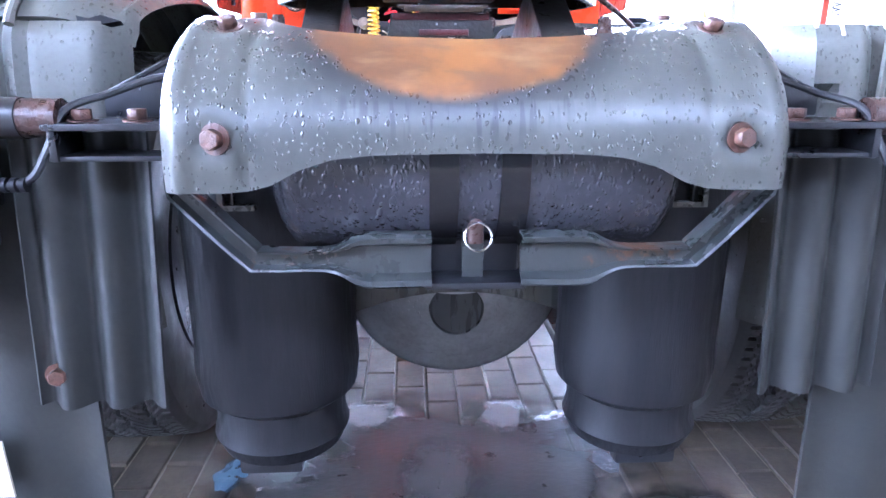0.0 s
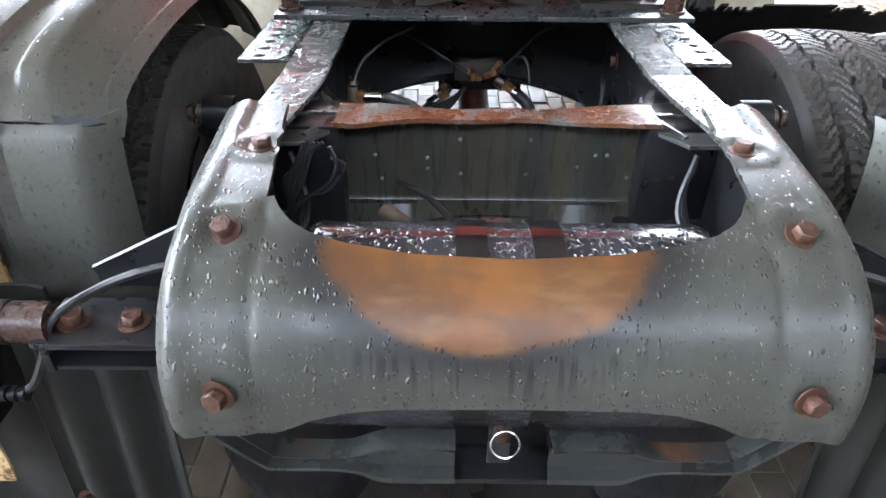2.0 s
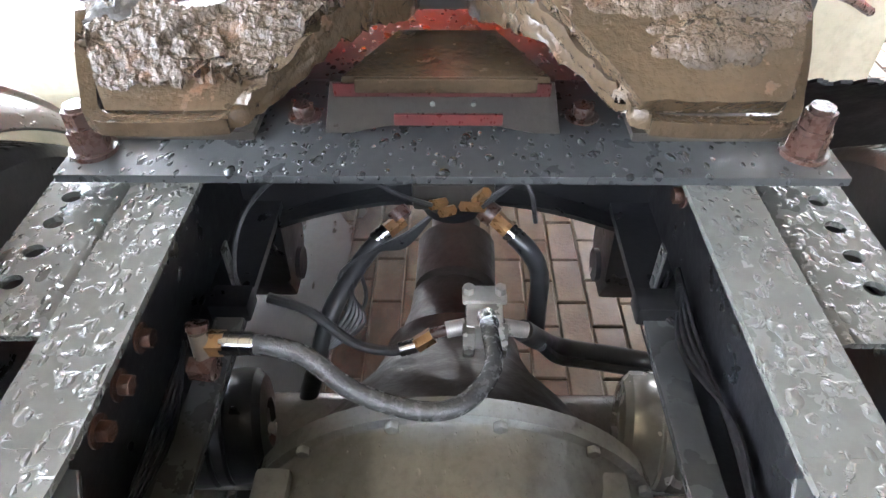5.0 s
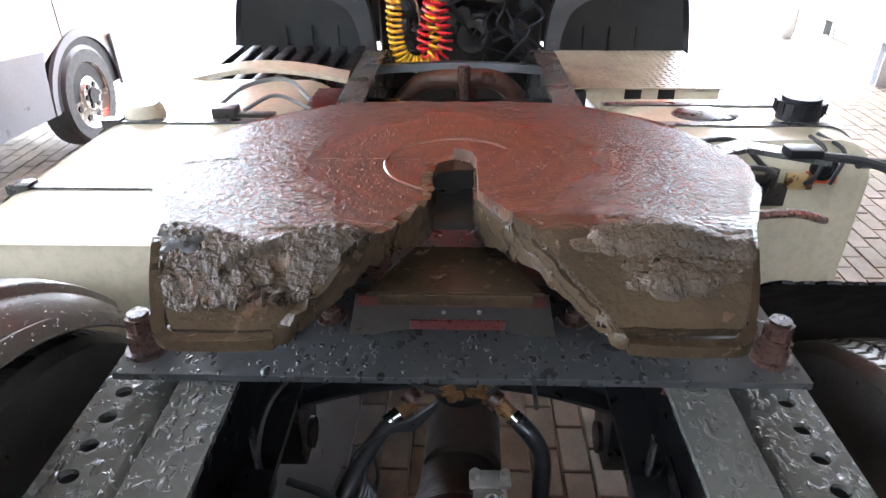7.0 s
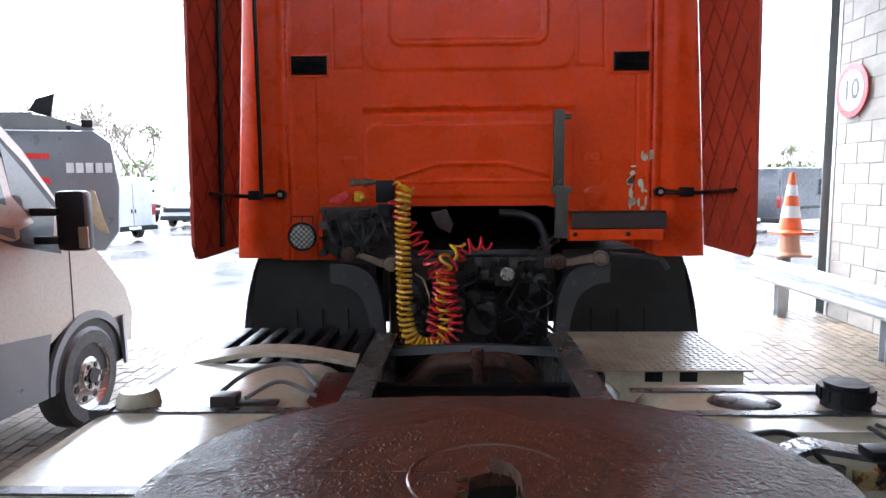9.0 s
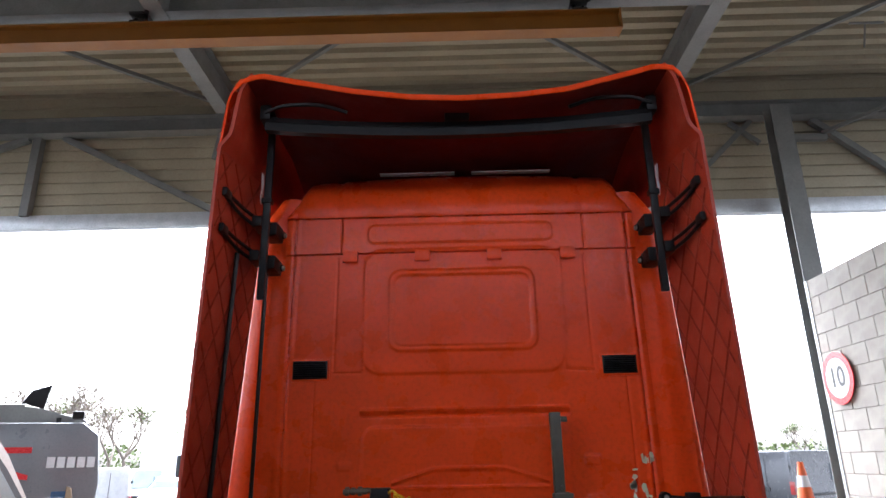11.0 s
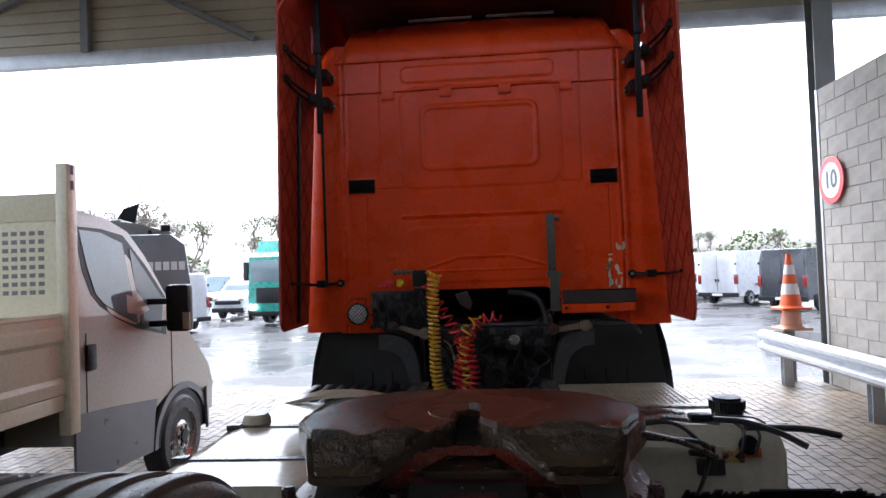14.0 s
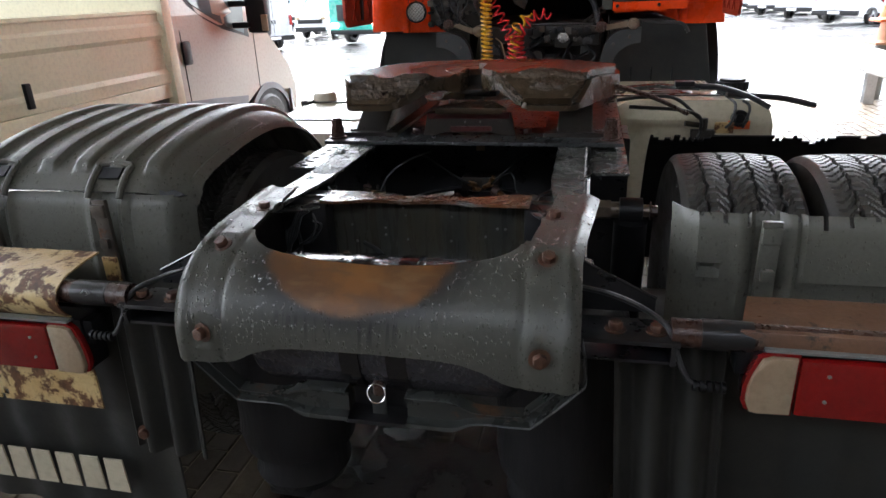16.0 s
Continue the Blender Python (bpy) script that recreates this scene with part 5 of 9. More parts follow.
def air_lines():
    h = hose([(-0.235, 0.914, 0.940), (-0.20, 0.912, 0.938), (-0.16, 0.906, 0.925), (-0.101, 0.878, 0.895), (-0.024, 0.870, 0.868), (0.03, 0.889, 0.857), (0.069, 0.948, 0.850), (0.069, 1.025, 0.832), (0.066, 1.072, 0.812)], 0.0125, 12, "thick worn grey rubber brake hose", None, M_HOSEGREY)
    ferrule((-0.262, 0.914, 0.941), (-0.222, 0.914, 0.940), 0.0150, h)
    fitting((-0.29, 0.914, 0.942), (-0.258, 0.914, 0.941), 0.0165, h, None, "fitting", 6)
    fitting((-0.285, 0.905, 0.925), (-0.285, 0.912, 0.965), 0.0115, h, M_DULLBRASS, "fitting", 14)
    fitting((-0.285, 0.914, 0.965), (-0.285, 0.918, 0.973), 0.0135, h, M_BOLTBROWN, "fitting", 12)
    fitting((-0.300, 0.900, 0.915), (-0.270, 0.896, 0.915), 0.017, h, M_BOLTBROWN, "fitting", 6)
    ferrule((0.069, 1.045, 0.826), (0.066, 1.075, 0.811), 0.0150, h)
    # relay valve
    bm = B()
    box(bm, 0.035, 0.093, 1.065, 1.125, 0.742, 0.800, 0.006)
    box(bm, 0.030, 0.050, 1.052, 1.075, 0.738, 0.796, 0.004)
    box(bm, 0.080, 0.100, 1.052, 1.075, 0.738, 0.796, 0.004)
    valve = part("relay_valve", bm, M_SILVER, truck, "dirty cast aluminium relay valve")
    bm = B()
    box(bm, 0.030, 0.100, 1.11, 1.145, 0.795, 0.806, 0.004)
    part("valve_flange", bm, M_ALU, valve)
    for x in (0.040, 0.090):
        fitting((x, 1.128, 0.806), (x, 1.128, 0.820), 0.009, valve, M_ALU, "bolt")
        fitting((x, 1.058, 0.760), (x, 1.046, 0.760), 0.008, valve, M_ALU, "bolt")
    fitting((0.066, 1.085, 0.800), (0.067, 1.072, 0.815), 0.013, valve, None, "fitting", 12)
    fitting((0.035, 1.085, 0.775), (0.005, 1.080, 0.772), 0.013, valve, M_ALU, "port", 14)
    fitting((0.008, 1.080, 0.772), (-0.022, 1.076, 0.765), 0.009, valve, M_BOLTBROWN, "port", 12)
    fitting((0.093, 1.085, 0.775), (0.132, 1.086, 0.765), 0.013, valve, M_ALU, "port", 14)
    # thin hose to the left clip
    h = hose([(-0.275, 1.115, 0.805), (-0.21, 1.10, 0.79), (-0.14, 1.068, 0.752), (-0.085, 1.06, 0.744), (-0.055, 1.064, 0.747)], 0.0085, 10, "thin black brake hose")
    ferrule((-0.068, 1.062, 0.745), (-0.040, 1.068, 0.750), 0.0125, h)
    fitting((-0.042, 1.067, 0.750), (-0.016, 1.076, 0.764), 0.0135, h)
    # hose to the right brake cylinder
    hose([(0.125, 1.086, 0.765), (0.155, 1.115, 0.71), (0.20, 1.19, 0.60), (0.26, 1.21, 0.56), (0.33, 1.208, 0.548), (0.40, 1.20, 0.54)], 0.018, 12, "black hose wrapped in tape")
    hose([(0.16, 1.10, 0.71), (0.21, 1.17, 0.585), (0.27, 1.19, 0.545), (0.39, 1.18, 0.53)], 0.010, 8)
    # wrapped hoses down from the valve block
    for pts, f0, f1 in (([(-0.105, 1.285, 0.79), (-0.135, 1.25, 0.775), (-0.165, 1.20, 0.755), (-0.19, 1.15, 0.73), (-0.215, 1.10, 0.66), (-0.24, 1.07, 0.58)], (-0.075, 1.305, 0.808), (-0.125, 1.27, 0.785)),
                        ([(0.118, 1.235, 0.830), (0.140, 1.218, 0.815), (0.158, 1.21, 0.785), (0.166, 1.212, 0.74), (0.165, 1.20, 0.68), (0.165, 1.18, 0.62)], (0.085, 1.26, 0.850), (0.128, 1.228, 0.824))):
        h = hose(pts, 0.0165, 12, "hose wrapped in torn black tape")
        a, b = Vector(f0), Vector(f1)
        ferrule(a.lerp(b, 0.55), b, 0.0165, h)
        fitting(tuple(a), tuple(a.lerp(b, 0.55)), 0.0150, h)
        fitting(tuple(a + Vector((-0.012 if a.x < 0 else -0.02, 0.012, 0.010))), tuple(a), 0.020, h, M_BOLTBROWN, "elbow", 14)
    for k in range(5):
        d = 0.006 * k
        hose([(-0.02, 1.285, 0.835), (-0.07, 1.27, 0.80 - d), (-0.12, 1.245, 0.785), (-0.155 - d, 1.20, 0.765), (-0.16 + d, 1.15, 0.735 - d), (-0.21, 1.10, 0.68)], 0.0045, 6)
    hose([(-0.15, 1.225, 0.77), (-0.135, 1.19, 0.735), (-0.145, 1.165, 0.715), (-0.17, 1.17, 0.72), (-0.165, 1.205, 0.75)], 0.004, 6)
    # valve block under the mounting plate
    bm = B()
    box(bm, -0.055, 0.085, 1.275, 1.35, 0.85, 0.905, 0.010)
    block = part("valve_block", bm, M_BLACKDIRTY, truck, "oily black valve block")
    bm = B()
    cyl(bm, (0.015, 1.31, 0.84), (0.015, 1.31, 0.855), 0.055, n=20)
    part("valve_cap", bm, M_BLACK, block)
    bm = B()
    box(bm, -0.10, 0.14, 1.352, 1.362, 0.80, 1.03, 0.004)
    part("valve_plate", bm, M_CHASSIS, block)
    for p, q in (((0.015, 1.262, 0.865), (-0.005, 1.245, 0.872)), ((0.030, 1.262, 0.872), (0.062, 1.235, 0.892)), ((0.052, 1.262, 0.885), (0.068, 1.245, 0.915)), ((0.000, 1.262, 0.880), (-0.020, 1.24, 0.892))):
        fitting(p, q, 0.0095, block)
    for pts in ([(-0.02, 1.24, 0.892), (-0.08, 1.225, 0.93), (-0.16, 1.25, 0.975), (-0.25, 1.30, 1.0)], [(-0.30, 1.10, 0.80), (-0.318, 1.12, 0.86), (-0.30, 1.17, 0.93), (-0.24, 1.22, 0.975), (-0.16, 1.27, 1.0)], [(0.062, 1.235, 0.892), (0.11, 1.24, 0.94), (0.17, 1.28, 0.985), (0.25, 1.33, 1.0)], [(0.068, 1.245, 0.90), (0.12, 1.262, 0.925), (0.14, 1.25, 0.91), (0.15, 1.235, 0.86)]):
        bm = B()
        tube(bm, pts, 0.0042, 6)
        part("air_line", bm, M_HOSE, block)
    bm = B()
    box(bm, -0.01, 0.022, 1.349, 1.3515, 0.985, 1.01)
    part("tag", bm, M_LENSW, block, "small yellowed tag")
    # cables along the inside of the rails
    for sg in (-1, 1):
        for k in range(3):
            d = 0.012 * k
            bm = B()
            tube(bm, [(sg * 0.33, 0.48, 1.01 - d), (sg * (0.30 + d), 0.43 + 2 * d, 0.93), (sg * 0.325, 0.34 + d, 0.87 - d), (sg * (0.30 - d), 0.28, 0.79)], 0.005, 6)
            part("cable", bm, M_HOSE, truck)
    for k in range(5):
        d = 0.007 * k
        bm = B()
        tube(bm, [(-0.265 - d, 0.43, 1.050), (-0.285 - d, 0.425, 1.035 - d), (-0.300 - d, 0.42, 0.99), (-0.322, 0.415, 0.955 - d), (-0.335 + d / 2, 0.41, 0.915), (-0.340 + d / 3, 0.405, 0.85)], 0.0035, 6)
        part("cable", bm, M_HOSE, truck)
    for k in range(2):
        bm = B()
        tube(bm, [(-0.255, 0.425, 1.045 - 0.02 * k), (-0.245 + 0.012 * k, 0.42, 1.015), (-0.262, 0.415, 0.985 - 0.01 * k), (-0.290, 0.418, 0.965), (-0.315, 0.415, 0.945)], 0.0035, 6)
        part("cable", bm, M_HOSE, truck)
    bm = B()
    cyl(bm, (-0.345, 0.41, 0.918), (-0.318, 0.41, 0.926), 0.016, n=12)
    part("cable_tie", bm, M_BLACK, truck)
    for k in range(4):
        bm = B()
        tube(bm, [(0.352, 1.12, 0.87), (0.350 - 0.005 * k, 1.0, 0.86 - 0.01 * k), (0.355, 0.85, 0.85 + 0.006 * k), (0.350, 0.72, 0.84), (0.355, 0.60, 0.82)], 0.0036, 6)
        part("cable", bm, M_STRAP, truck)
        bm = B()
        tube(bm, [(-0.350, 0.98, 0.86), (-0.345 + 0.004 * k, 0.85, 0.86 - 0.008 * k), (-0.355, 0.7, 0.84), (-0.345, 0.60, 0.85 - 0.01 * k)], 0.0036, 6)
        part("cable", bm, M_STRAP, truck)
    bm = B()
    tube(bm, [(0.345, 1.13, 0.85), (0.325, 1.09, 0.835), (0.335, 1.05, 0.83), (0.352, 1.06, 0.83), (0.342, 1.10, 0.84)], 0.0055, 8)
    part("cable_loop", bm, M_STRAP, truck, "tied loop of cable")
    bm = B()
    tube(bm, [(-0.16, 0.512, 0.94), (-0.11, 0.472, 0.935), (-0.06, 0.412, 0.91), (-0.045, 0.342, 0.88)], 0.0055, 8)
    part("cable", bm, M_HOSE, truck)
    for s, ys in ((-1, (0.80, 0.86, 0.93)), (1, (0.72, 0.66, 1.22))):
        for y in ys:
            put("bolt", BOLT, truck, pose(s * 0.370, y, 0.93, 0, -90 * s, 0), "rusty bolt in the rail web")


air_lines()


# ---- mudguards, flaps and tail lamps ----
GUARD = [(0.375, 0.52), (0.362, 0.70), (0.365, 0.90), (0.375, 1.03), (0.398, 1.09), (0.47, 1.145), (0.60, 1.180), (0.78, 1.202), (0.92, 1.204), (1.06, 1.180), (1.18, 1.132), (1.29, 1.058), (1.39, 0.955), (1.45, 0.84)]
GC = curve([(0, y, z) for y, z in GUARD], 8)


def guard_sheet(bm, s, i0, i1, x0, x1, lift=0.0, ragged=None, ribs=False):
    rows = []
    seg = GC[i0:i1 + 1]
    for k, p in enumerate(seg):
        q = seg[min(k + 1, len(seg) - 1)] - seg[max(k - 1, 0)]
        n = Vector((0, -q.z, q.y)).normalized()
        n = n if n.dot(Vector((0, p.y - 1.06, p.z - 0.525))) > 0 else -n
        row = []
        for f in np.linspace(0, 1, 161):
            x = x0 + (x1 - x0) * f
            edge = min(f, 1 - f) * (x1 - x0)
            drop = 0.075 * max(0.0, 1 - edge / 0.13) ** 2.2
            h = lift - drop
            if ribs:
                ph = ((x - x0) / 0.105) % 1.0
                h += 0.013 * (1 / (1 + math.exp(-(abs(ph - 0.5) - 0.28) * 70))) * min(1.0, max(0, k - 5) / 2)
            row.append(Vector((s * x, p.y, p.z)) + n * h)
        rows.append(row)
    shell(bm, rows if s < 0 else rows[::-1], 0.005, skip=ragged)


IR = 4 * 8


def rear_guard(s):
    """The steep rear section with two sunken bracket channels."""
    bm = B()
    rows = []
    seg = GC[0:IR + 1]
    for k, p in enumerate(seg):
        row = []
        for f in np.linspace(0, 1, 81):
            x = 0.575 + 0.74 * f
            edge = min(f, 1 - f) * 0.74
            h = -0.06 * max(0.0, 1 - edge / 0.05) ** 2
            for c in ((0.79, 1.135) if s < 0 else (0.755, 1.10)):
                d = abs(x - c)
                if p.z > 0.86:
                    h += 0.012 * math.exp(-((d - 0.048) / 0.010) ** 2) - (0.010 if d < 0.03 else 0)
            if s < 0 and 0.60 < x < 0.72 and p.z > 0.95:
                h += 0.004
            if s > 0 and p.z > 0.955:
                h += 0.008 * (0.613 < x < 0.70) + (0.012 if x > 0.82 else 0)
            if s > 0 and abs(x - 0.645) < 0.022 and abs(p.z - 0.975) < 0.013:
                h -= 0.02
            row.append(Vector((s * x, p.y - h, p.z)))
        rows.append(row)

    def cut(i, j):
        a, b = (i, j) if s < 0 else (len(rows) - 2 - i, j)
        f = b / 80
        return s > 0 and a > IR - 3 - 2 * math.sin(j * 0.9) and j > 0 and (j * 7919) % 5 < 1
    shell(bm, rows if s < 0 else rows[::-1], 0.005, skip=cut if s > 0 else None)
    g = part("mudguard_rear_section", bm, M_PLASTIC, truck, "wet grey plastic rear mudguard section")
    for c in ((0.79, 1.135) if s < 0 else (0.755, 1.10)):
        bm = B()
        box(bm, s * (c - 0.019), s * (c + 0.019), 0.352, 0.364, 0.86, 1.085, 0.003)
        box(bm, s * (c - 0.019), s * (c + 0.019), 0.342, 0.353, 1.04, 1.075, 0.004)
        box(bm, s * (c - 0.012), s * (c + 0.012), 0.338, 0.353, 0.96, 0.985, 0.003)
        part("guard_bracket", bm, M_STRAPSTEEL if s < 0 else M_PLASTIC, g)
        if s < 0:
            bm = B()
            box(bm, -(c - 0.02), -(c + 0.022), 0.344, 0.352, 0.80, 0.935, 0.002)
            part("cream_strip", bm, M_CREAMRUST, g, "rusty cream bracket strip")
    return g


for s in (-1, 1):
    rear_guard(s)
bm = B()
guard_sheet(bm, -1, IR, 8 * 12, 0.575, 1.32, 0.010, None, True)
top = part("mudguard_top_section", bm, M_PLASTIC, truck, "ribbed grey plastic mudguard top, wet")
for c in (0.79, 1.135):
    side = [GC[k] + Vector((0, -0.012, 0.012)) for k in range(IR - 3, IR + 8)]
    bm = B()
    path = [(-(c - 0.046), p.y, p.z) for p in side] + [(-c, side[-1].y + 0.006, side[-1].z + 0.003)] + [(-(c + 0.046), p.y, p.z) for p in side[::-1]]
    tube(bm, path, 0.0085, 8, 2)
    part("slot_frame", bm, M_PLASTIC, top, "raised rim round the strap slot")
    bm = B()
    a, b = side[-5], side[-2]
    prism(bm, [(-(c - 0.030), 0.0), (-(c + 0.030), 0.0), (-(c + 0.030), (b - a).length), (-(c - 0.030), (b - a).length)], Matrix.Translation((0, a.y, a.z)) @ Matrix.Rotation(math.atan2(b.z - a.z, b.y - a.y), 4, "X"), 0.004)
    part("slot_hole", bm, M_BLACK, top)
bm = B()
prism(bm, [(0.0, 0.0), (0.035, 0.012), (0.055, 0.005), (0.095, 0.016), (0.11, 0.004), (0.07, -0.012), (0.03, -0.006)], pose(-0.575, 0.412, 1.084, 58, 0, 0) @ Matrix.Scale(-1, 4, (1, 0, 0)), 0.012)
part("crack", bm, M_BLACK, top, "black torn gap in the plastic")
# right side: the top is broken away, a ragged front section stands behind the tyres
rag = random.Random(3)
RAG = [rag.random() for _ in range(90)]
bm = B()
rows = []
for a in np.linspace(radians(60), radians(-5), 34):
    rows.append([Vector((0.60 + 0.84 * f, 1.04 + 0.615 * math.cos(a), 0.525 + 0.615 * math.sin(a))) for f in np.linspace(0, 1, 85)])
shell(bm, rows, 0.006, skip=lambda i, j: i < 2 + int(1.6 * RAG[j] + 1.2 * math.sin(j * 0.16) + 0.8 * math.sin(j * 0.5)) + (4 if j > 78 else 0))
part("mudguard_front_section", bm, M_BLACK, truck, "broken black mudguard with a ragged top edge")

def mud_flap(s):
    bm = B()
    rows = []
    for x in np.linspace(0.62, 1.27, 60):
        w = 0.006 * math.sin(x * 40)
        rows.append([Vector((s * x, 0.215 + w + 0.02 * math.sin(z * 3), z)) for z in np.linspace(0.22, 0.93, 14)])
    shell(bm, rows if s < 0 else rows[::-1], 0.006)
    flap = part("mud_flap", bm, M_FLAP, truck, "grey rubber mud flap")
    bm = B()
    rows = []
    for x in np.linspace(0.455, 0.66, 44):
        w = 0.016 * math.cos((x - 0.455) * 2 * math.pi / 0.075)
        rows.append([Vector((s * (x + 0.05 * (0.93 - z)), 0.17 - w, z)) for z in np.linspace(0.50, 0.93, 8)])
    shell(bm, rows if s < 0 else rows[::-1], 0.005)
    part("flap_fold", bm, M_FLAP, flap, "folded rubber edge of the flap")
    if s < 0:
        for k in range(6):
            bm = B()
            x = -0.768 - 0.076 * k
            prism(bm, [(x, 0.312), (x - 0.004, 0.418), (x - 0.060, 0.418), (x - 0.064, 0.312)], at_y(0.196), 0.004)
            part("raised_bar", bm, M_CREAM, flap, "cream raised bar in place of lettering")
        put("bolt", BOLT, flap, pose(-0.635, 0.155, 0.56, 90, 0, 10))
    return flap


def tail_lamp(s):
    z0, z1 = (0.770, 0.884) if s < 0 else (0.828, 0.938)

    def outline(g, split):
        pts = [(0.757, z0 - g), (0.757, z1 + g)] if split is None else [(split, z0 - g), (split, z1 + g)]
        end = [(0.712, z1 + g), (0.698 - g, z1 - 0.006), (0.686 - g, z1 - 0.035), (0.680 - g, z0 + 0.05), (0.678 - g, z0 + 0.02), (0.686 - g, z0), (0.70, z0 - g)]
        return [(s * x, z) for x, z in pts + end]

    bm = B()
    box(bm, s * 0.682, s * 1.25, 0.098, 0.16, z0 - 0.004, z1 + 0.010, 0.010)
    box(bm, s * 0.66, s * 0.70, 0.105, 0.15, z1 - 0.055, z1 + 0.004, 0.008)
    lamp = part("tail_lamp", bm, M_BLACK, truck, "red and clear tail lamp")
    bm = B()
    prism(bm, outline(0.0, 0.752), at_y(0.074), 0.024, 0.006)
    part("clear_lens", bm, M_LENSW, lamp, "yellowed clear lens")
    bm = B()
    prism(bm, outline(0.007, None), at_y(0.084), 0.015, 0.003)
    part("red_rim", bm, M_RED, lamp, "red rim round the lens")
    bm = B()
    box(bm, s * 0.756, s * 1.24, 0.074, 0.098, z0, z1, 0.008)
    red = part("red_lens", bm, M_RED, lamp, "red lens")
    bm = B()
    box(bm, s * 0.70, s * 1.24, 0.080, 0.10, z1 + 0.008, z1 + 0.013, 0.001)
    part("top_strip", bm, M_STEELGREY, lamp, "dull grey strip on top")
    for x, z in ((0.80, 0.035), (0.80, 0.085), (0.95, 0.05), (1.1, 0.05)):
        put("small_bolt", SMALLBOLT, red, pose(s * x, 0.074, z0 + z, 90, 0, 0))
    return lamp


def tail_carrier(s):
    bm = B()
    cyl(bm, (s * 0.55, 0.110, 0.960), (s * 1.25, 0.110, 0.960), 0.026, n=24)
    part("lamp_tube", bm, M_BOLTBROWN, truck, "rusty round lamp carrier tube")
    bm = B()
    cyl(bm, (s * 0.60, 0.110, 0.960), (s * 0.685, 0.110, 0.960), 0.0275, n=24)
    part("tube_sleeve", bm, M_CHASSIS, truck)
    bm = B()
    box(bm, s * 0.384, s * 0.565, 0.075, 0.165, 0.946, 0.955, 0.002)
    br = part("carrier_bracket", bm, M_CHASSIS, truck)
    for x0, x1, y0, y1, z0, z1 in ((0.384, 0.565, 0.085, 0.155, 0.905, 0.912), (0.55, 0.56, 0.08, 0.16, 0.905, 0.946), (0.384, 0.40, 0.08, 0.16, 0.86, 0.946)):
        bm = B()
        box(bm, s * x0, s * x1, y0, y1, z0, z1, 0.002)
        part("bracket_plate", bm, M_CHASSIS, br)
    for x in (0.455, 0.528):
        put("bolt", BOLT, br, pose(s * x, 0.115, 0.955, 0, 0, 30 * x), "rusty bolt")
    bm = B()
    prism(bm, [(s * 0.384, 1.060), (s * 0.384, 0.955), (s * 0.53, 0.955), (s * 0.53, 0.985)], at_y(0.19), 0.006, 0.001)
    tube(bm, [(s * 0.39, 0.19, 1.056), (s * 0.53, 0.19, 0.985)], 0.004, 6, 1, False)
    part("bracket_gusset", bm, M_CHASSIS, truck, "dark gusset plate of the lamp carrier")
    bm = B()
    tube(bm, [(s * 0.39, 0.16, 1.015), (s * 0.44, 0.15, 1.01), (s * 0.50, 0.14, 0.99), (s * 0.545, 0.105, 0.97), (s * 0.565, 0.085, 0.92), (s * 0.585, 0.075, 0.885), (s * 0.62, 0.07, 0.875)], 0.0055, 8)
    cable = part("lamp_cable", bm, M_HOSE, truck)
    bm = B()
    for k in range(5):
        cyl(bm, (s * (0.59 + 0.012 * k), 0.072, 0.877), (s * (0.597 + 0.012 * k), 0.072, 0.877), 0.010, n=12)
    part("cable_plug", bm, M_BLACK, cable)
    bm = B()
    if s < 0:
        fold = curve([(0, 0.236, 0.998), (0, 0.19, 0.9975), (0, 0.15, 0.995), (0, 0.112, 0.990), (0, 0.080, 0.970), (0, 0.076, 0.940), (0, 0.092, 0.912), (0, 0.115, 0.890)], 4)
        rows = [[Vector((x - 0.012 * (k < 12) * (1 - k / 12) * (x > -0.73), p.y, p.z + 0.0015 * noise.noise(Vector((x * 30, p.y * 60, 2))))) for k, p in enumerate(fold)] for x in np.linspace(-1.25, -0.712, 40)]
        shell(bm, rows, 0.004)
        part("lamp_plate", bm, M_CREAMRUST, truck, "cream plate eaten by rust")
        bm = B()
        rows = [[Vector((x, 0.118 + 0.002 * noise.noise(Vector((x * 12, z * 12, 5))), z)) for z in np.linspace(0.648, 0.80, 12)] for x in np.linspace(-1.25, -0.708, 40)]
        shell(bm, rows[::-1], 0.004, skip=lambda i, j: noise.noise(Vector((i * 0.61, j * 0.77, 3.3))) > 0.52 and i > 2)
        part("lower_plate", bm, M_CREAMRUST, truck, "cream plate with rust holes")
    else:
        rows = [[Vector((x - 0.03 * k / 5 * (x < 0.70), 0.20 - 0.022 * k, 0.993 - 0.003 * k)) for k in range(6)] + [Vector((x, 0.086, 0.968)), Vector((x, 0.085, 0.958))] for x in np.linspace(0.69, 1.25, 30)]
        shell(bm, rows, 0.004)
        part("lamp_plate", bm, M_BROWNPLATE, truck, "brown rusted lamp plate")
        bm = B()
        box(bm, 0.70, 1.25, 0.082, 0.11, 0.946, 0.962, 0.002)
        part("plate_edge", bm, M_CHASSIS, truck)


for s in (-1, 1):
    mud_flap(s)
    tail_lamp(s)
    moved((0, 0.010, -0.008), tail_carrier, s)


# ---- tanks and steps along the frame ----
def rounded_tank(x0, x1, y0, y1, z0, z1, r):
    bm = B()
    pts = []
    for cx, cz, a0 in ((x1 - r, z1 - r, 0), (x0 + r, z1 - r, 90), (x0 + r, z0 + r, 180), (x1 - r, z0 + r, 270)):
        for k in range(9):
            a = radians(a0 + 90 * k / 8)
            pts.append((cx + r * math.cos(a), cz + r * math.sin(a)))
    prism(bm, pts, at_y(y0), y1 - y0, 0.014)
    return bm


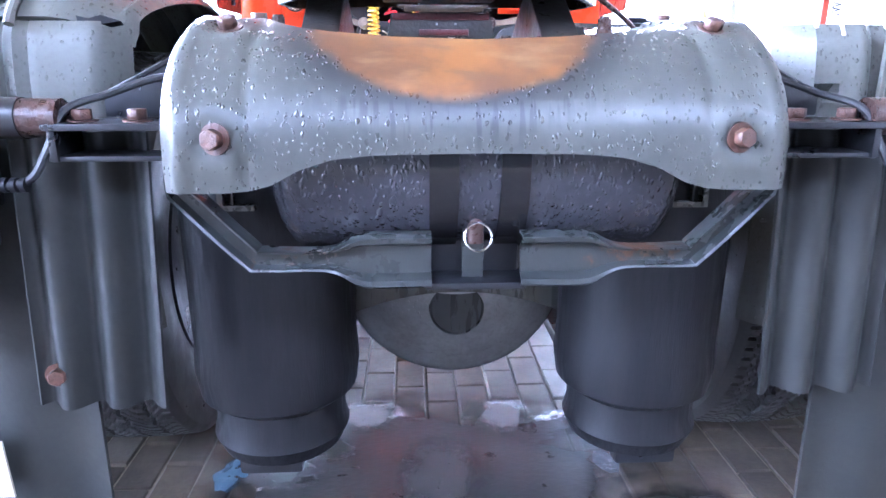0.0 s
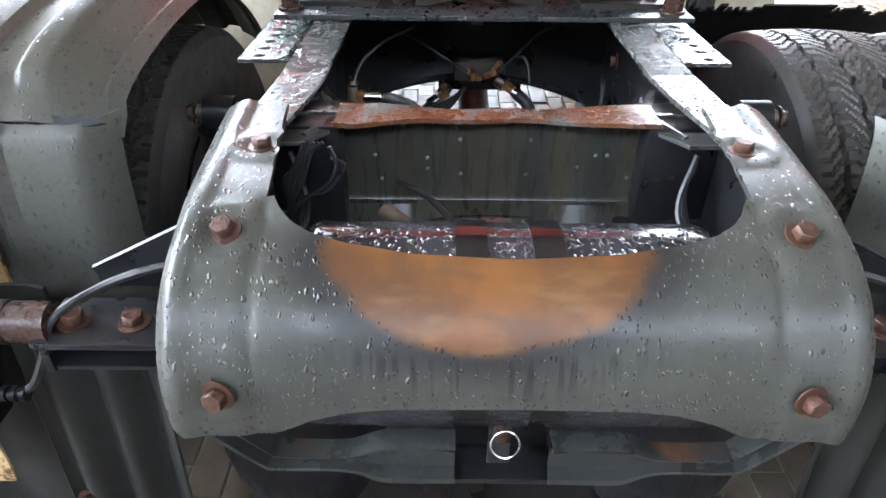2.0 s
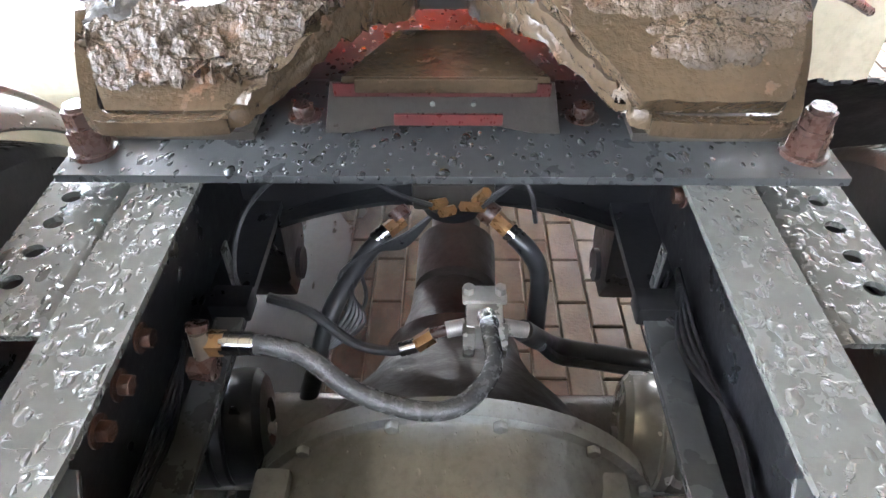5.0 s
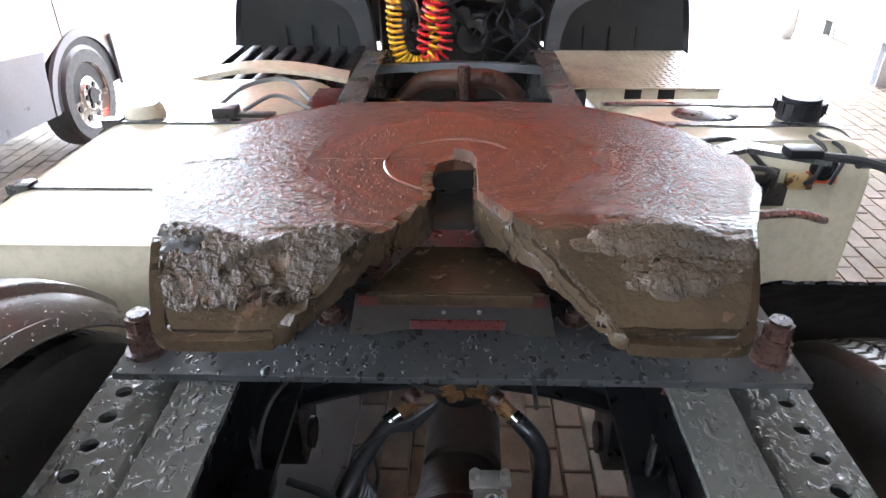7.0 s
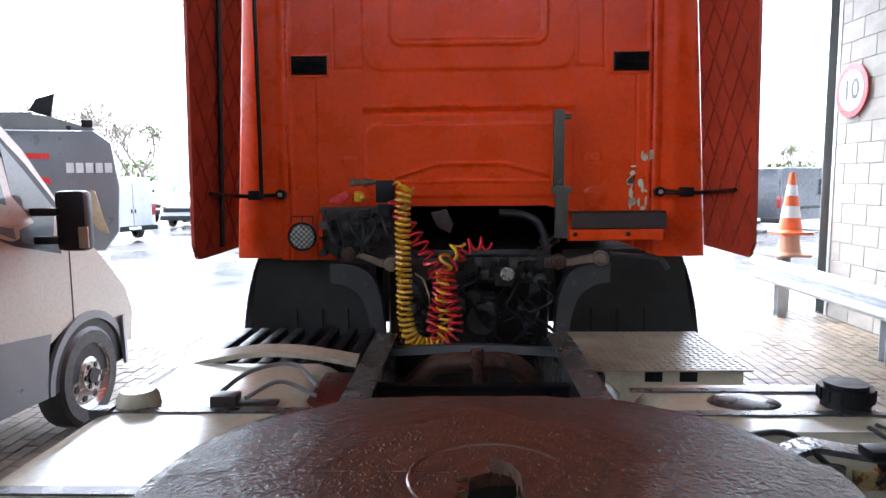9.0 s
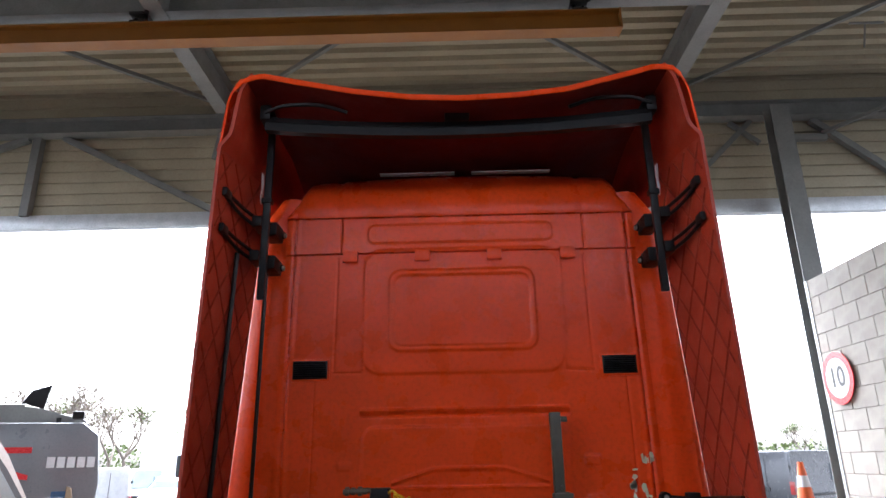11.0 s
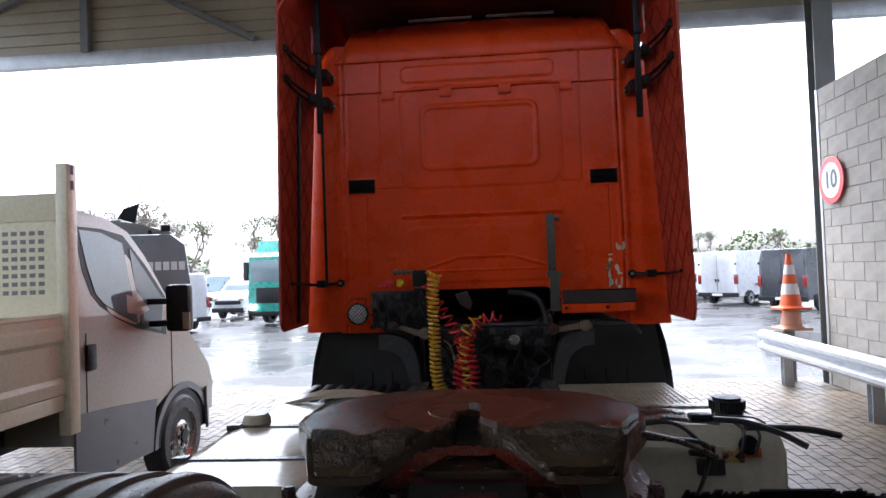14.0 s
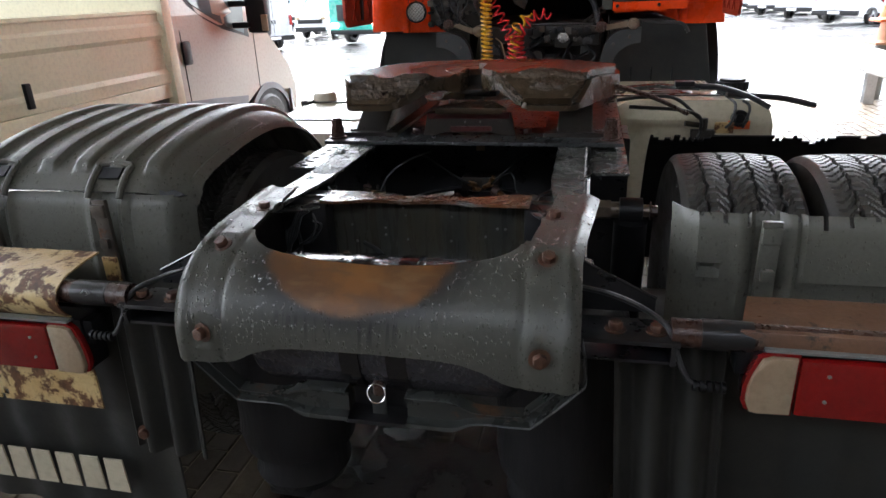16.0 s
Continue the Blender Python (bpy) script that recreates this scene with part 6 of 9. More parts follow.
tank = part("fuel_tank", rounded_tank(0.47, 1.17, 2.10, 2.47, 0.42, 1.045, 0.11), M_CREAM, truck, "cream painted fuel tank, wet")
bm = B()
rows = []
for x in np.linspace(0.56, 1.08, 24):
    rows.append([Vector((x, 2.098 - 0.010 * (math.exp(-(((x - 0.82) / 0.2) ** 6 + ((z - 0.72) / 0.2) ** 6)) > 0.37), z)) for z in np.linspace(0.5, 0.96, 24)])
shell(bm, rows, 0.004)
part("tank_end_pressing", bm, M_CREAM, tank)
bm = B()
cyl(bm, (1.02, 2.29, 1.04), (1.02, 2.29, 1.062), 0.062, n=28)
cyl(bm, (1.02, 2.29, 1.062), (1.02, 2.29, 1.10), 0.068, n=28)
cyl(bm, (1.02, 2.29, 1.10), (1.02, 2.29, 1.112), 0.055, n=28)
for k in range(14):
    a = 2 * math.pi * k / 14
    box(bm, 1.02 + 0.066 * math.cos(a) - 0.005, 1.02 + 0.066 * math.cos(a) + 0.005, 2.29 + 0.066 * math.sin(a) - 0.005, 2.29 + 0.066 * math.sin(a) + 0.005, 1.066, 1.098)
part("filler_cap", bm, M_BLACK, tank, "black ribbed filler cap")
bm = B()
lathe(bm, [(0, 0.012), (0.05, 0.011), (0.085, 0.006), (0.092, 0.0)], Matrix.Translation((0.755, 2.315, 1.045)) @ Matrix.Diagonal((1.1, 0.75, 1, 1)), 30)
part("sender_cover", bm, M_HANGER, tank, "flat grey sender cover")
for y in (2.22, 2.41):
    bm = B()
    for a, b in (((0.46, 1.05), (1.06, 1.05)),):
        box(bm, 0.46, 1.06, y - 0.016, y + 0.016, 1.046, 1.051)
    rows = [[Vector((1.06 + 0.116 * math.sin(a), yy, 0.935 + 0.116 * math.cos(a))) for yy in (y - 0.016, y + 0.016)] for a in np.linspace(0, math.pi / 2, 9)]
    rows.append([Vector((1.176, yy, 0.5)) for yy in (y - 0.016, y + 0.016)])
    shell(bm, rows, 0.005)
    part("tank_strap", bm, M_HANGER, tank, "steel tank strap")
bm = B()
lathe(bm, [(0, 0.016), (0.018, 0.016), (0.024, 0.010), (0.036, 0.012), (0.038, 0.0)], pose(1.03, 2.097, 0.965, 90, 0, 0), 24)
part("side_marker_lamp", bm, M_BLACK, tank, "round black marker lamp")
bm = B()
box(bm, 0.985, 1.075, 2.093, 2.0965, 0.918, 0.955)
part("red_sticker", bm, M_CONE, tank, "small red and white sticker")
bm = B()
box(bm, 0.93, 1.01, 2.085, 2.096, 0.90, 0.95, 0.004)
part("holder_plate", bm, M_CREAMRUST, tank)
bm = B()
box(bm, 0.83, 0.93, 2.06, 2.096, 0.86, 0.92, 0.006)
cyl(bm, (0.88, 2.07, 0.92), (0.88, 2.07, 0.97), 0.018)
cyl(bm, (0.86, 2.07, 0.94), (0.80, 2.06, 0.95), 0.012)
part("level_valve", bm, M_BLACKDIRTY, tank)
bm = B()
tube(bm, [(0.50, 1.95, 1.07), (0.62, 2.0, 1.075), (0.75, 2.05, 1.06), (0.86, 2.07, 0.97)], 0.008, 8)
tube(bm, [(0.98, 2.12, 1.05), (1.0, 2.06, 1.03), (0.99, 2.05, 0.96), (0.97, 2.06, 0.93)], 0.006, 8)
tube(bm, [(1.01, 2.14, 1.05), (1.06, 2.07, 1.02), (1.04, 2.06, 0.93)], 0.006, 8)
tube(bm, [(0.90, 1.75, 1.12), (1.10, 1.80, 1.10), (1.25, 1.86, 1.06)], 0.012, 8)
tube(bm, [(0.55, 1.9, 1.05), (0.80, 1.95, 1.02), (0.87, 2.06, 0.93), (0.80, 2.0, 0.80), (0.65, 1.8, 0.7)], 0.008, 8)
part("tank_hose", bm, M_HOSE, tank)

ltank = part("air_tank_box", rounded_tank(-1.20, -0.44, 1.56, 2.86, 0.40, 1.0, 0.14), M_CREAM, truck, "cream painted tank on the near side, wet")
for y in (1.86, 2.36):
    bm = B()
    box(bm, -1.07, -0.44, y - 0.018, y + 0.018, 1.0, 1.006)
    rows = [[Vector((-1.06 - 0.146 * math.sin(a), yy, 0.86 + 0.146 * math.cos(a))) for yy in (y + 0.018, y - 0.018)] for a in np.linspace(0, math.pi / 2, 9)]
    shell(bm, rows, 0.005)
    box(bm, -1.14, -1.08, y - 0.024, y + 0.024, 0.985, 1.012, 0.004)
    part("tank_strap", bm, M_HANGER, ltank, "steel tank strap")
bm = B()
lathe(bm, [(0, 0.05), (0.05, 0.048), (0.062, 0.03), (0.066, 0.0)], Matrix.Translation((-1.03, 2.42, 0.998)), 22)
part("tank_cap", bm, M_CREAMDIRTY, ltank)
bm = B()
box(bm, -0.80, -0.72, 2.39, 2.45, 1.0, 1.035, 0.006)
box(bm, -0.72, -0.60, 2.40, 2.44, 1.0, 1.012, 0.003)
part("strap_lock", bm, M_BLACKDIRTY, ltank)
bm = B()
tube(bm, [(-0.80, 2.42, 1.02), (-0.74, 2.60, 1.05), (-0.62, 2.68, 1.05), (-0.52, 2.60, 1.0)], 0.008, 8)
tube(bm, [(-0.70, 2.42, 1.02), (-0.62, 2.52, 1.04), (-0.5, 2.5, 1.0)], 0.007, 8)
part("tank_pipe", bm, M_STEELGREY, ltank)
bm = B()
box(bm, -0.75, -0.42, 2.46, 2.80, 0.90, 0.99, 0.02)
part("filter_housing", bm, M_REDSTEEL, truck, "dark red-brown housing on the frame")
# cream bracket and ribbed battery cover beyond the tank
bm = B()
rows = []
for k in range(16):
    f = k / 15
    x = -1.12 + 0.68 * f
    rows.append([Vector((x, 2.86 + 0.06 * f, 0.985 + 0.05 * math.sin(math.pi * f))), Vector((x, 2.93 + 0.06 * f, 1.0 + 0.05 * math.sin(math.pi * f)))])
shell(bm, rows, 0.02)
part("cream_bracket", bm, M_CREAM, truck, "curved cream bracket")
bm = B()
box(bm, -1.15, -0.42, 2.98, 3.62, 0.55, 0.93, 0.03)
cover = part("battery_cover", bm, M_BLACK, truck, "black ribbed battery cover")
for k in range(8):
    bm = B()
    box(bm, -1.10 + 0.085 * k, -1.055 + 0.085 * k, 3.0, 3.60, 0.93, 0.965, 0.008)
    part("rib", bm, M_BLACK, cover)
# tread-plate step box, right
bm = B()
box(bm, 0.60, 1.10, 3.10, 3.70, 0.70, 0.905, 0.012)
prism(bm, [(0.44, 0.905), (0.605, 0.905), (0.605, 0.80), (0.57, 0.84), (0.52, 0.87), (0.44, 0.885)], at_y(3.102), 0.02, 0.002)
step = part("step_box", bm, M_CREAM, truck, "cream step box with a worn tread plate")
bm = B()
rows = []
for x in np.linspace(0.44, 1.12, 30):
    rows.append([Vector((x, y, 0.913 + 0.012 * (x < 0.7) * math.exp(-((y - 3.55) / 0.1) ** 2))) for y in np.linspace(3.06, 3.72, 20)])
shell(bm, rows, 0.006)
for i in range(22):
    for j in range(20):
        x, y = 0.46 + 0.0305 * i, 3.08 + 0.0325 * j
        a = 0.6 if (i + j) % 2 else -0.6
        prism(bm, [(-0.011, 0), (0, 0.004), (0.011, 0), (0, -0.004)], Matrix.Translation((x, y, 0.913)) @ Matrix.Rotation(a, 4, "Z"), 0.003)
part("tread_plate", bm, M_CREAMDIRTY, step, "cream diamond tread plate")
for x in (0.735, 0.875):
    bm = B()
    box(bm, x - 0.035, x + 0.035, 3.094, 3.0995, 0.855, 0.902, 0.001)
    part("grip_hole", bm, M_BLACK, step)
bm = B()
box(bm, 0.46, 0.53, 3.04, 3.10, 0.83, 0.90, 0.008)
part("step_bracket", bm, M_BLACK, step)


# ---- the cab ----
CAB_Y = 3.98


def ridge(d, w):
    return math.exp(-(d / w) ** 2)


def rrect(x, z, x0, x1, z0, z1, r):
    """Signed distance to a rounded rectangle."""
    qx, qz = abs(x - (x0 + x1) / 2) - (x1 - x0) / 2 + r, abs(z - (z0 + z1) / 2) - (z1 - z0) / 2 + r
    return math.hypot(max(qx, 0), max(qz, 0)) + min(max(qx, qz), 0) - r


def step01(v, w):
    return 1 / (1 + math.exp(max(-30, min(30, v / w))))


def cab_relief(x, z):
    h = 0.011 * step01(rrect(x, z, -0.405, 0.41, 2.395, 2.85, 0.07), 0.0022)
    h -= 0.008 * step01(rrect(x, z, -0.375, 0.38, 2.425, 2.82, 0.05), 0.0022)
    h += 0.008 * step01(rrect(x, z, -0.545, 0.55, 2.275, 2.97, 0.10), 0.0028)
    if z > 2.955:
        h += 0.016 + 0.005 * step01(rrect(x, z, -0.53, 0.53, 3.01, 3.12, 0.04), 0.0022)
        for gx in (-0.685, 0.71, 0.955):
            h -= 0.007 * ridge(x - gx, 0.006)
    if abs(x) < 0.55:
        h += 0.012 * ridge(z - 2.085, 0.008) - 0.010 * ridge(z - 2.062, 0.007)
    h += 0.008 * step01(rrect(x, z, -0.535, 0.545, 1.62, 2.005, 0.07), 0.0025)
    az = 1.79 - 0.06 * max(0.0, (abs(x - 0.02) - 0.18) / 0.2)
    if abs(x - 0.02) < 0.40:
        h += 0.012 * ridge(z - az, 0.008) - 0.006 * step01(z - az, 0.003) * step01(1.70 - z, 0.003)
        h += 0.007 * ridge(z - 1.70, 0.006)
    for gx in (-0.70, 0.70):
        h -= 0.006 * ridge(x - gx, 0.005) * (1 if 2.3 < z < 2.93 else 0)
    for gx in (-0.80, 0.87):
        h -= 0.005 * ridge(x - gx, 0.005) * (1 if z < 2.3 else 0)
    for gx in (-0.955, 0.955):
        h -= 0.010 * ridge(x - gx, 0.007) - 0.006 * ridge(x - gx * 0.978, 0.010)
    for gx in (-0.54, 0.56):
        h += 0.005 * ridge(x - gx, 0.008) * (1 if 2.30 < z < 2.93 else 0)
    h -= 0.005 * ridge(z - 2.285, 0.005) * (1 if 0.55 < abs(x) < 0.70 else 0)
    h += 0.008 * step01(rrect(x, z, -0.66, -0.59, 1.79, 1.83, 0.008), 0.002) + 0.008 * step01(rrect(x, z, 0.61, 0.69, 1.80, 1.85, 0.008), 0.002)
    h += 0.012 * step01(rrect(x, z, 0.61, 0.70, 1.555, 1.65, 0.02), 0.006)
    return h


def gap_x(z):
    """Half width at the open slit between the cab corner and the side deflector."""
    return 1.262 - 0.056 * (z - 1.31)


def cab():
    bm = B()
    xs = np.linspace(-1.0, 1.0, 351)
    z0, z1 = 1.29, 3.172
    zs = list(np.linspace(z0, z1, 341))
    rows = []
    for x in xs:
        row = []
        for z in zs:
            ex = max(0.0, abs(x) - 0.965)
            row.append(Vector((x * (0.985 + 0.015 * min(1, max(0, (3.2 - z) / 1.2))), CAB_Y - cab_relief(x, z) + 6 * ex * ex, z)))
        rows.append(row)

    def cut(i, j):
        x, z = -1 + 2 * (i + 0.5) / 350, z0 + (z1 - z0) * (j + 0.5) / 340
        top = 1.575 - 0.09 * max(0.0, (x - 0.36) / 0.16) ** 3
        foot = 1.385 - 0.085 * max(0.0, min(1.0, (x - 0.78) / 0.22))
        return (z < top and -0.60 < x < 0.52) or (z < foot and 0.5 < x < 0.995)
    shell(bm, rows, 0.012, skip=cut)
    cab_ob = part("cab_rear_wall", bm, M_ORANGE, truck, "orange-red ribbed cab rear wall", 0.9)
    bm = B()
    rows = []
    for x in np.linspace(-0.99, 0.99, 100):
        ax = abs(x)
        rise = 1.0 + 0.12 * (1 - (x / 0.86) ** 2) if ax < 0.86 else max(0.03, 1 - ((ax - 0.86) / 0.13) ** 1.5)
        seam = 0.007 if min(abs(ax - 0.70), abs(ax - 0.93)) < 0.011 else 0
        rows.append([Vector((x, CAB_Y - 0.012 + y + seam, 3.166 + 1.42 * z * rise - seam * (z > 0.1))) for y, z in ((0.02, 0.0), (-0.018, 0.0), (-0.022, 0.012), (-0.016, 0.06), (0.0, 0.11), (0.035, 0.155), (0.09, 0.182), (0.2, 0.195), (1.4, 0.20))])
    shell(bm, rows, 0.012)
    part("cab_roof", bm, M_ORANGE, truck, "orange-red cab roof edge")
    # rounded corners that run on into the cab sides
    for s in (-1, 1):
        bm = B()
        rows = []
        for z in np.linspace(1.30, 3.30, 40):
            g = gap_x(z)
            tuck = 0.10 * max(0.0, (z - 3.14) / 0.16)
            rows.append([Vector((s * (x - tuck), yy, z)) for x, yy in ((0.982, CAB_Y + 0.006), (1.02, CAB_Y + 0.012), (1.05, CAB_Y - 0.004), (1.085, CAB_Y - 0.004), (g - 0.06, CAB_Y + 0.006), (g - 0.03, CAB_Y + 0.014), (g - 0.014, CAB_Y + 0.035), (g - 0.006, CAB_Y + 0.09), (g + 0.03, CAB_Y + 0.3), (g + 0.04, CAB_Y + 0.8), (g + 0.04, CAB_Y + 1.65))])
        shell(bm, rows if s < 0 else rows[::-1], 0.012)
        part("cab_side", bm, M_ORANGE, truck, "orange-red corner and side panel of the cab", 0.9)
    bm = B()
    box(bm, -1.2, 1.2, 5.55, 5.6, 0.6, 3.4)
    box(bm, -0.97, 0.97, 4.1, 5.5, 1.62, 1.66)
    part("cab_floor", bm, M_BLACK, truck)
    for x in (-0.62, -0.215, 0.19, 0.60):
        bm = B()
        box(bm, x - 0.042, x + 0.042, CAB_Y - 0.032, CAB_Y - 0.014, 2.900, 2.965, 0.004)
        part("tab", bm, M_ORANGE, cab_ob)
    for x0, x1 in ((-0.914, -0.728), (0.742, 0.922)):
        bm = B()
        box(bm, x0 - 0.012, x1 + 0.012, CAB_Y - 0.010, CAB_Y - 0.003, 2.243, 2.364, 0.003)
        v = part("vent", bm, M_ORANGE, cab_ob, "black slatted vent")
        bm = B()
        box(bm, x0, x1, CAB_Y - 0.014, CAB_Y - 0.0105, 2.257, 2.352, 0.001)
        part("vent_frame", bm, M_BLACK, v)
        for k in range(8):
            bm = B()
            z = 2.263 + 0.0115 * k
            prism(bm, [(CAB_Y - 0.015, z), (CAB_Y - 0.024, z + 0.001), (CAB_Y - 0.015, z + 0.007)], at_x(x0 + 0.008), x1 - x0 - 0.016)
            part("slat", bm, M_BLACK, v)
    # scratches down to cream primer
    bm = B()
    sr = random.Random(4)
    for k in range(26):
        cx, cz = (0.92 + sr.uniform(-0.03, 0.03), 1.84 + sr.uniform(-0.03, 0.015)) if k < 8 else (0.845 + sr.uniform(-0.012, 0.012), sr.uniform(1.56, 1.78)) if k < 19 else (0.90 + sr.uniform(-0.02, 0.03), sr.uniform(1.55, 1.70))
        w, hh = sr.uniform(0.006, 0.02), sr.uniform(0.008, 0.035)
        pts = [(cx + w * math.cos(a) * sr.uniform(0.5, 1.1), cz + hh * math.sin(a) * sr.uniform(0.5, 1.1)) for a in np.linspace(0, 2 * math.pi, 8)[:-1]]
        prism(bm, pts, at_y(CAB_Y - 0.0052), 0.0012)
    tagged(part("scratched_patch", bm, M_BEDCREAM, cab_ob, "cream scratches in the red paint"), kind="stuff")
    # side deflectors with a quilted inside
    def inner_x(y, z):
        f = (y - 3.345) / 0.58
        rear = 1.205 - 0.024 * (z - 1.4) / 1.6
        return rear + (gap_x(z) - 0.046 - rear) * f ** 1.6

    for s in (-1, 1):
        bm = B()
        rows = []
        for y in np.linspace(3.345, 3.925, 44):
            f = (y - 3.345) / 0.58
            row = []
            for z in np.linspace(1.36, 3.345, 150):
                low = 1.365 + 0.06 * max(0, 1 - f / 0.10) ** 2
                row.append(Vector((s * inner_x(y, z), y, max(z, low))))
            rows.append(row)
        shell(bm, rows if s > 0 else rows[::-1], -0.016)
        d = part("side_deflector", bm, M_ORANGESHADE, truck, "red side air deflector with a quilted inside", 1.2)
        seam = B()
        for k in range(60):
            for sg in (1, -1):
                c = -0.6 + 0.17 * k if sg < 0 else 3.2 + 0.17 * k
                line = []
                for z in np.linspace(1.40, 3.32, 97):
                    y = c - 0.72 * z if sg > 0 else c + 0.72 * z
                    if 3.365 < y < 3.91:
                        line.append((s * (inner_x(y, z) - 0.001), y, z))
                if len(line) > 3:
                    tube(seam, line[::6] + [line[-1]], 0.0055, 5, 1, False)
        tagged(part("quilt_seams", seam, M_ORANGESEAM, d), kind="stuff")
        bm = B()
        tube(bm, [(s * (inner_x(3.62, z) - 0.022), 3.62, z) for z in (1.40, 1.9, 2.4, 2.86)], 0.013, 6, 1, False)
        tube(bm, [(s * 1.06, 3.86, 1.62), (s * 1.06, 3.86, 2.84)], 0.011, 6, 1, False)
        if s < 0:
            part("edge_strip", bm, M_BLACK, d)
        else:
            bm.free()
        # lower hinge: a flat arm with a joint
        bm = B()
        tube(bm, [(s * 0.985, CAB_Y - 0.03, 1.64), (s * 1.10, 3.86, 1.635), (s * 1.17, 3.78, 1.64), (s * 1.185, 3.50, 1.655)], 0.011, 8, 4)
        box(bm, s * 1.06, s * 1.12, 3.82, 3.88, 1.615, 1.665, 0.006)
        cyl(bm, (s * 0.985, CAB_Y - 0.05, 1.64), (s * 0.985, CAB_Y - 0.01, 1.64), 0.026)
        h = part("hinge_arm", bm, M_BLACK, d)
        bm = B()
        cyl(bm, (s * 0.985, CAB_Y - 0.062, 1.64), (s * 0.985, CAB_Y - 0.05, 1.64), 0.011)
        part("hinge_bolt", bm, M_ALU, h)
        # two forked upper hinges on the post
        for z in (2.86, 3.05):
            bm = B()
            cyl(bm, (s * 0.985, CAB_Y - 0.075, z), (s * 1.01, CAB_Y - 0.07, z), 0.020, n=12)
            box(bm, s * 0.995, s * 1.075, 3.78, 3.93, z - 0.042, z + 0.038, 0.012)
            box(bm, s * 1.045, s * 1.10, 3.66, 3.80, z - 0.030, z + 0.030, 0.010)
            tube(bm, [(s * 1.075, 3.72, z + 0.02), (s * 1.13, 3.60, z + 0.05), (s * 1.165, 3.46, z + 0.075)], 0.010, 7, 3)
            tube(bm, [(s * 1.085, 3.70, z - 0.02), (s * 1.14, 3.58, z + 0.015), (s * 1.170, 3.44, z + 0.06)], 0.010, 7, 3)
            box(bm, s * 1.150, s * 1.176, 3.41, 3.49, z + 0.045, z + 0.09, 0.008)
            h = part("hinge_arm", bm, M_BLACK, d)
            bm = B()
            cyl(bm, (s * 0.975, CAB_Y - 0.074, z - 0.002), (s * 0.987, CAB_Y - 0.074, z - 0.002), 0.013)
            part("hinge_bolt", bm, M_ALU, h)
        bm = B()
        box(bm, s * 1.000, s * 1.038, 3.64, 3.67, 2.62, 3.63, 0.006)
        box(bm, s * 0.992, s * 1.046, 3.63, 3.68, 3.14, 3.17, 0.005)
        part("deflector_post", bm, M_BLACK, d)
        # the narrower shoulder that carries the roof deflector
        bm = B()
        rows = []
        for y in np.linspace(3.345, 5.2, 24):
            k = min(1, (y - 3.345) / 1.8)
            row = []
            for f in np.linspace(0, 1, 16):
                z = 3.30 + 0.43 * f
                x = 1.181 - 0.045 / (1 + math.exp(-(f - 0.13) * 34)) - 0.05 * f - 0.55 * max(0, f - 0.72) ** 2
                row.append(Vector((s * x, y, z - 0.35 * k * k * f)))
            rows.append(row)
        shell(bm, rows if s > 0 else rows[::-1], -0.018)
        part("roof_deflector_side", bm, M_ORANGESHADE, truck, "red roof deflector flank")
        # outer skin that bulges beyond the shoulder
        bm = B()
        rows = []
        for y in np.linspace(3.37, 5.2, 16):
            k = min(1, (y - 3.37) / 1.8)
            rows.append([Vector((s * (1.185 - 0.03 * f - 0.30 * max(0, f - 0.6) ** 2), y, 3.345 + 0.375 * f - 0.33 * k * k * f)) for f in np.linspace(0, 1, 12)])
        shell(bm, rows if s < 0 else rows[::-1], 0.012)
        part("roof_deflector_skin", bm, M_ORANGE, truck, "glossy red outer skin of the roof deflector")
        # pale ragged strip put where the sky shows through
        bm = B()
        tr = random.Random(31)
        prism(bm, [(3.80 + tr.uniform(-0.012, 0.012) + (0.018 if k < 5 else -0.018), 3.20 + 0.045 * (k if k < 5 else 9 - k)) for k in range(10)], at_x(s * 1.10), 0.003)
        part("ragged_strip", bm, M_WHITE, d, "pale ragged strip")
    bm = B()
    rows = []
    LIP = [(-1.125, 3.70), (-1.09, 3.752), (-1.0, 3.777), (-0.8, 3.73), (-0.53, 3.672), (-0.25, 3.632), (0.02, 3.618), (0.3, 3.628), (0.55, 3.655), (0.85, 3.73), (1.0, 3.772), (1.09, 3.765), (1.13, 3.715)]
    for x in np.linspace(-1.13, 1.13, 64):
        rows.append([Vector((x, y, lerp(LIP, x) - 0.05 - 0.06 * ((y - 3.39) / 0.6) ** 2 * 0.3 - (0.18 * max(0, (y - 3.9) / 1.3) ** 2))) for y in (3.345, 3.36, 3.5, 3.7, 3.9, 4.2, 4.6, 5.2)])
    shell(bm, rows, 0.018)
    lip = B()
    rows = [[Vector((x, 3.338 + d, lerp(LIP, x) - 0.050 + h)) for d, h in ((0.004, -0.022), (0.0, -0.018), (0.0, 0.004), (0.006, 0.008), (0.4, -0.02))] for x in np.linspace(-1.13, 1.13, 64)]
    shell(lip, rows[::-1], 0.003)
    part("deflector_lip", lip, M_ORANGE, truck, "orange-red rear lip of the roof deflector")
    part("roof_deflector", bm, M_REDSHADE, truck, "red roof air deflector with a curved rear lip")
    bm = B()
    rows = []
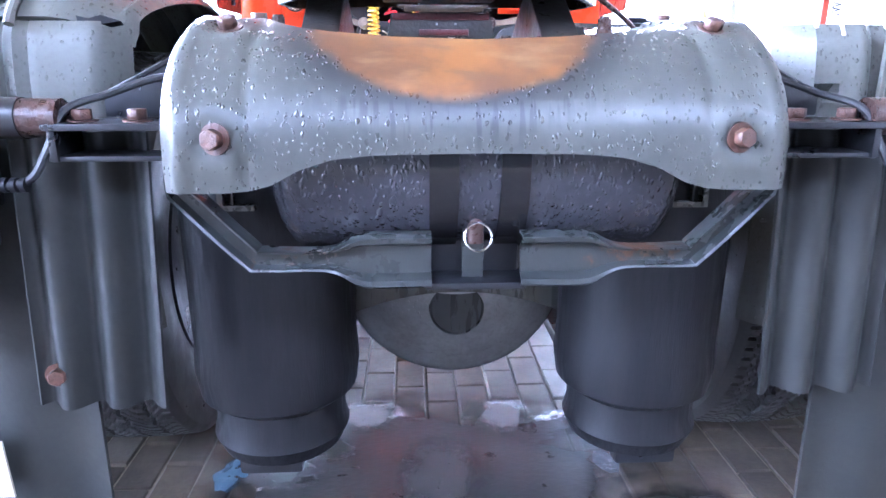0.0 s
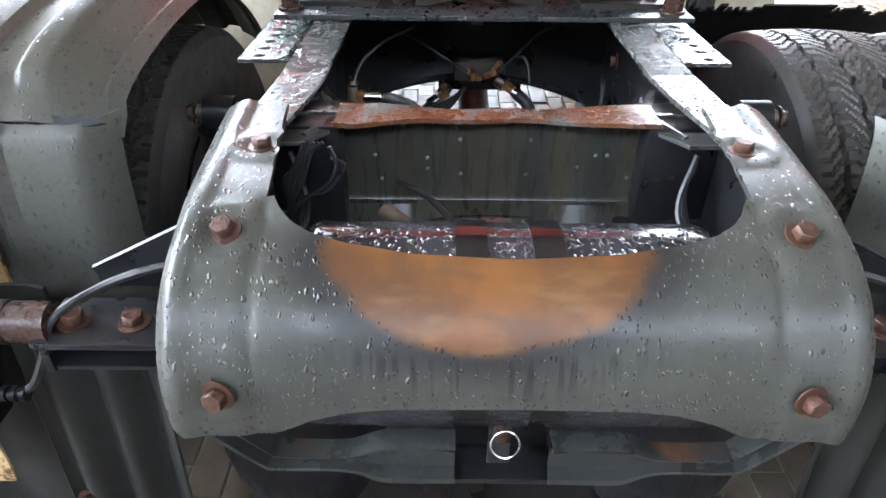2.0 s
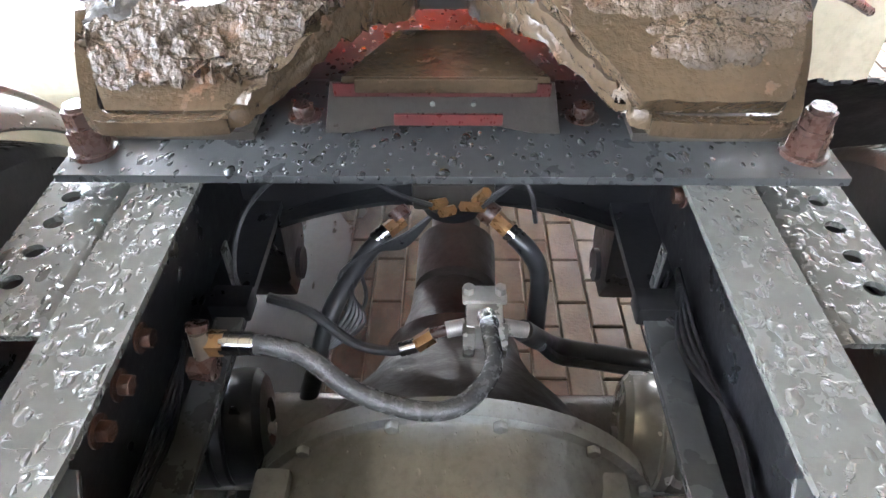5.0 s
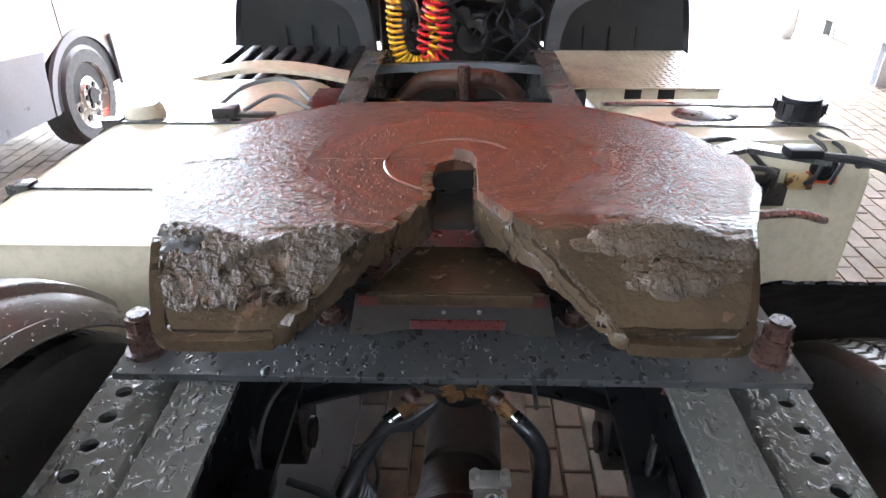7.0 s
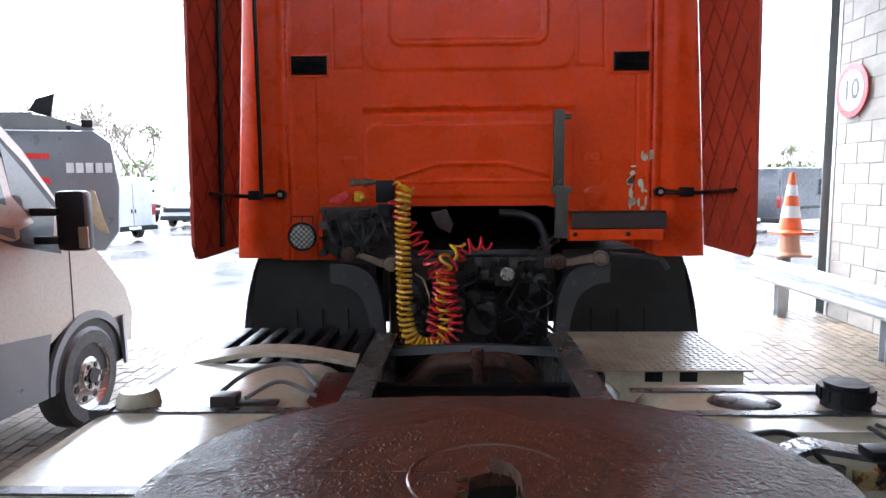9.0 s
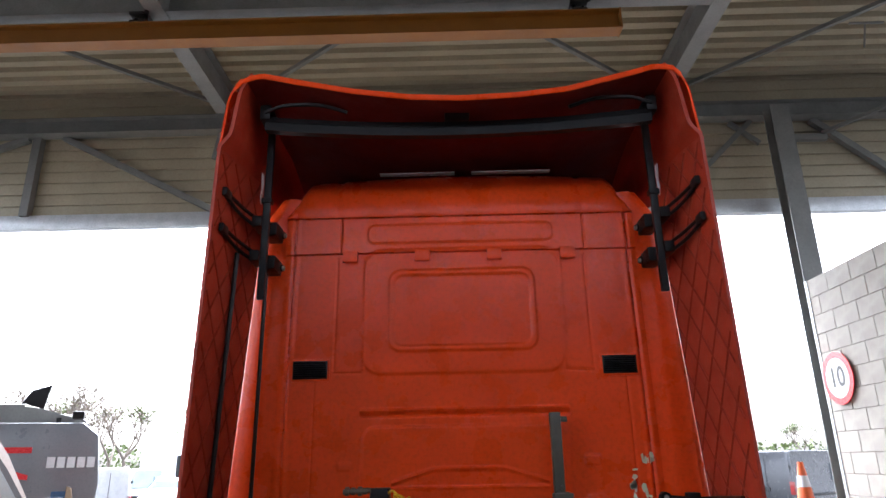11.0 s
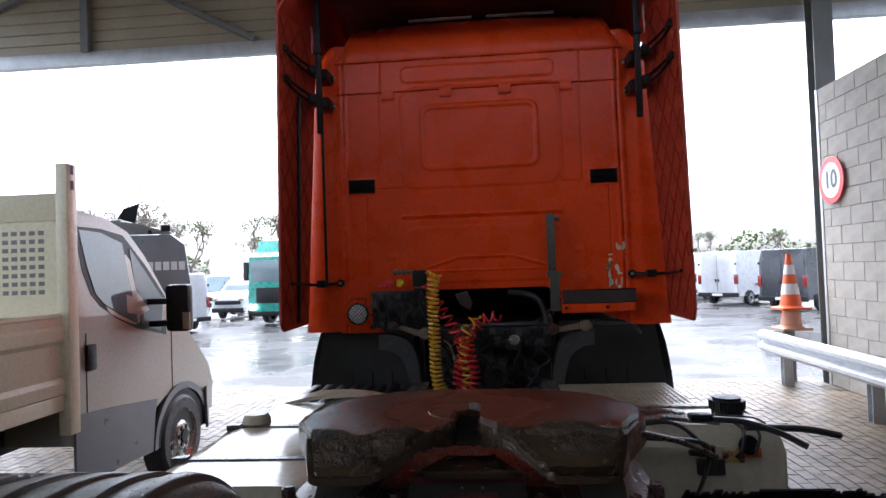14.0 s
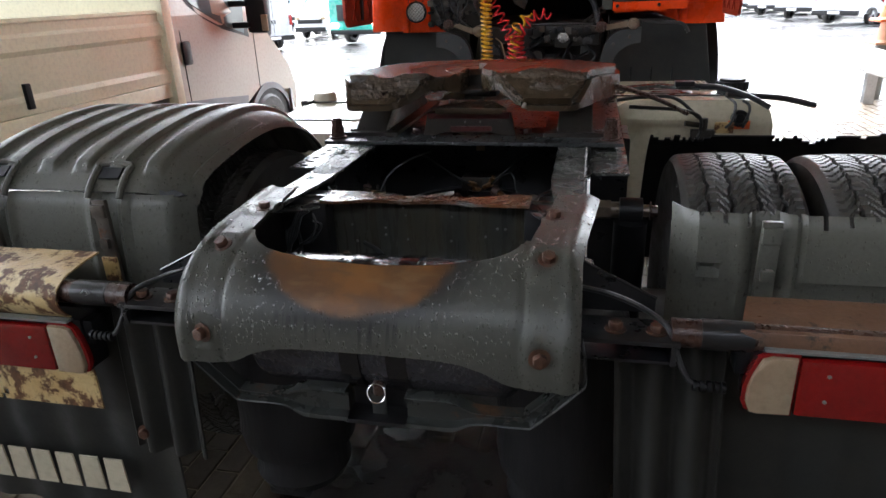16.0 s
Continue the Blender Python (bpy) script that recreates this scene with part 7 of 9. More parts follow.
    for x in np.linspace(-1.02, 1.02, 30):
        z = 3.49 + 0.055 * (x ** 2)
        rows.append([Vector((x, 3.56, z + 0.036)), Vector((x, 3.52, z + 0.038)), Vector((x, 3.515, z + 0.012)), Vector((x, 3.52, z + 0.006)), Vector((x, 3.52, z - 0.040)), Vector((x, 3.56, z - 0.042))])
    shell(bm, rows[::-1], 0.01)
    for s in (-1, 1):
        stay = B()
        tube(stay, [(s * 1.02, 3.50, 3.60), (s * 0.9, 3.48, 3.625), (s * 0.72, 3.47, 3.615), (s * 0.58, 3.48, 3.575)], 0.011, 6)
        box(stay, s * 0.99, s * 1.05, 3.50, 3.66, 3.56, 3.65, 0.015)
        part("brace_stay", stay, M_BLACK, truck)
    clip = B()
    box(clip, -0.07, 0.06, 3.47, 3.58, 3.545, 3.575, 0.006)
    part("brace_clip", clip, M_BLACK, truck)
    part("deflector_brace", bm, M_BLACK, truck, "black curved brace under the roof deflector")
    # two white strips painted along the roof edge for its bright highlight
    bm = B()
    for x0, x1 in ((-0.47, -0.02), (0.08, 0.55)):
        box(bm, x0, x1, CAB_Y + 0.05, CAB_Y + 0.09, 3.470, 3.477)
    part("roof_edge_highlight", bm, M_WHITE, truck, "thin white strips for the highlight on the roof edge")


moved((0, -0.033, -0.036), cab)


def behind_cab():
    """Lamp, connectors, coils, bar, shelf and the dark machinery between the cab and the frame."""
    LX, LZ = -0.818, 1.404
    bm = B()
    lathe(bm, [(0.0, -0.06), (0.04, -0.055), (0.062, -0.02), (0.071, 0.0), (0.071, 0.018), (0.063, 0.02)], pose(LX, 3.68, LZ, 90, 0, 0), 28)
    lamp = part("work_lamp", bm, M_BLACK, truck, "round work lamp with a wire guard")
    bm = B()
    lathe(bm, [(0.0, 0.022), (0.035, 0.019), (0.060, 0.010), (0.063, 0.0)], pose(LX, 3.672, LZ, 90, 0, 0), 28)
    part("lens", bm, M_LAMPLENS, lamp, "clear ribbed lens")
    bm = B()
    for k in range(-3, 4):
        d = 0.0175 * k
        h = math.sqrt(max(0.0, 0.064 ** 2 - d * d))
        c = 0.7071
        tube(bm, [(LX + c * (d - h), 3.648, LZ + c * (d + h)), (LX + c * (d + h), 3.648, LZ + c * (d - h))], 0.0019, 5, 1, False)
        tube(bm, [(LX + c * (d - h), 3.646, LZ - c * (d + h)), (LX + c * (d + h), 3.646, LZ - c * (d - h))], 0.0019, 5, 1, False)
    ring = [(LX + 0.066 * math.cos(a), 3.652, LZ + 0.066 * math.sin(a)) for a in np.linspace(0, 2 * math.pi * 0.99, 26)]
    tube(bm, ring, 0.004, 6, 1, False)
    for x in (-0.052, 0.0, 0.052):
        tube(bm, [(LX + x, 3.66, LZ + 0.06), (LX + x, 3.68, LZ + 0.098)], 0.003, 5, 1, False)
    tube(bm, [(LX - 0.052, 3.68, LZ + 0.098), (LX + 0.052, 3.68, LZ + 0.098)], 0.003, 5, 1, False)
    part("wire_guard", bm, M_BLACK, lamp)
    # connector panel crowded with sockets and valves
    bm = B()
    prism(bm, [(-0.735, 1.545), (-0.372, 1.545), (-0.368, 1.30), (-0.45, 1.262), (-0.62, 1.262), (-0.735, 1.33)], at_y(3.74), 0.02, 0.004)
    con = part("connector_carrier", bm, M_BLACKDIRTY, truck, "dirty black connector panel")
    cr = random.Random(8)
    for k in range(26):
        x, z = -0.715 + 0.052 * (k % 7), 1.515 - 0.062 * (k // 7)
        x, z = x + cr.uniform(-0.012, 0.012), z + cr.uniform(-0.012, 0.012)
        bm = B()
        w = cr.uniform(0.012, 0.026)
        if k % 3 == 0:
            cyl(bm, (x, 3.75, z), (x, 3.70 - cr.uniform(0, 0.03), z), w, n=14)
            cyl(bm, (x, 3.70, z), (x, 3.665, z), w * 0.55, n=10)
        elif k % 3 == 1:
            box(bm, x - w, x + w, 3.69 - cr.uniform(0, 0.02), 3.75, z - w * 0.8, z + w * 0.8, 0.005)
        else:
            cyl(bm, (x, 3.75, z), (x + cr.uniform(-0.03, 0.03), 3.67, z - cr.uniform(0, 0.05)), 0.009, n=8)
        part("socket", bm, (M_BLACK, M_BLACKDIRTY, M_CHASSIS, M_STRAPSTEEL)[k % 4 if k % 9 else 3], con)
    for k in range(6):
        bm = B()
        x = -0.70 + 0.055 * k
        tube(bm, [(x, 3.68, 1.50), (x + 0.02, 3.64, 1.44), (x + cr.uniform(-0.05, 0.06), 3.65, 1.36), (x + 0.05, 3.70, 1.29)], 0.006, 6)
        part("connector_cable", bm, M_HOSE, con)
    bm = B()
    box(bm, -0.461, -0.368, 3.70, 3.80, 1.565, 1.677, 0.010)
    box(bm, -0.452, -0.376, 3.69, 3.72, 1.50, 1.56, 0.006)
    part("connector_box", bm, M_BLACK, con)
    bm = B()
    cyl(bm, (-0.585, 3.70, 1.662), (-0.455, 3.70, 1.668), 0.012)
    for x, w in ((-0.575, 0.020), (-0.545, 0.017), (-0.515, 0.021), (-0.49, 0.015)):
        cyl(bm, (x, 3.70, 1.665), (x + 0.018, 3.70, 1.665), w)
    part("air_coupler", bm, M_DULLBRASS, con, "worn metal air coupler")
    bm = B()
    cyl(bm, (-0.545, 3.70, 1.575), (-0.542, 3.69, 1.618), 0.021)
    cyl(bm, (-0.53, 3.69, 1.605), (-0.515, 3.68, 1.585), 0.014)
    part("yellow_cap", bm, M_YELLOW, con, "yellow coupler cap")
    bm = B()
    prism(bm, [(-0.69, 1.575), (-0.62, 1.560), (-0.585, 1.600), (-0.60, 1.625), (-0.66, 1.600)], at_y(3.70), 0.03, 0.008)
    part("red_cap", bm, M_COILRED, con, "red coupler cap")

    def coil(path, R, pitch, r, name, m, label):
        ps = curve([Vector(p) for p in path], 40)
        acc, pts = 0.0, []
        for i in range(len(ps) - 1):
            d = (ps[i + 1] - ps[i])
            t = d.normalized()
            s = t.cross(Vector((0, 1, 0.2))).normalized()
            u = s.cross(t)
            k = max(1, int(d.length / pitch * 10))
            for j in range(k):
                a = 2 * math.pi * (acc + d.length * j / k) / pitch
                pts.append(ps[i] + d * j / k + R * (math.cos(a) * s + math.sin(a) * u))
            acc += d.length
        b = B()
        tube(b, pts, r, 6, 1, False)
        part(name, b, m, truck, label)

    coil([(-0.30, 3.62, 1.645), (-0.315, 3.60, 1.58), (-0.318, 3.60, 1.38), (-0.316, 3.60, 1.20), (-0.312, 3.60, 1.02), (-0.285, 3.60, 0.915), (-0.22, 3.60, 0.875), (-0.15, 3.60, 0.89)], 0.034, 0.027, 0.0080, "yellow_air_coil", M_YELLOW, "yellow coiled air hose")
    coil([(-0.15, 3.59, 0.89), (-0.12, 3.60, 0.96), (-0.135, 3.61, 1.10), (-0.125, 3.61, 1.22)], 0.028, 0.045, 0.0080, "yellow_air_coil", M_YELLOW, "yellow coiled air hose")
    coil([(-0.125, 3.61, 1.22), (-0.11, 3.62, 1.30), (-0.07, 3.63, 1.335), (-0.05, 3.65, 1.38)], 0.032, 0.075, 0.0080, "yellow_air_coil", M_YELLOW, "loosely coiled yellow hose end")
    coil([(-0.36, 3.64, 1.60), (-0.345, 3.63, 1.54), (-0.30, 3.635, 1.47), (-0.245, 3.63, 1.38), (-0.20, 3.62, 1.31), (-0.165, 3.62, 1.24)], 0.034, 0.055, 0.0070, "red_air_coil", M_COILRED, "red coiled air hose")
    coil([(-0.165, 3.62, 1.24), (-0.14, 3.62, 1.15), (-0.17, 3.61, 1.02), (-0.17, 3.60, 0.94), (-0.125, 3.60, 0.895), (-0.075, 3.60, 0.94), (-0.075, 3.60, 1.04), (-0.10, 3.61, 1.16), (-0.105, 3.62, 1.24)], 0.033, 0.034, 0.0070, "red_air_coil", M_COILRED, "red coiled air hose")
    coil([(-0.105, 3.62, 1.24), (-0.06, 3.63, 1.29), (-0.02, 3.64, 1.345), (0.04, 3.66, 1.365), (0.10, 3.68, 1.362)], 0.030, 0.055, 0.0070, "red_air_coil", M_COILRED, "red coiled air hose")
    bm = B()
    tube(bm, [(-0.32, 3.62, 1.645), (-0.345, 3.66, 1.665), (-0.37, 3.70, 1.655)], 0.006, 6)
    part("hose_end", bm, M_YELLOW, truck)
    bm = B()
    tube(bm, [(-0.265, 3.66, 1.22), (-0.225, 3.64, 1.19), (-0.20, 3.63, 1.12), (-0.195, 3.64, 1.05)], 0.006, 6)
    part("cab_cable", bm, M_LENSW, truck, "pale electric cable")
    # upright bar with its lower clamp
    bm = B()
    box(bm, 0.430, 0.482, 3.83, 3.88, 1.62, 2.02, 0.004)
    box(bm, 0.438, 0.500, 3.81, 3.86, 1.375, 1.64, 0.004)
    cyl(bm, (0.48, 3.85, 1.985), (0.515, 3.85, 1.985), 0.014)
    box(bm, 0.42, 0.515, 3.80, 3.87, 1.60, 1.635, 0.004)
    for z in (1.66, 1.58, 1.44):
        cyl(bm, (0.465, 3.80, z), (0.465, 3.83, z), 0.010, n=8)
    part("upright_bar", bm, M_OLIVE, truck, "dull olive-grey steel upright bar")
    bm = B()
    rows = [[Vector((x, 3.93, 1.508)), Vector((x, 3.80, 1.512)), Vector((x, 3.785, 1.50)), Vector((x, 3.78, 1.428)), Vector((x, 3.80, 1.42))] for x in np.linspace(0.515, 0.985, 4)]
    shell(bm, rows[::-1], 0.006)
    part("shelf", bm, M_SHELF, truck, "dark brown rusted folded shelf")
    bm = B()
    box(bm, 0.505, 0.975, 3.80, 3.812, 1.365, 1.425, 0.002)
    fl = part("cab_flange", bm, M_ORANGE, truck, "orange lower flange of the cab")
    for x in (0.535, 0.80):
        bm = B()
        cyl(bm, (x, 3.792, 1.395), (x, 3.80, 1.395), 0.012, n=10)
        part("bolt", bm, M_BLACK, fl)
    for d in (0.0, 0.028):
        bm = B()
        for k in range(16):
            f = k / 15
            c = Vector((0.275 + d * 0.4 + 0.165 * f, 3.80, 1.268 - d + 0.125 * f))
            lathe(bm, [(0.006, -0.002), (0.0085, 0), (0.006, 0.002), (0.0035, 0), (0.006, -0.002)], Matrix.Translation(c) @ Euler((radians(90 * (k % 2)), 0.6, 0.5)).to_matrix().to_4x4() @ Matrix.Diagonal((1.35, 1, 1, 1)), 8)
        part("chain", bm, M_STRAPSTEEL, truck, "dull steel chain")
    # curved cab carriers
    for s in (-1, 1):
        d = 0.02 if s > 0 else -0.02
        out = curve([(0.675, 0, 1.262), (0.585, 0, 1.258), (0.49, 0, 1.222), (0.435, 0, 1.13), (0.412, 0, 1.0), (0.405, 0, 0.82)], 6)
        inn = curve([(0.675, 0, 1.165), (0.60, 0, 1.150), (0.53, 0, 1.10), (0.495, 0, 1.02), (0.478, 0, 0.93), (0.472, 0, 0.82)], 6)
        bm = B()
        rows = [[Vector((s * a.x + d, 3.80, a.z)), Vector((s * a.x + d, 3.71, a.z)), Vector((s * b.x + d, 3.71, b.z)), Vector((s * b.x + d, 3.80, b.z))] for a, b in zip(out, inn)]
        shell(bm, rows if s > 0 else rows[::-1], 0.010)
        arm = part("cab_carrier", bm, M_CARRIER, truck, "curved dark steel cab carrier")
        for x, z in ((0.60, 1.205), (0.50, 1.16), (0.445, 0.95)):
            bm = B()
            cyl(bm, (s * x + d, 3.695, z), (s * x + d, 3.71, z), 0.012, n=6)
            part("bolt", bm, M_STRAPSTEEL, arm)
        a, b = ((-0.593, 1.319), (-0.384, 1.266)) if s < 0 else ((0.435, 1.272), (0.64, 1.288))
        bm = B()
        prism(bm, [(a[0], a[1] + 0.022), (a[0] + 0.06, a[1] + 0.010), (b[0] - 0.06, b[1] + 0.018), (b[0], b[1] + 0.024), (b[0], b[1] - 0.022), (b[0] - 0.06, b[1] - 0.016), (a[0] + 0.06, a[1] - 0.020), (a[0], a[1] - 0.022)], at_y(3.672), 0.026, 0.006)
        link = part("stabiliser_link", bm, M_LINK, truck, "worn tan steel link rod")
        for c in (a, b):
            bm = B()
            lathe(bm, [(0.0, 0.045), (0.018, 0.045), (0.020, 0.036), (0.034, 0.034), (0.038, 0.028), (0.038, -0.02), (0.0, -0.02)], pose(c[0], 3.69, c[1], 90, 0, 0), 20)
            part("bush", bm, M_BOLTBROWN if c is a else M_LINK, link, "rusty round bush")
    bm = B()
    box(bm, -0.33, 0.43, 3.78, 3.90, 1.15, 1.285, 0.015)
    beam = part("rear_cross_beam", bm, M_BLACKDIRTY, truck)
    br = random.Random(15)
    for k in range(22):
        x, z = -0.05 + 0.44 * (k % 11) / 10 + br.uniform(-0.01, 0.01), 1.255 - 0.06 * (k // 11) + br.uniform(-0.015, 0.015)
        bm = B()
        w = br.uniform(0.008, 0.02)
        if k % 2:
            cyl(bm, (x, 3.79, z), (x, 3.72, z), w, n=10)
        else:
            box(bm, x - w, x + w, 3.73, 3.79, z - w, z + w * 1.6, 0.004)
        part("valve", bm, (M_BLACK, M_CHASSIS, M_STRAPSTEEL, M_BLACKDIRTY)[k % 4], beam)
    bm = B()
    prism(bm, [(0.187 + 0.038 * math.cos(a), 1.209 + 0.034 * math.sin(a)) for a in np.linspace(0.2, 0.2 + 2 * math.pi, 9)[:-1]], at_y(3.69), 0.04, 0.006)
    horn = part("height_valve", bm, M_SILVER, truck, "dull silver round valve")
    for a in (0.3, 1.9, 3.4, 5.0):
        bm = B()
        cyl(bm, (0.187 + 0.024 * math.cos(a), 3.682, 1.209 + 0.022 * math.sin(a)), (0.187 + 0.024 * math.cos(a), 3.69, 1.209 + 0.022 * math.sin(a)), 0.006, n=6)
        part("bolt", bm, M_DULLBRASS, horn)
    bm = B()
    tube(bm, [(0.70, 3.75, 1.30), (0.80, 3.76, 1.29), (0.95, 3.78, 1.275), (1.0, 3.79, 1.22)], 0.012, 8)
    part("lever_rod", bm, M_CARRIER, truck, "dark steel lever rod")
    # curved hose seen in the opening under the cab
    bm = B()
    tube(bm, [(0.16, 3.96, 1.50), (0.28, 3.95, 1.49), (0.36, 3.93, 1.45), (0.40, 3.92, 1.36), (0.41, 3.9, 1.26)], 0.020, 10)
    part("cab_hose", bm, M_HOSE, truck)
    bm = B()
    prism(bm, [(-0.20, 1.50), (-0.12, 1.52), (-0.08, 1.44), (-0.10, 1.39), (-0.17, 1.43)], at_y(3.95), 0.04, 0.008)
    part("cab_latch", bm, M_STRAPSTEEL, truck, "worn steel cab latch")
    # gearbox and the clutter round it
    bm = B()
    lathe(bm, [(0, -0.4), (0.12, -0.38), (0.14, -0.3), (0.17, -0.28), (0.18, 0.1), (0.24, 0.3), (0.26, 0.6), (0, 0.6)], pose(0.0, 4.12, 0.90, -90, 0, 0), 28)
    lathe(bm, [(0.05, 0), (0.075, 0.004), (0.085, 0.015), (0.075, 0.03), (0.05, 0.03)], pose(0.06, 3.72, 0.98, 90, 0, 0), 18)
    part("gearbox", bm, M_BLACKDIRTY, truck, "dirty dark gearbox")
    bm = B()
    rows = [[Vector((x, 3.22, 0.965 + 0.02 * math.cos(x * 4))), Vector((x, 3.16, 0.972 + 0.02 * math.cos(x * 4))), Vector((x, 3.15, 0.94 + 0.02 * math.cos(x * 4)))] for x in np.linspace(-0.374, 0.374, 17)]
    shell(bm, rows[::-1], 0.012)
    part("frame_cross_tube", bm, M_CARRIER, truck, "bowed dark crossmember")
    bm = B()
    tube(bm, [(-0.24, 3.02, 0.86), (-0.15, 3.02, 0.945), (0.0, 3.0, 0.965), (0.15, 3.02, 0.955), (0.25, 3.05, 0.87)], 0.040, 12)
    part("exhaust_pipe", bm, M_BOLT, truck, "rusty brown curved pipe")
    for p, q, r in (((0.02, 2.95, 0.96), (0.02, 2.95, 1.03), 0.026), ((0.12, 2.95, 0.97), (0.12, 2.95, 1.0), 0.03), ((0.02, 2.95, 0.88), (0.02, 2.95, 0.96), 0.02)):
        bm = B()
        cyl(bm, p, q, r, n=10)
        part("pipe_fitting", bm, M_BOLTBROWN, truck)
    mr = random.Random(12)
    for k in range(30):
        x, z = mr.uniform(-0.30, 0.36), mr.uniform(0.92, 1.18)
        w, h = mr.uniform(0.015, 0.05), mr.uniform(0.015, 0.04)
        bm = B()
        if k % 3:
            box(bm, x - w, x + w, 3.70 + mr.uniform(0, 0.12), 3.95, z - h, z + h, 0.008)
        else:
            cyl(bm, (x, 3.70, z), (x, 3.95, z), w, n=14)
        part("gearbox_casting", bm, (M_BLACKDIRTY, M_CARRIER, M_BLACKDIRTY, M_PINION)[k % 4], truck)
    for k in range(16):
        x, z = mr.uniform(-0.35, 0.40), mr.uniform(1.0, 1.3)
        bm = B()
        tube(bm, [(x, 3.76, z), (x + mr.uniform(-0.1, 0.1), 3.70, z - 0.06), (x + mr.uniform(-0.2, 0.2), 3.69, z - 0.14), (x + mr.uniform(-0.25, 0.25), 3.72, z - 0.25)], mr.uniform(0.005, 0.011), 8)
        part("cab_hose", bm, M_BLACK, truck)
    # inner arches of the front wheels
    for s in (-1, 1):
        bm = B()
        rows = []
        for x in np.linspace(0.50, 1.22, 12):
            rows.append([Vector((s * x, 4.75 - 0.68 * math.cos(a) + 0.0, 0.50 + 0.80 * math.sin(a) ** 0.8)) for a in np.linspace(0.12, math.pi - 0.2, 24)])
        shell(bm, rows if s < 0 else rows[::-1], 0.01)
        part("wheel_arch", bm, M_FLAP, truck, "black plastic wheel arch")
        bm = B()
        rows = []
        for a in np.linspace(0.0, math.pi * 0.9, 24):
            rows.append([Vector((s * x, 4.75 - 0.72 * math.cos(a), 0.48 + 0.84 * math.sin(a) ** 0.8)) for x in (1.19, 1.24, 1.265)])
        shell(bm, rows if s < 0 else rows[::-1], 0.04)
        part("arch_lip", bm, M_BLACK, truck)
        bm = B()
        rows = []
        for z in np.linspace(0.62, 1.30, 14):
            w = 1.125 + 0.085 * (1.29 - z) / 0.5
            rows.append([Vector((s * x, 3.96 + 0.05 * math.sin(math.pi * min(1.0, max(0.0, (x - 0.5) / (w - 0.5)))) * (0.4 + 0.6 * min(1, (z - 0.6) / 0.5)), z)) for x in np.linspace(0.5, w, 16)])
        shell(bm, rows if s < 0 else rows[::-1], 0.01)
        panel = part("splash_panel", bm, M_FLAP, truck, "black hollow splash panel")
        for x in (0.66, 0.80, 0.94):
            bm = B()
            tube(bm, [(s * x, 3.965, 0.64), (s * x, 3.99, 0.98)], 0.006, 6, 1, False)
            part("rib", bm, M_BLACK, panel)
    bm = B()
    box(bm, -0.46, 0.46, 4.12, 5.5, 0.45, 1.30, 0.08)
    part("engine", bm, M_BLACKDIRTY, truck, "dark engine under the cab")


behind_cab()


# ---- ground, wall and canopy ----
bm = B()
vs = [bm.verts.new(p) for p in ((-600, -300, -0.03), (600, -300, -0.03), (600, 900, -0.03), (-600, 900, -0.03))]
bm.faces.new(vs)
structure("ground", bm, M_YARD, "wide wet grey paved yard with shallow puddles", "ground")



def dark_film(x, y, rx, ry, z, label):
    """A thin dark film on the paving, thinning out towards its edge."""
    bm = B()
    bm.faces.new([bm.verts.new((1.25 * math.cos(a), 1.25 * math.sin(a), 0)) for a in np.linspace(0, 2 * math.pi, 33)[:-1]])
    ob = structure("dark_film", bm, M_DARKFILM, label, "stain")
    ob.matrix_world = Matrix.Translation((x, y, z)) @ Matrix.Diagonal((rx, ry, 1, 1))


# long dark patch on the paving, left of the middle
dark_film(-0.62, 1.95, 0.55, 1.25, 0.0056, "dark patch with a ragged edge on the brick paving under the truck")
# darkens the ground below the tail: oil and under-truck shade in one film
dark_film(0.0, 0.62, 0.75, 0.55, 0.0060, "wide film of oil and painted shade on the brick paving under the truck")
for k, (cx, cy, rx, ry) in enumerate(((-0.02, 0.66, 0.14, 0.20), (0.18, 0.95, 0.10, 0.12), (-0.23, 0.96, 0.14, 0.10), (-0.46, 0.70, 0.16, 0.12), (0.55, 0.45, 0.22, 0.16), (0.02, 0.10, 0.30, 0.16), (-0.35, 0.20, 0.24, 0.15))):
    dark_film(cx, cy, rx, ry, 0.0064 + 0.0003 * k, "dark oil spot on the brick paving")

WALL_X, WALL_Y1, WALL_H = 4.36, 8.38, 3.85
bm = B()
box(bm, WALL_X + 0.012, WALL_X + 0.20, -11.2, WALL_Y1 - 0.01, -0.03, WALL_H - 0.005)
wall_east = structure("wall_east", bm, M_MORTAR, "grey concrete block wall with open bond joints", "wall")
bm = B()
box(bm, WALL_X - 0.012, WALL_X + 0.21, WALL_Y1, WALL_Y1 + 0.006, 0, WALL_H)
box(bm, WALL_X - 0.012, WALL_X - 0.006, WALL_Y1 - 0.05, WALL_Y1, 0, WALL_H)
structure("trim", bm, M_GALV, "grey steel corner strip on the block wall", "trim")


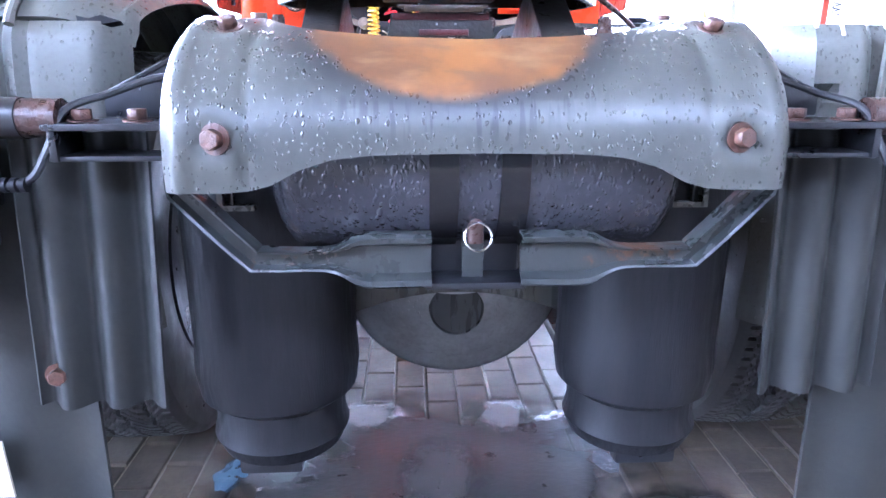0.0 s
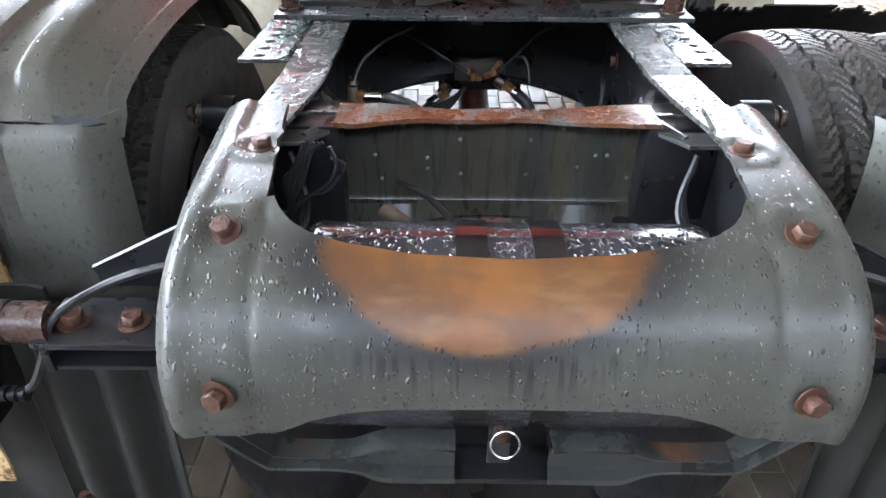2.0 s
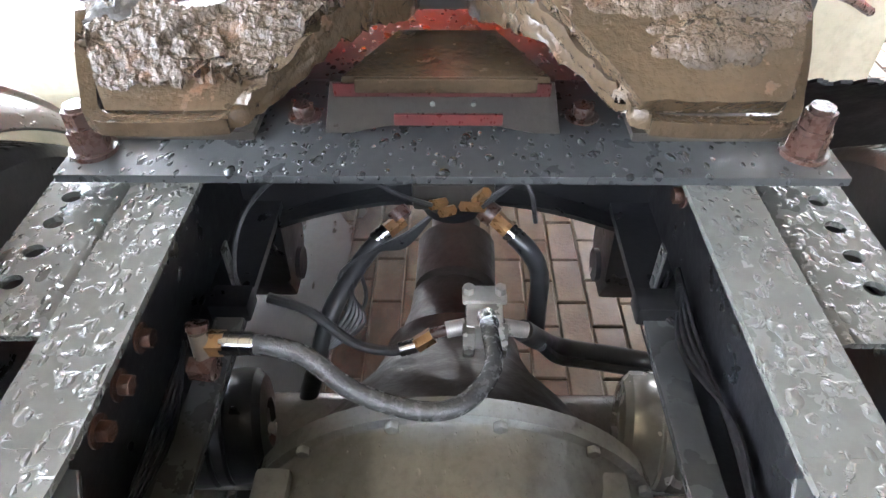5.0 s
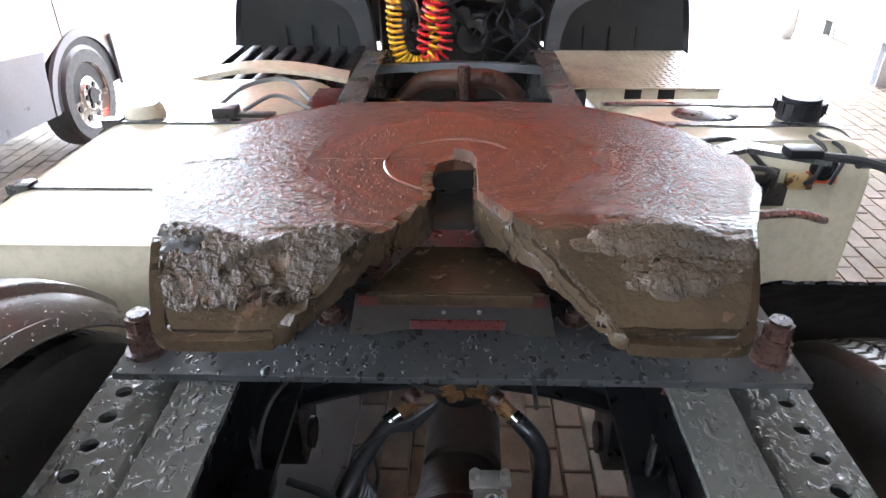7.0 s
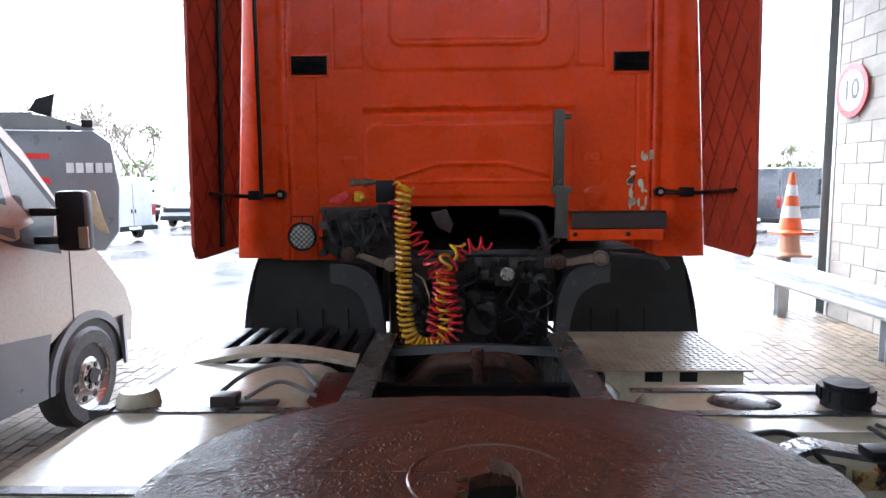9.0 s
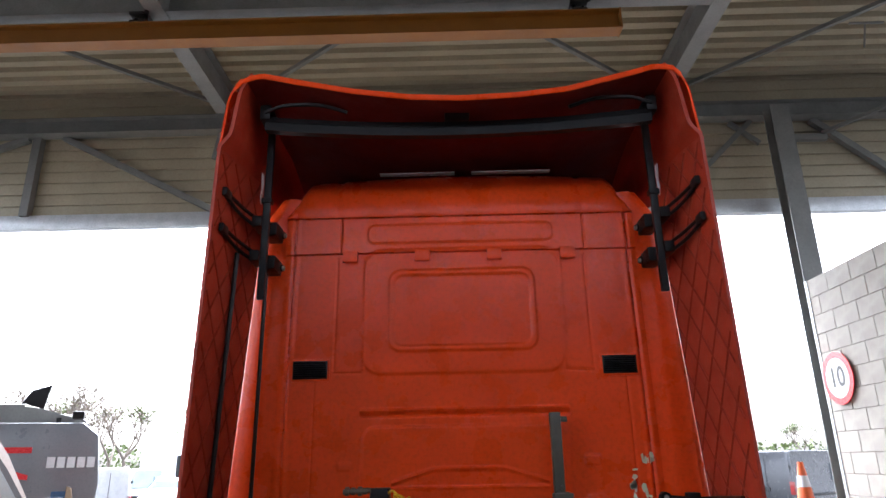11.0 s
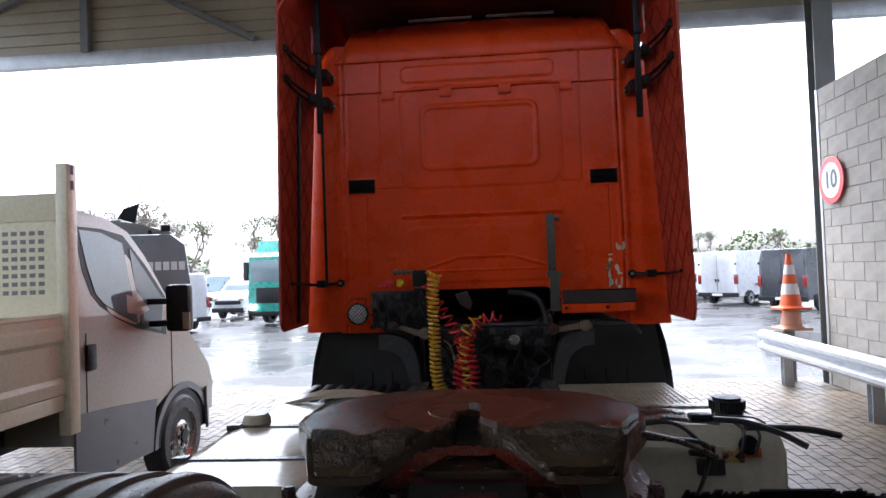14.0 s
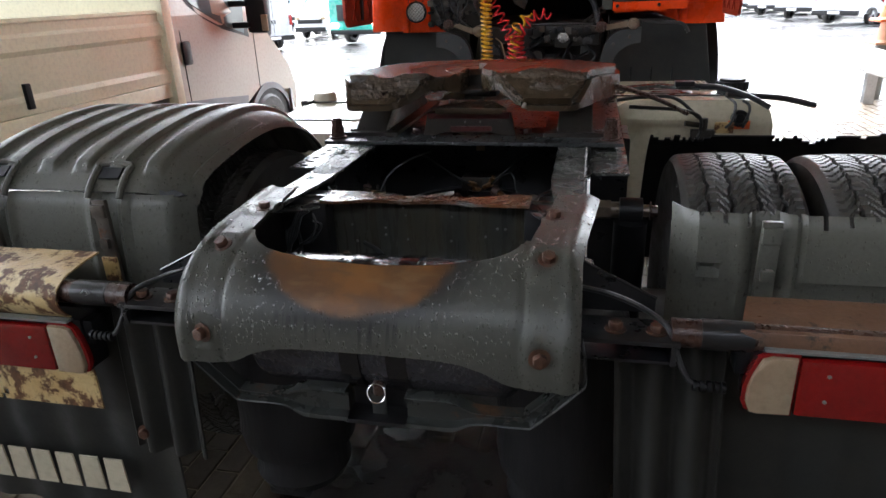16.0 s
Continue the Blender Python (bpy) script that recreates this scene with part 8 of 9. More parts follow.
def h_beam(bm, p, q, w, h, t=0.012):
    """Wide-flange beam from p to q, upright web."""
    a, b = Vector(p), Vector(q)
    d = (b - a).normalized()
    up = Vector((0, 0, 1)) if abs(d.z) < 0.9 else Vector((0, 1, 0))
    s = d.cross(up).normalized()
    up = s.cross(d)
    m = Matrix((s, up, d)).transposed().to_4x4()
    m.translation = a
    L = (b - a).length
    prism(bm, [(-w / 2, -h / 2), (w / 2, -h / 2), (w / 2, -h / 2 + t), (t / 2, -h / 2 + t), (t / 2, h / 2 - t), (w / 2, h / 2 - t), (w / 2, h / 2), (-w / 2, h / 2), (-w / 2, h / 2 - t), (-t / 2, h / 2 - t), (-t / 2, -h / 2 + t), (-w / 2, -h / 2 + t)], m, L)
    return bm


def rod(bm, p, q, w):
    m, L = axis(p, q)
    prism(bm, [(-w / 2, -w / 2), (w / 2, -w / 2), (w / 2, w / 2), (-w / 2, w / 2)], m, L)


ROOF_Z, RAFTER_Z, EDGE_Z = 7.20, 6.72, 6.46
Y0, Y1 = -7.0, 9.1
bm = B()
rib = []
y = Y0
while y < Y1:
    rib += [(y, ROOF_Z), (y + 0.115, ROOF_Z), (y + 0.14, ROOF_Z + 0.085), (y + 0.215, ROOF_Z + 0.085), (y + 0.24, ROOF_Z)]
    y += 0.24
rows = [[Vector((x, yy, zz)) for yy, zz in rib] for x in (-10.2, -4.0, 0.0, 4.0, 10.0)]
shell(bm, rows, 0.004)
structure("ceiling", bm, M_DECK, "beige corrugated steel roof deck seen from below", "ceiling", 0.3)
bm = B()
box(bm, -10.3, 10.1, Y0, Y1 + 0.2, ROOF_Z + 0.12, ROOF_Z + 0.27)
structure("roof", bm, M_STEELGREY, "closed grey canopy roof", "roof")
# added wall out of view: it keeps light from behind off the tail
bm = B()
box(bm, -10.2, 10.0, -7.2, -7.0, -0.03, 5.9)
structure("wall_south_unseen", bm, M_SOUTH, "unseen plain dark grey wall, added to block light from behind, open above", "wall")
# front cladding with girts, posts and braces
bm = B()
zz = 5.24
prof = []
while zz < ROOF_Z + 0.05:
    prof += [(9.06, zz), (9.06, zz + 0.135), (9.085, zz + 0.145), (9.085, zz + 0.165), (9.06, zz + 0.175)]
    zz += 0.178
rows = [[Vector((x, yy, z)) for yy, z in prof] for x in (-16.0, -6.0, 0.0, 6.0, 11.0)]
shell(bm, rows, 0.004)
structure("wall_front_cladding", bm, M_DECK, "beige horizontal cladding above the canopy opening", "cladding", 0.3)
bm = B()
box(bm, -16, 11, 9.0, 9.12, 5.03, 5.24, 0.004)
structure("trim_eaves_beam", bm, M_GALV, "light grey eaves beam of the canopy", "beam")


def steel(name, label, build, material=None):
    b = B()
    build(b)
    return tagged(part(name, b, material or M_STEELGREY), label, "beam", kind="structure")


RAFTERS = (-9.83, -3.365, 3.09, 9.55)
for x in RAFTERS:
    steel("rafter", "light grey painted roof rafter", lambda b, x=x: h_beam(b, (x, Y0, RAFTER_Z + 0.23), (x, Y1 - 0.06, RAFTER_Z + 0.23), 0.21, 0.46, 0.016), M_BEAMLIGHT)
for x in RAFTERS[1:3]:
    steel("knee_brace", "grey knee brace under the rafter", lambda b, x=x: rod(b, (x, 8.94, RAFTER_Z - 0.02), (x - 0.12 if x < 0 else x + 0.10, 8.98, 6.05), 0.07))
steel("edge_girder", "grey edge girder under the rafters", lambda b: h_beam(b, (-16, 8.92, 6.585), (11, 8.92, 6.585), 0.20, 0.25), M_STEELGREY)
for x0, x1 in ((RAFTERS[0] + 0.11, RAFTERS[1] - 0.11), (RAFTERS[1] + 0.11, RAFTERS[2] - 0.11)):
    for ya in (6.64, 1.2, -3.6):
        steel("cross_beam", "grey cross beam between two rafters", lambda b, x0=x0, x1=x1, ya=ya: h_beam(b, (x0, ya, RAFTER_Z + 0.16), (x1, ya, RAFTER_Z + 0.16), 0.15, 0.31, 0.014), M_BEAMLIGHT)
for a, b_ in (((-3.3, 9.0), (3.05, 3.85)), ((3.05, 9.0), (-3.3, 3.85)), ((-3.45, 8.95), (-9.8, 3.2)), ((3.15, 9.0), (9.5, 2.8)), ((-9.8, 8.95), (-3.45, 3.2)), ((-3.3, -1.5), (3.05, 3.85)), ((3.05, -1.5), (-3.3, 3.85))):
    steel("brace", "thin grey angle brace under the deck", lambda b, a=a, b_=b_: rod(b, (*a, 6.94), (*b_, 6.94), 0.055))
steel("brace", "thin grey brace from the deck to the cladding", lambda b: rod(b, (8.6, 6.6, 6.95), (5.35, 8.96, 6.22), 0.05))
for x0, z0, x1, z1, w in ((-5.77, 6.46, -3.45, 5.26, 0.085), (3.40, 5.52, 4.36, 6.46, 0.075), (5.24, 6.46, 6.60, 5.30, 0.095), (-9.6, 5.30, -6.3, 6.46, 0.085), (4.05, 6.44, 4.45, 6.1, 0.06)):
    steel("cladding_brace", "grey diagonal brace on the cladding", lambda b, x0=x0, z0=z0, x1=x1, z1=z1, w=w: rod(b, (x0, 9.0, z0), (x1, 9.0, z1), w))
for x in (-6.15, -12):
    steel("cladding_post", "grey post behind the cladding", lambda b, x=x: rod(b, (x, 9.0, 5.22), (x, 9.0, 6.47), 0.12))
steel("cladding_rail", "short dark rail on the cladding", lambda b: rod(b, (4.9, 9.0, 6.17), (5.42, 9.0, 6.17), 0.09))
steel("column", "grey steel column at the wall end", lambda b: h_beam(b, (4.56, 8.62, -0.03), (4.56, 8.62, 6.46), 0.26, 0.22, 0.015))
steel("column", "grey steel column", lambda b: h_beam(b, (-9.6, 8.7, -0.03), (-9.6, 8.7, 6.46), 0.26, 0.22, 0.015))

crane = thing("crane_rail", "orange hoist rail hung below the canopy beams", "crane rail")
bm = B()
h_beam(bm, (-9.6, 6.64, 6.465), (1.89, 6.64, 6.465), 0.17, 0.25, 0.022)
part("rail", bm, M_CRANE, crane)
bm = B()
box(bm, 1.89, 1.905, 6.545, 6.735, 6.33, 6.60, 0.004)
part("end_stop", bm, M_CRANE, crane, "orange end plate of the rail")
for x in (-3.56, 1.447, -8.4):
    bm = B()
    box(bm, x - 0.10, x + 0.10, 6.54, 6.74, 6.69, 6.72, 0.004)
    box(bm, x - 0.09, x + 0.09, 6.55, 6.73, 6.592, 6.615, 0.004)
    for d in (-0.06, 0.06):
        cyl(bm, (x + d, 6.64, 6.615), (x + d, 6.64, 6.69), 0.022, n=10)
    cyl(bm, (x + 0.10, 6.55, 6.70), (x + 0.10, 6.55, 6.86), 0.03, n=10)
    part("hanger", bm, M_CHASSIS, crane, "dark steel hanger")
pipe = B()
tube(pipe, [(-9.7, 6.95, 7.16), (-1.15, 6.95, 7.16), (-1.08, 6.95, 7.12), (-1.08, 6.9, 6.98)], 0.02, 8, 1, False)
tube(pipe, [(0.84, 6.9, 6.98), (0.84, 6.95, 7.12), (0.90, 6.95, 7.16), (2.9, 6.95, 7.16)], 0.02, 8, 1, False)
tagged(part("conduit", pipe, M_CHASSIS), "thin dark conduit under the deck", "pipe", kind="structure")
bm = B()
tube(bm, [(5.25, 7.75, 7.19), (5.7, 7.75, 7.19)], 0.02, 6, 1, False)
tube(bm, [(5.46, 7.75, 7.19), (5.52, 7.95, 6.95)], 0.012, 6, 1, False)
tagged(part("roof_hook", bm, M_STEELGREY), "thin dark hook rod hung from the deck", "hook", kind="structure")


# ---- guard rail, bollard, cones and sign ----
guard = thing("guard_rail", "galvanised steel guard rail along the block wall", "guard rail")
GX = 3.72
W2 = [(0.0, 0.36), (0.03, 0.37), (0.075, 0.41), (0.075, 0.445), (0.01, 0.49), (0.01, 0.52), (0.075, 0.565), (0.075, 0.60), (0.03, 0.64), (0.0, 0.65)]
bm = B()
rows = [[Vector((GX - d, yy, z + 0.03)) for d, z in W2] for yy in np.linspace(-6.0, 8.85, 12)]
shell(bm, rows, 0.004)
part("beam", bm, M_GALV, guard, "two-wave galvanised beam", 0.3)
for yy in (8.35, 6.35, 4.35, 2.35, 0.35, -1.65):
    bm = B()
    h_beam(bm, (GX + 0.09, yy, -0.02), (GX + 0.09, yy, 0.66), 0.12, 0.10, 0.008)
    box(bm, GX - 0.002, GX + 0.03, yy - 0.05, yy + 0.05, 0.40, 0.64, 0.004)
    part("post", bm, M_GALV, guard)
bol = thing("bollard", "dark round steel bollard by the guard rail", "bollard")
bm = B()
cyl(bm, (4.0, 8.72, -0.02), (4.0, 8.72, 0.80), 0.085, n=24)
lathe(bm, [(0.085, 0.80), (0.08, 0.82), (0, 0.825)], Matrix.Translation((4.0, 8.72, 0)), 24)
part("post", bm, M_STEELGREY, bol)


def cone(x, y, z, top, label):
    c = thing("traffic_cone", label, "traffic cone", pose(x, y, z))
    bm = B()
    box(bm, -0.19, 0.19, -0.19, 0.19, 0.0, 0.035, 0.012)
    lathe(bm, [(0.16, 0.035), (0.15, 0.05), (0.13, 0.055)], Matrix(), 24)
    part("base", bm, M_CONE if top else M_CONEOLD, c)
    bm = B()
    H, r0, r1 = 0.70, 0.135, 0.03
    lathe(bm, [(r0 - (r0 - r1) * f, 0.05 + H * f) for f in (0, 0.25, 0.5, 0.75, 1.0)] + [(0.0, 0.05 + H)], Matrix(), 24)
    part("body", bm, M_CONE if top else M_CONEOLD, c)
    for a, b in (((0.22, 0.42), (0.60, 0.78)) if top else ((0.3, 0.5),)):
        bm = B()
        lathe(bm, [(r0 - (r0 - r1) * f + 0.002, 0.05 + H * f) for f in (a, b)], Matrix(), 24)
        part("reflective_band", bm, M_WHITE if top else M_LENSW, c)
    return c


cone(3.98, 8.55, 0.70, False, "old faded traffic cone under another cone")
cone(3.985, 8.555, 0.97, True, "orange and white traffic cone stacked on another")

sign = thing("speed_sign", "round red and white speed limit sign on the block wall", "sign", pose(WALL_X - 0.03, 8.02, 2.62, 0, -90, 0))
bm = B()
lathe(bm, [(0, 0), (0.295, 0), (0.30, 0.004), (0.30, 0.012), (0.295, 0.016), (0, 0.016)], Matrix(), 48)
part("disc", bm, M_COILRED, sign, "red sign rim")
bm = B()
lathe(bm, [(0, 0.0175), (0.225, 0.0175), (0.225, 0.0185), (0, 0.0185)], Matrix(), 48)
part("face", bm, M_WHITE, sign)
txt = bpy.data.curves.new("ten", "FONT")
txt.body, txt.size, txt.align_x, txt.align_y, txt.extrude, txt.offset = "10", 0.31, "CENTER", "CENTER", 0.001, 0.006
tob = new("digits", txt)
me = bpy.data.meshes.new_from_object(tob)
bpy.data.objects.remove(tob)
me.materials.append(M_CHASSIS)
put("digits", me, sign, pose(0, 0, 0.020, 0, 0, -90), "black figures 10")


# ---- vehicles ----
def wheel_small(parent, x, y, r, w, s, material=None, lift=0.0):
    e = new("wheel")
    e.parent = parent
    e.matrix_basis = pose(x, y, r + lift)
    bm = B()
    prof = [(r * 0.66, -w / 2), (r * 0.9, -w / 2), (r * 0.98, -w * 0.4), (r, -w * 0.25), (r, w * 0.25), (r * 0.98, w * 0.4), (r * 0.9, w / 2), (r * 0.66, w / 2)]
    lathe(bm, prof, Matrix.Rotation(radians(90), 4, "Y"), 32)
    part("tyre", bm, M_RUBBER, e)
    bm = B()
    lathe(bm, [(r * 0.67, s * w * 0.48), (r * 0.645, s * w * 0.42), (r * 0.57, s * w * 0.30), (r * 0.34, s * w * 0.42), (r * 0.30, s * w * 0.5), (0, s * w * 0.5)], Matrix.Rotation(radians(90), 4, "Y"), 28)
    part("rim", bm, material or M_ALU, e)
    bm = B()
    for k in range(6):
        a = 2 * math.pi * k / 6
        bm = B()
        cyl(bm, (s * w * 0.45, 0.22 * r * math.cos(a), 0.22 * r * math.sin(a)), (s * w * 0.55, 0.22 * r * math.cos(a), 0.22 * r * math.sin(a)), 0.02, n=6)
        part("wheel_nut", bm, M_BLACK, e)
    bm = B()
    cyl(bm, (s * w * 0.40, 0, 0), (s * w * 0.58, 0, 0), r * 0.16, n=16)
    part("hub", bm, M_BLACK, e)
    for k in range(8):
        a = 2 * math.pi * (k + 0.5) / 8
        bm = B()
        cyl(bm, (s * w * 0.30, 0.44 * r * math.cos(a), 0.44 * r * math.sin(a)), (s * w * 0.39, 0.44 * r * math.cos(a), 0.44 * r * math.sin(a)), 0.028, n=8)
        part("rim_hole", bm, M_BLACK, e)
    return e


def tipper_van():
    """Light truck with a beige cab and a cream dropside bed, standing beside the tractor; it points away."""
    X = -2.90
    v = thing("flatbed_van", "beige light truck with a cream dropside bed", "light truck", Matrix.Translation((0.0118, -0.0365, 0.075)) @ Matrix.Scale(0.954, 4) @ pose(0.14, -0.27, -0.02))
    side = [(3.92, 0.60), (4.86, 0.56), (4.95, 0.64), (5.12, 0.71), (5.38, 0.745), (5.60, 0.71), (5.74, 0.62), (5.82, 0.45), (5.98, 0.42), (6.02, 0.66), (5.93, 0.86), (5.72, 1.06), (5.34, 1.38), (5.20, 1.52), (4.90, 1.90), (4.70, 2.08), (4.42, 2.17), (3.95, 2.22)]
    bm = B()
    rows = []
    for x, inset in ((X, 0.03), (X - 0.012, 0.0), (X - 1.0, 0.0), (X - 1.99, 0.0), (X - 2.0, 0.03)):
        cy, cz = 5.0, 1.3
        rows.append([Vector((x + (0.0 if z < 1.45 else (-0.09 if x > X - 1 else 0.09) * (z - 1.45) / 0.8), y + (cy - y) * inset, z + (cz - z) * inset)) for y, z in side + side[:1]])
    shell(bm, rows, 0.01)
    prism(bm, [(y, z) for y, z in side], at_x(X - 1.9), 1.82)
    body = part("cab_body", bm, M_BEIGEVAN, v, "beige painted van cab", 0.5)

    def on_side(y, z, d=0.004):
        return Vector((X + d - (0.0 if z < 1.45 else 0.09 * (z - 1.45) / 0.8), y, z))

    def patch(name, pts, m, d=0.004, th=0.006, label="", parent=None):
        bm = B()
        a = [bm.verts.new(on_side(y, z, d)) for y, z in pts]
        b = [bm.verts.new(on_side(y, z, d - th)) for y, z in pts]
        bm.faces.new(a)
        bm.faces.new(b[::-1])
        for k in range(len(a)):
            bm.faces.new((a[k], a[(k + 1) % len(a)], b[(k + 1) % len(a)], b[k]))
        return part(name, bm, m, parent or body, label)

    patch("side_panel", side[:13] + [(5.27, 1.45), (3.935, 1.45)], M_BEIGEVAN, 0.001, 0.03)
    patch("door_frame", [(3.935, 1.45), (5.27, 1.45)] + side[13:], M_BEIGEVAN, 0.001, 0.03)
    patch("window_frame", [(4.052, 2.086), (4.346, 2.085), (4.625, 2.049), (4.895, 1.819), (5.155, 1.543), (5.136, 1.222), (4.692, 1.316), (4.42, 1.415), (4.233, 1.517), (4.139, 1.609), (4.076, 1.781)], M_BLACK, 0.004)
    patch("side_window", [(4.087, 2.065), (4.341, 2.055), (4.598, 1.986), (4.699, 1.357), (4.456, 1.447), (4.284, 1.527), (4.193, 1.607), (4.132, 1.801)], M_WINDOW, 0.008, label="glass side window")
    patch("quarter_window", [(4.689, 1.953), (4.884, 1.758), (5.103, 1.525), (5.045, 1.261), (4.747, 1.335)], M_WINDOW, 0.008, label="small front quarter window")
    patch("lower_cladding", [(3.92, 0.81), (4.40, 0.77), (4.96, 0.71), (4.92, 0.60), (4.88, 0.30), (3.92, 0.34)], M_MACHINE, 0.012, 0.02, "dark grey lower cladding")
    def arc(rx, rz, n=22):
        return [(5.38 - rx * math.cos(math.pi * k / n), 0.30 + rz * math.sin(math.pi * k / n)) for k in range(n + 1)]

    arch = arc(0.490, 0.475) + arc(0.440, 0.415)[::-1]
    patch("wheel_arch_trim", arch, M_MACHINE, 0.02, 0.03, "dark grey wheel arch trim")
    patch("arch_opening", arc(0.445, 0.420), M_BLACK, 0.006)
    bm = B()
    rows = [[Vector((X + 0.022 - 0.2 * f * f, 5.79 + 0.25 * f, 0.66 - 0.03 * f)), Vector((X + 0.022 - 0.2 * f * f, 5.80 + 0.24 * f, 0.27))] for f in np.linspace(0, 1, 8)]
    shell(bm, rows, 0.02)
    part("bumper_corner", bm, M_MACHINE, v, "dark grey bumper corner")
    for y0 in (4.05, 5.22):
        bm = B()
        box(bm, X - 0.003, X + 0.0045, y0, y0 + 0.008, 0.72, 1.34)
        part("door_gap", bm, M_BLACK, body)
    bm = B()
    box(bm, X, X + 0.03, 4.03, 4.14, 1.08, 1.26, 0.02)
    part("door_handle", bm, M_BLACK, v, "black door handle")
    bm = B()
    box(bm, X - 0.03, X + 0.16, 4.86, 4.94, 1.31, 1.36, 0.01)
    mir = part("mirror", bm, M_BLACK, v, "black door mirror on two arms")
    bm = B()
    box(bm, X - 0.03, X + 0.16, 4.86, 4.94, 1.49, 1.54, 0.01)
    part("mirror_arm", bm, M_BLACK, mir)
    bm = B()
    box(bm, X + 0.12, X + 0.32, 4.90, 5.01, 1.26, 1.65, 0.04)
    part("mirror_shell", bm, M_BLACK, mir)
    bm = B()
    box(bm, X + 0.27, X + 0.33, 4.895, 4.92, 1.28, 1.42, 0.01)
    part("indicator", bm, M_LENSW, mir)
    wheel_small(v, X - 0.075, 5.36, 0.365, 0.20, 1, M_SILVER, -0.058)
    wheel_small(v, X - 0.10, 1.6, 0.365, 0.20, 1, None, -0.058)
    # bed
    bm = B()
    box(bm, X - 2.02, X + 0.06, -0.35, 3.86, 0.88, 0.98, 0.01)
    part("bed_floor", bm, M_BEDCREAM, v, "cream steel bed floor")
    bm = B()
    rows = []
    for y in (-0.30, 1.2, 3.74):
        rows.append([Vector((X + 0.06 + d, y, z)) for d, z in ((0.0, 0.98), (0.012, 0.99), (0.012, 1.06), (-0.012, 1.09), (-0.012, 1.30), (0.012, 1.33), (0.012, 1.40), (-0.01, 1.42), (-0.01, 1.47), (0.0, 1.48))])
    shell(bm, rows, 0.03)
    part("drop_side", bm, M_BEDCREAM, v, "cream ribbed drop side", 0.3)
    for y in (0.9, 2.4):
        bm = B()
        box(bm, X + 0.075, X + 0.10, y - 0.02, y + 0.02, 1.02, 1.16, 0.004)
        part("latch", bm, M_BLACK, v)
    bm = B()
    box(bm, X + 0.02, X + 0.10, 3.74, 3.84, 0.72, 2.47, 0.006)
    post = part("bed_post", bm, M_BEDCREAM, v, "tall cream corner post with slots")
    for z in (2.30, 2.40):
        bm = B()
        box(bm, X + 0.10, X + 0.103, 3.775, 3.805, z, z + 0.06)
        part("slot", bm, M_BLACK, post)
    # head board with rows of holes
    bm = B()
    x0, x1, z0, z1 = X - 1.98, X + 0.02, 1.48, 2.28
    box(bm, x0, x1, 3.75, 3.79, z0, 1.60)
    box(bm, x0, x1, 3.75, 3.79, 2.10, z1, 0.01)
    box(bm, x0, x1, 3.765, 3.775, 1.60, 2.10)
    part("head_board", bm, M_BEDCREAM, v, "cream perforated head board")
    bm = B()
    for i in range(30):
        for j in range(8):
            xx, zz = X - 0.10 - 0.062 * i, 1.64 + 0.055 * j
            box(bm, xx - 0.02, xx + 0.02, 3.7635, 3.7648, zz - 0.014, zz + 0.014)
    tagged(part("hole_pattern", bm, M_STEELGREY, v), kind="stuff")
    bm = B()
    rows = [[Vector((X + 0.02 + 0.06 * math.sin(a), 1.6 - 0.5 * math.cos(a), 0.36 + 0.48 * math.sin(a))), Vector((X - 0.3, 1.6 - 0.5 * math.cos(a), 0.36 + 0.48 * math.sin(a)))] for a in np.linspace(0.1, 3.0, 14)]
    shell(bm, rows, 0.01)
    part("rear_mudguard", bm, M_BLACK, v)
    bm = B()
    box(bm, X - 1.4, X - 0.5, -0.3, 4.2, 0.55, 0.88, 0.02)
    part("frame", bm, M_BLACK, v)
    return v


tipper_van()


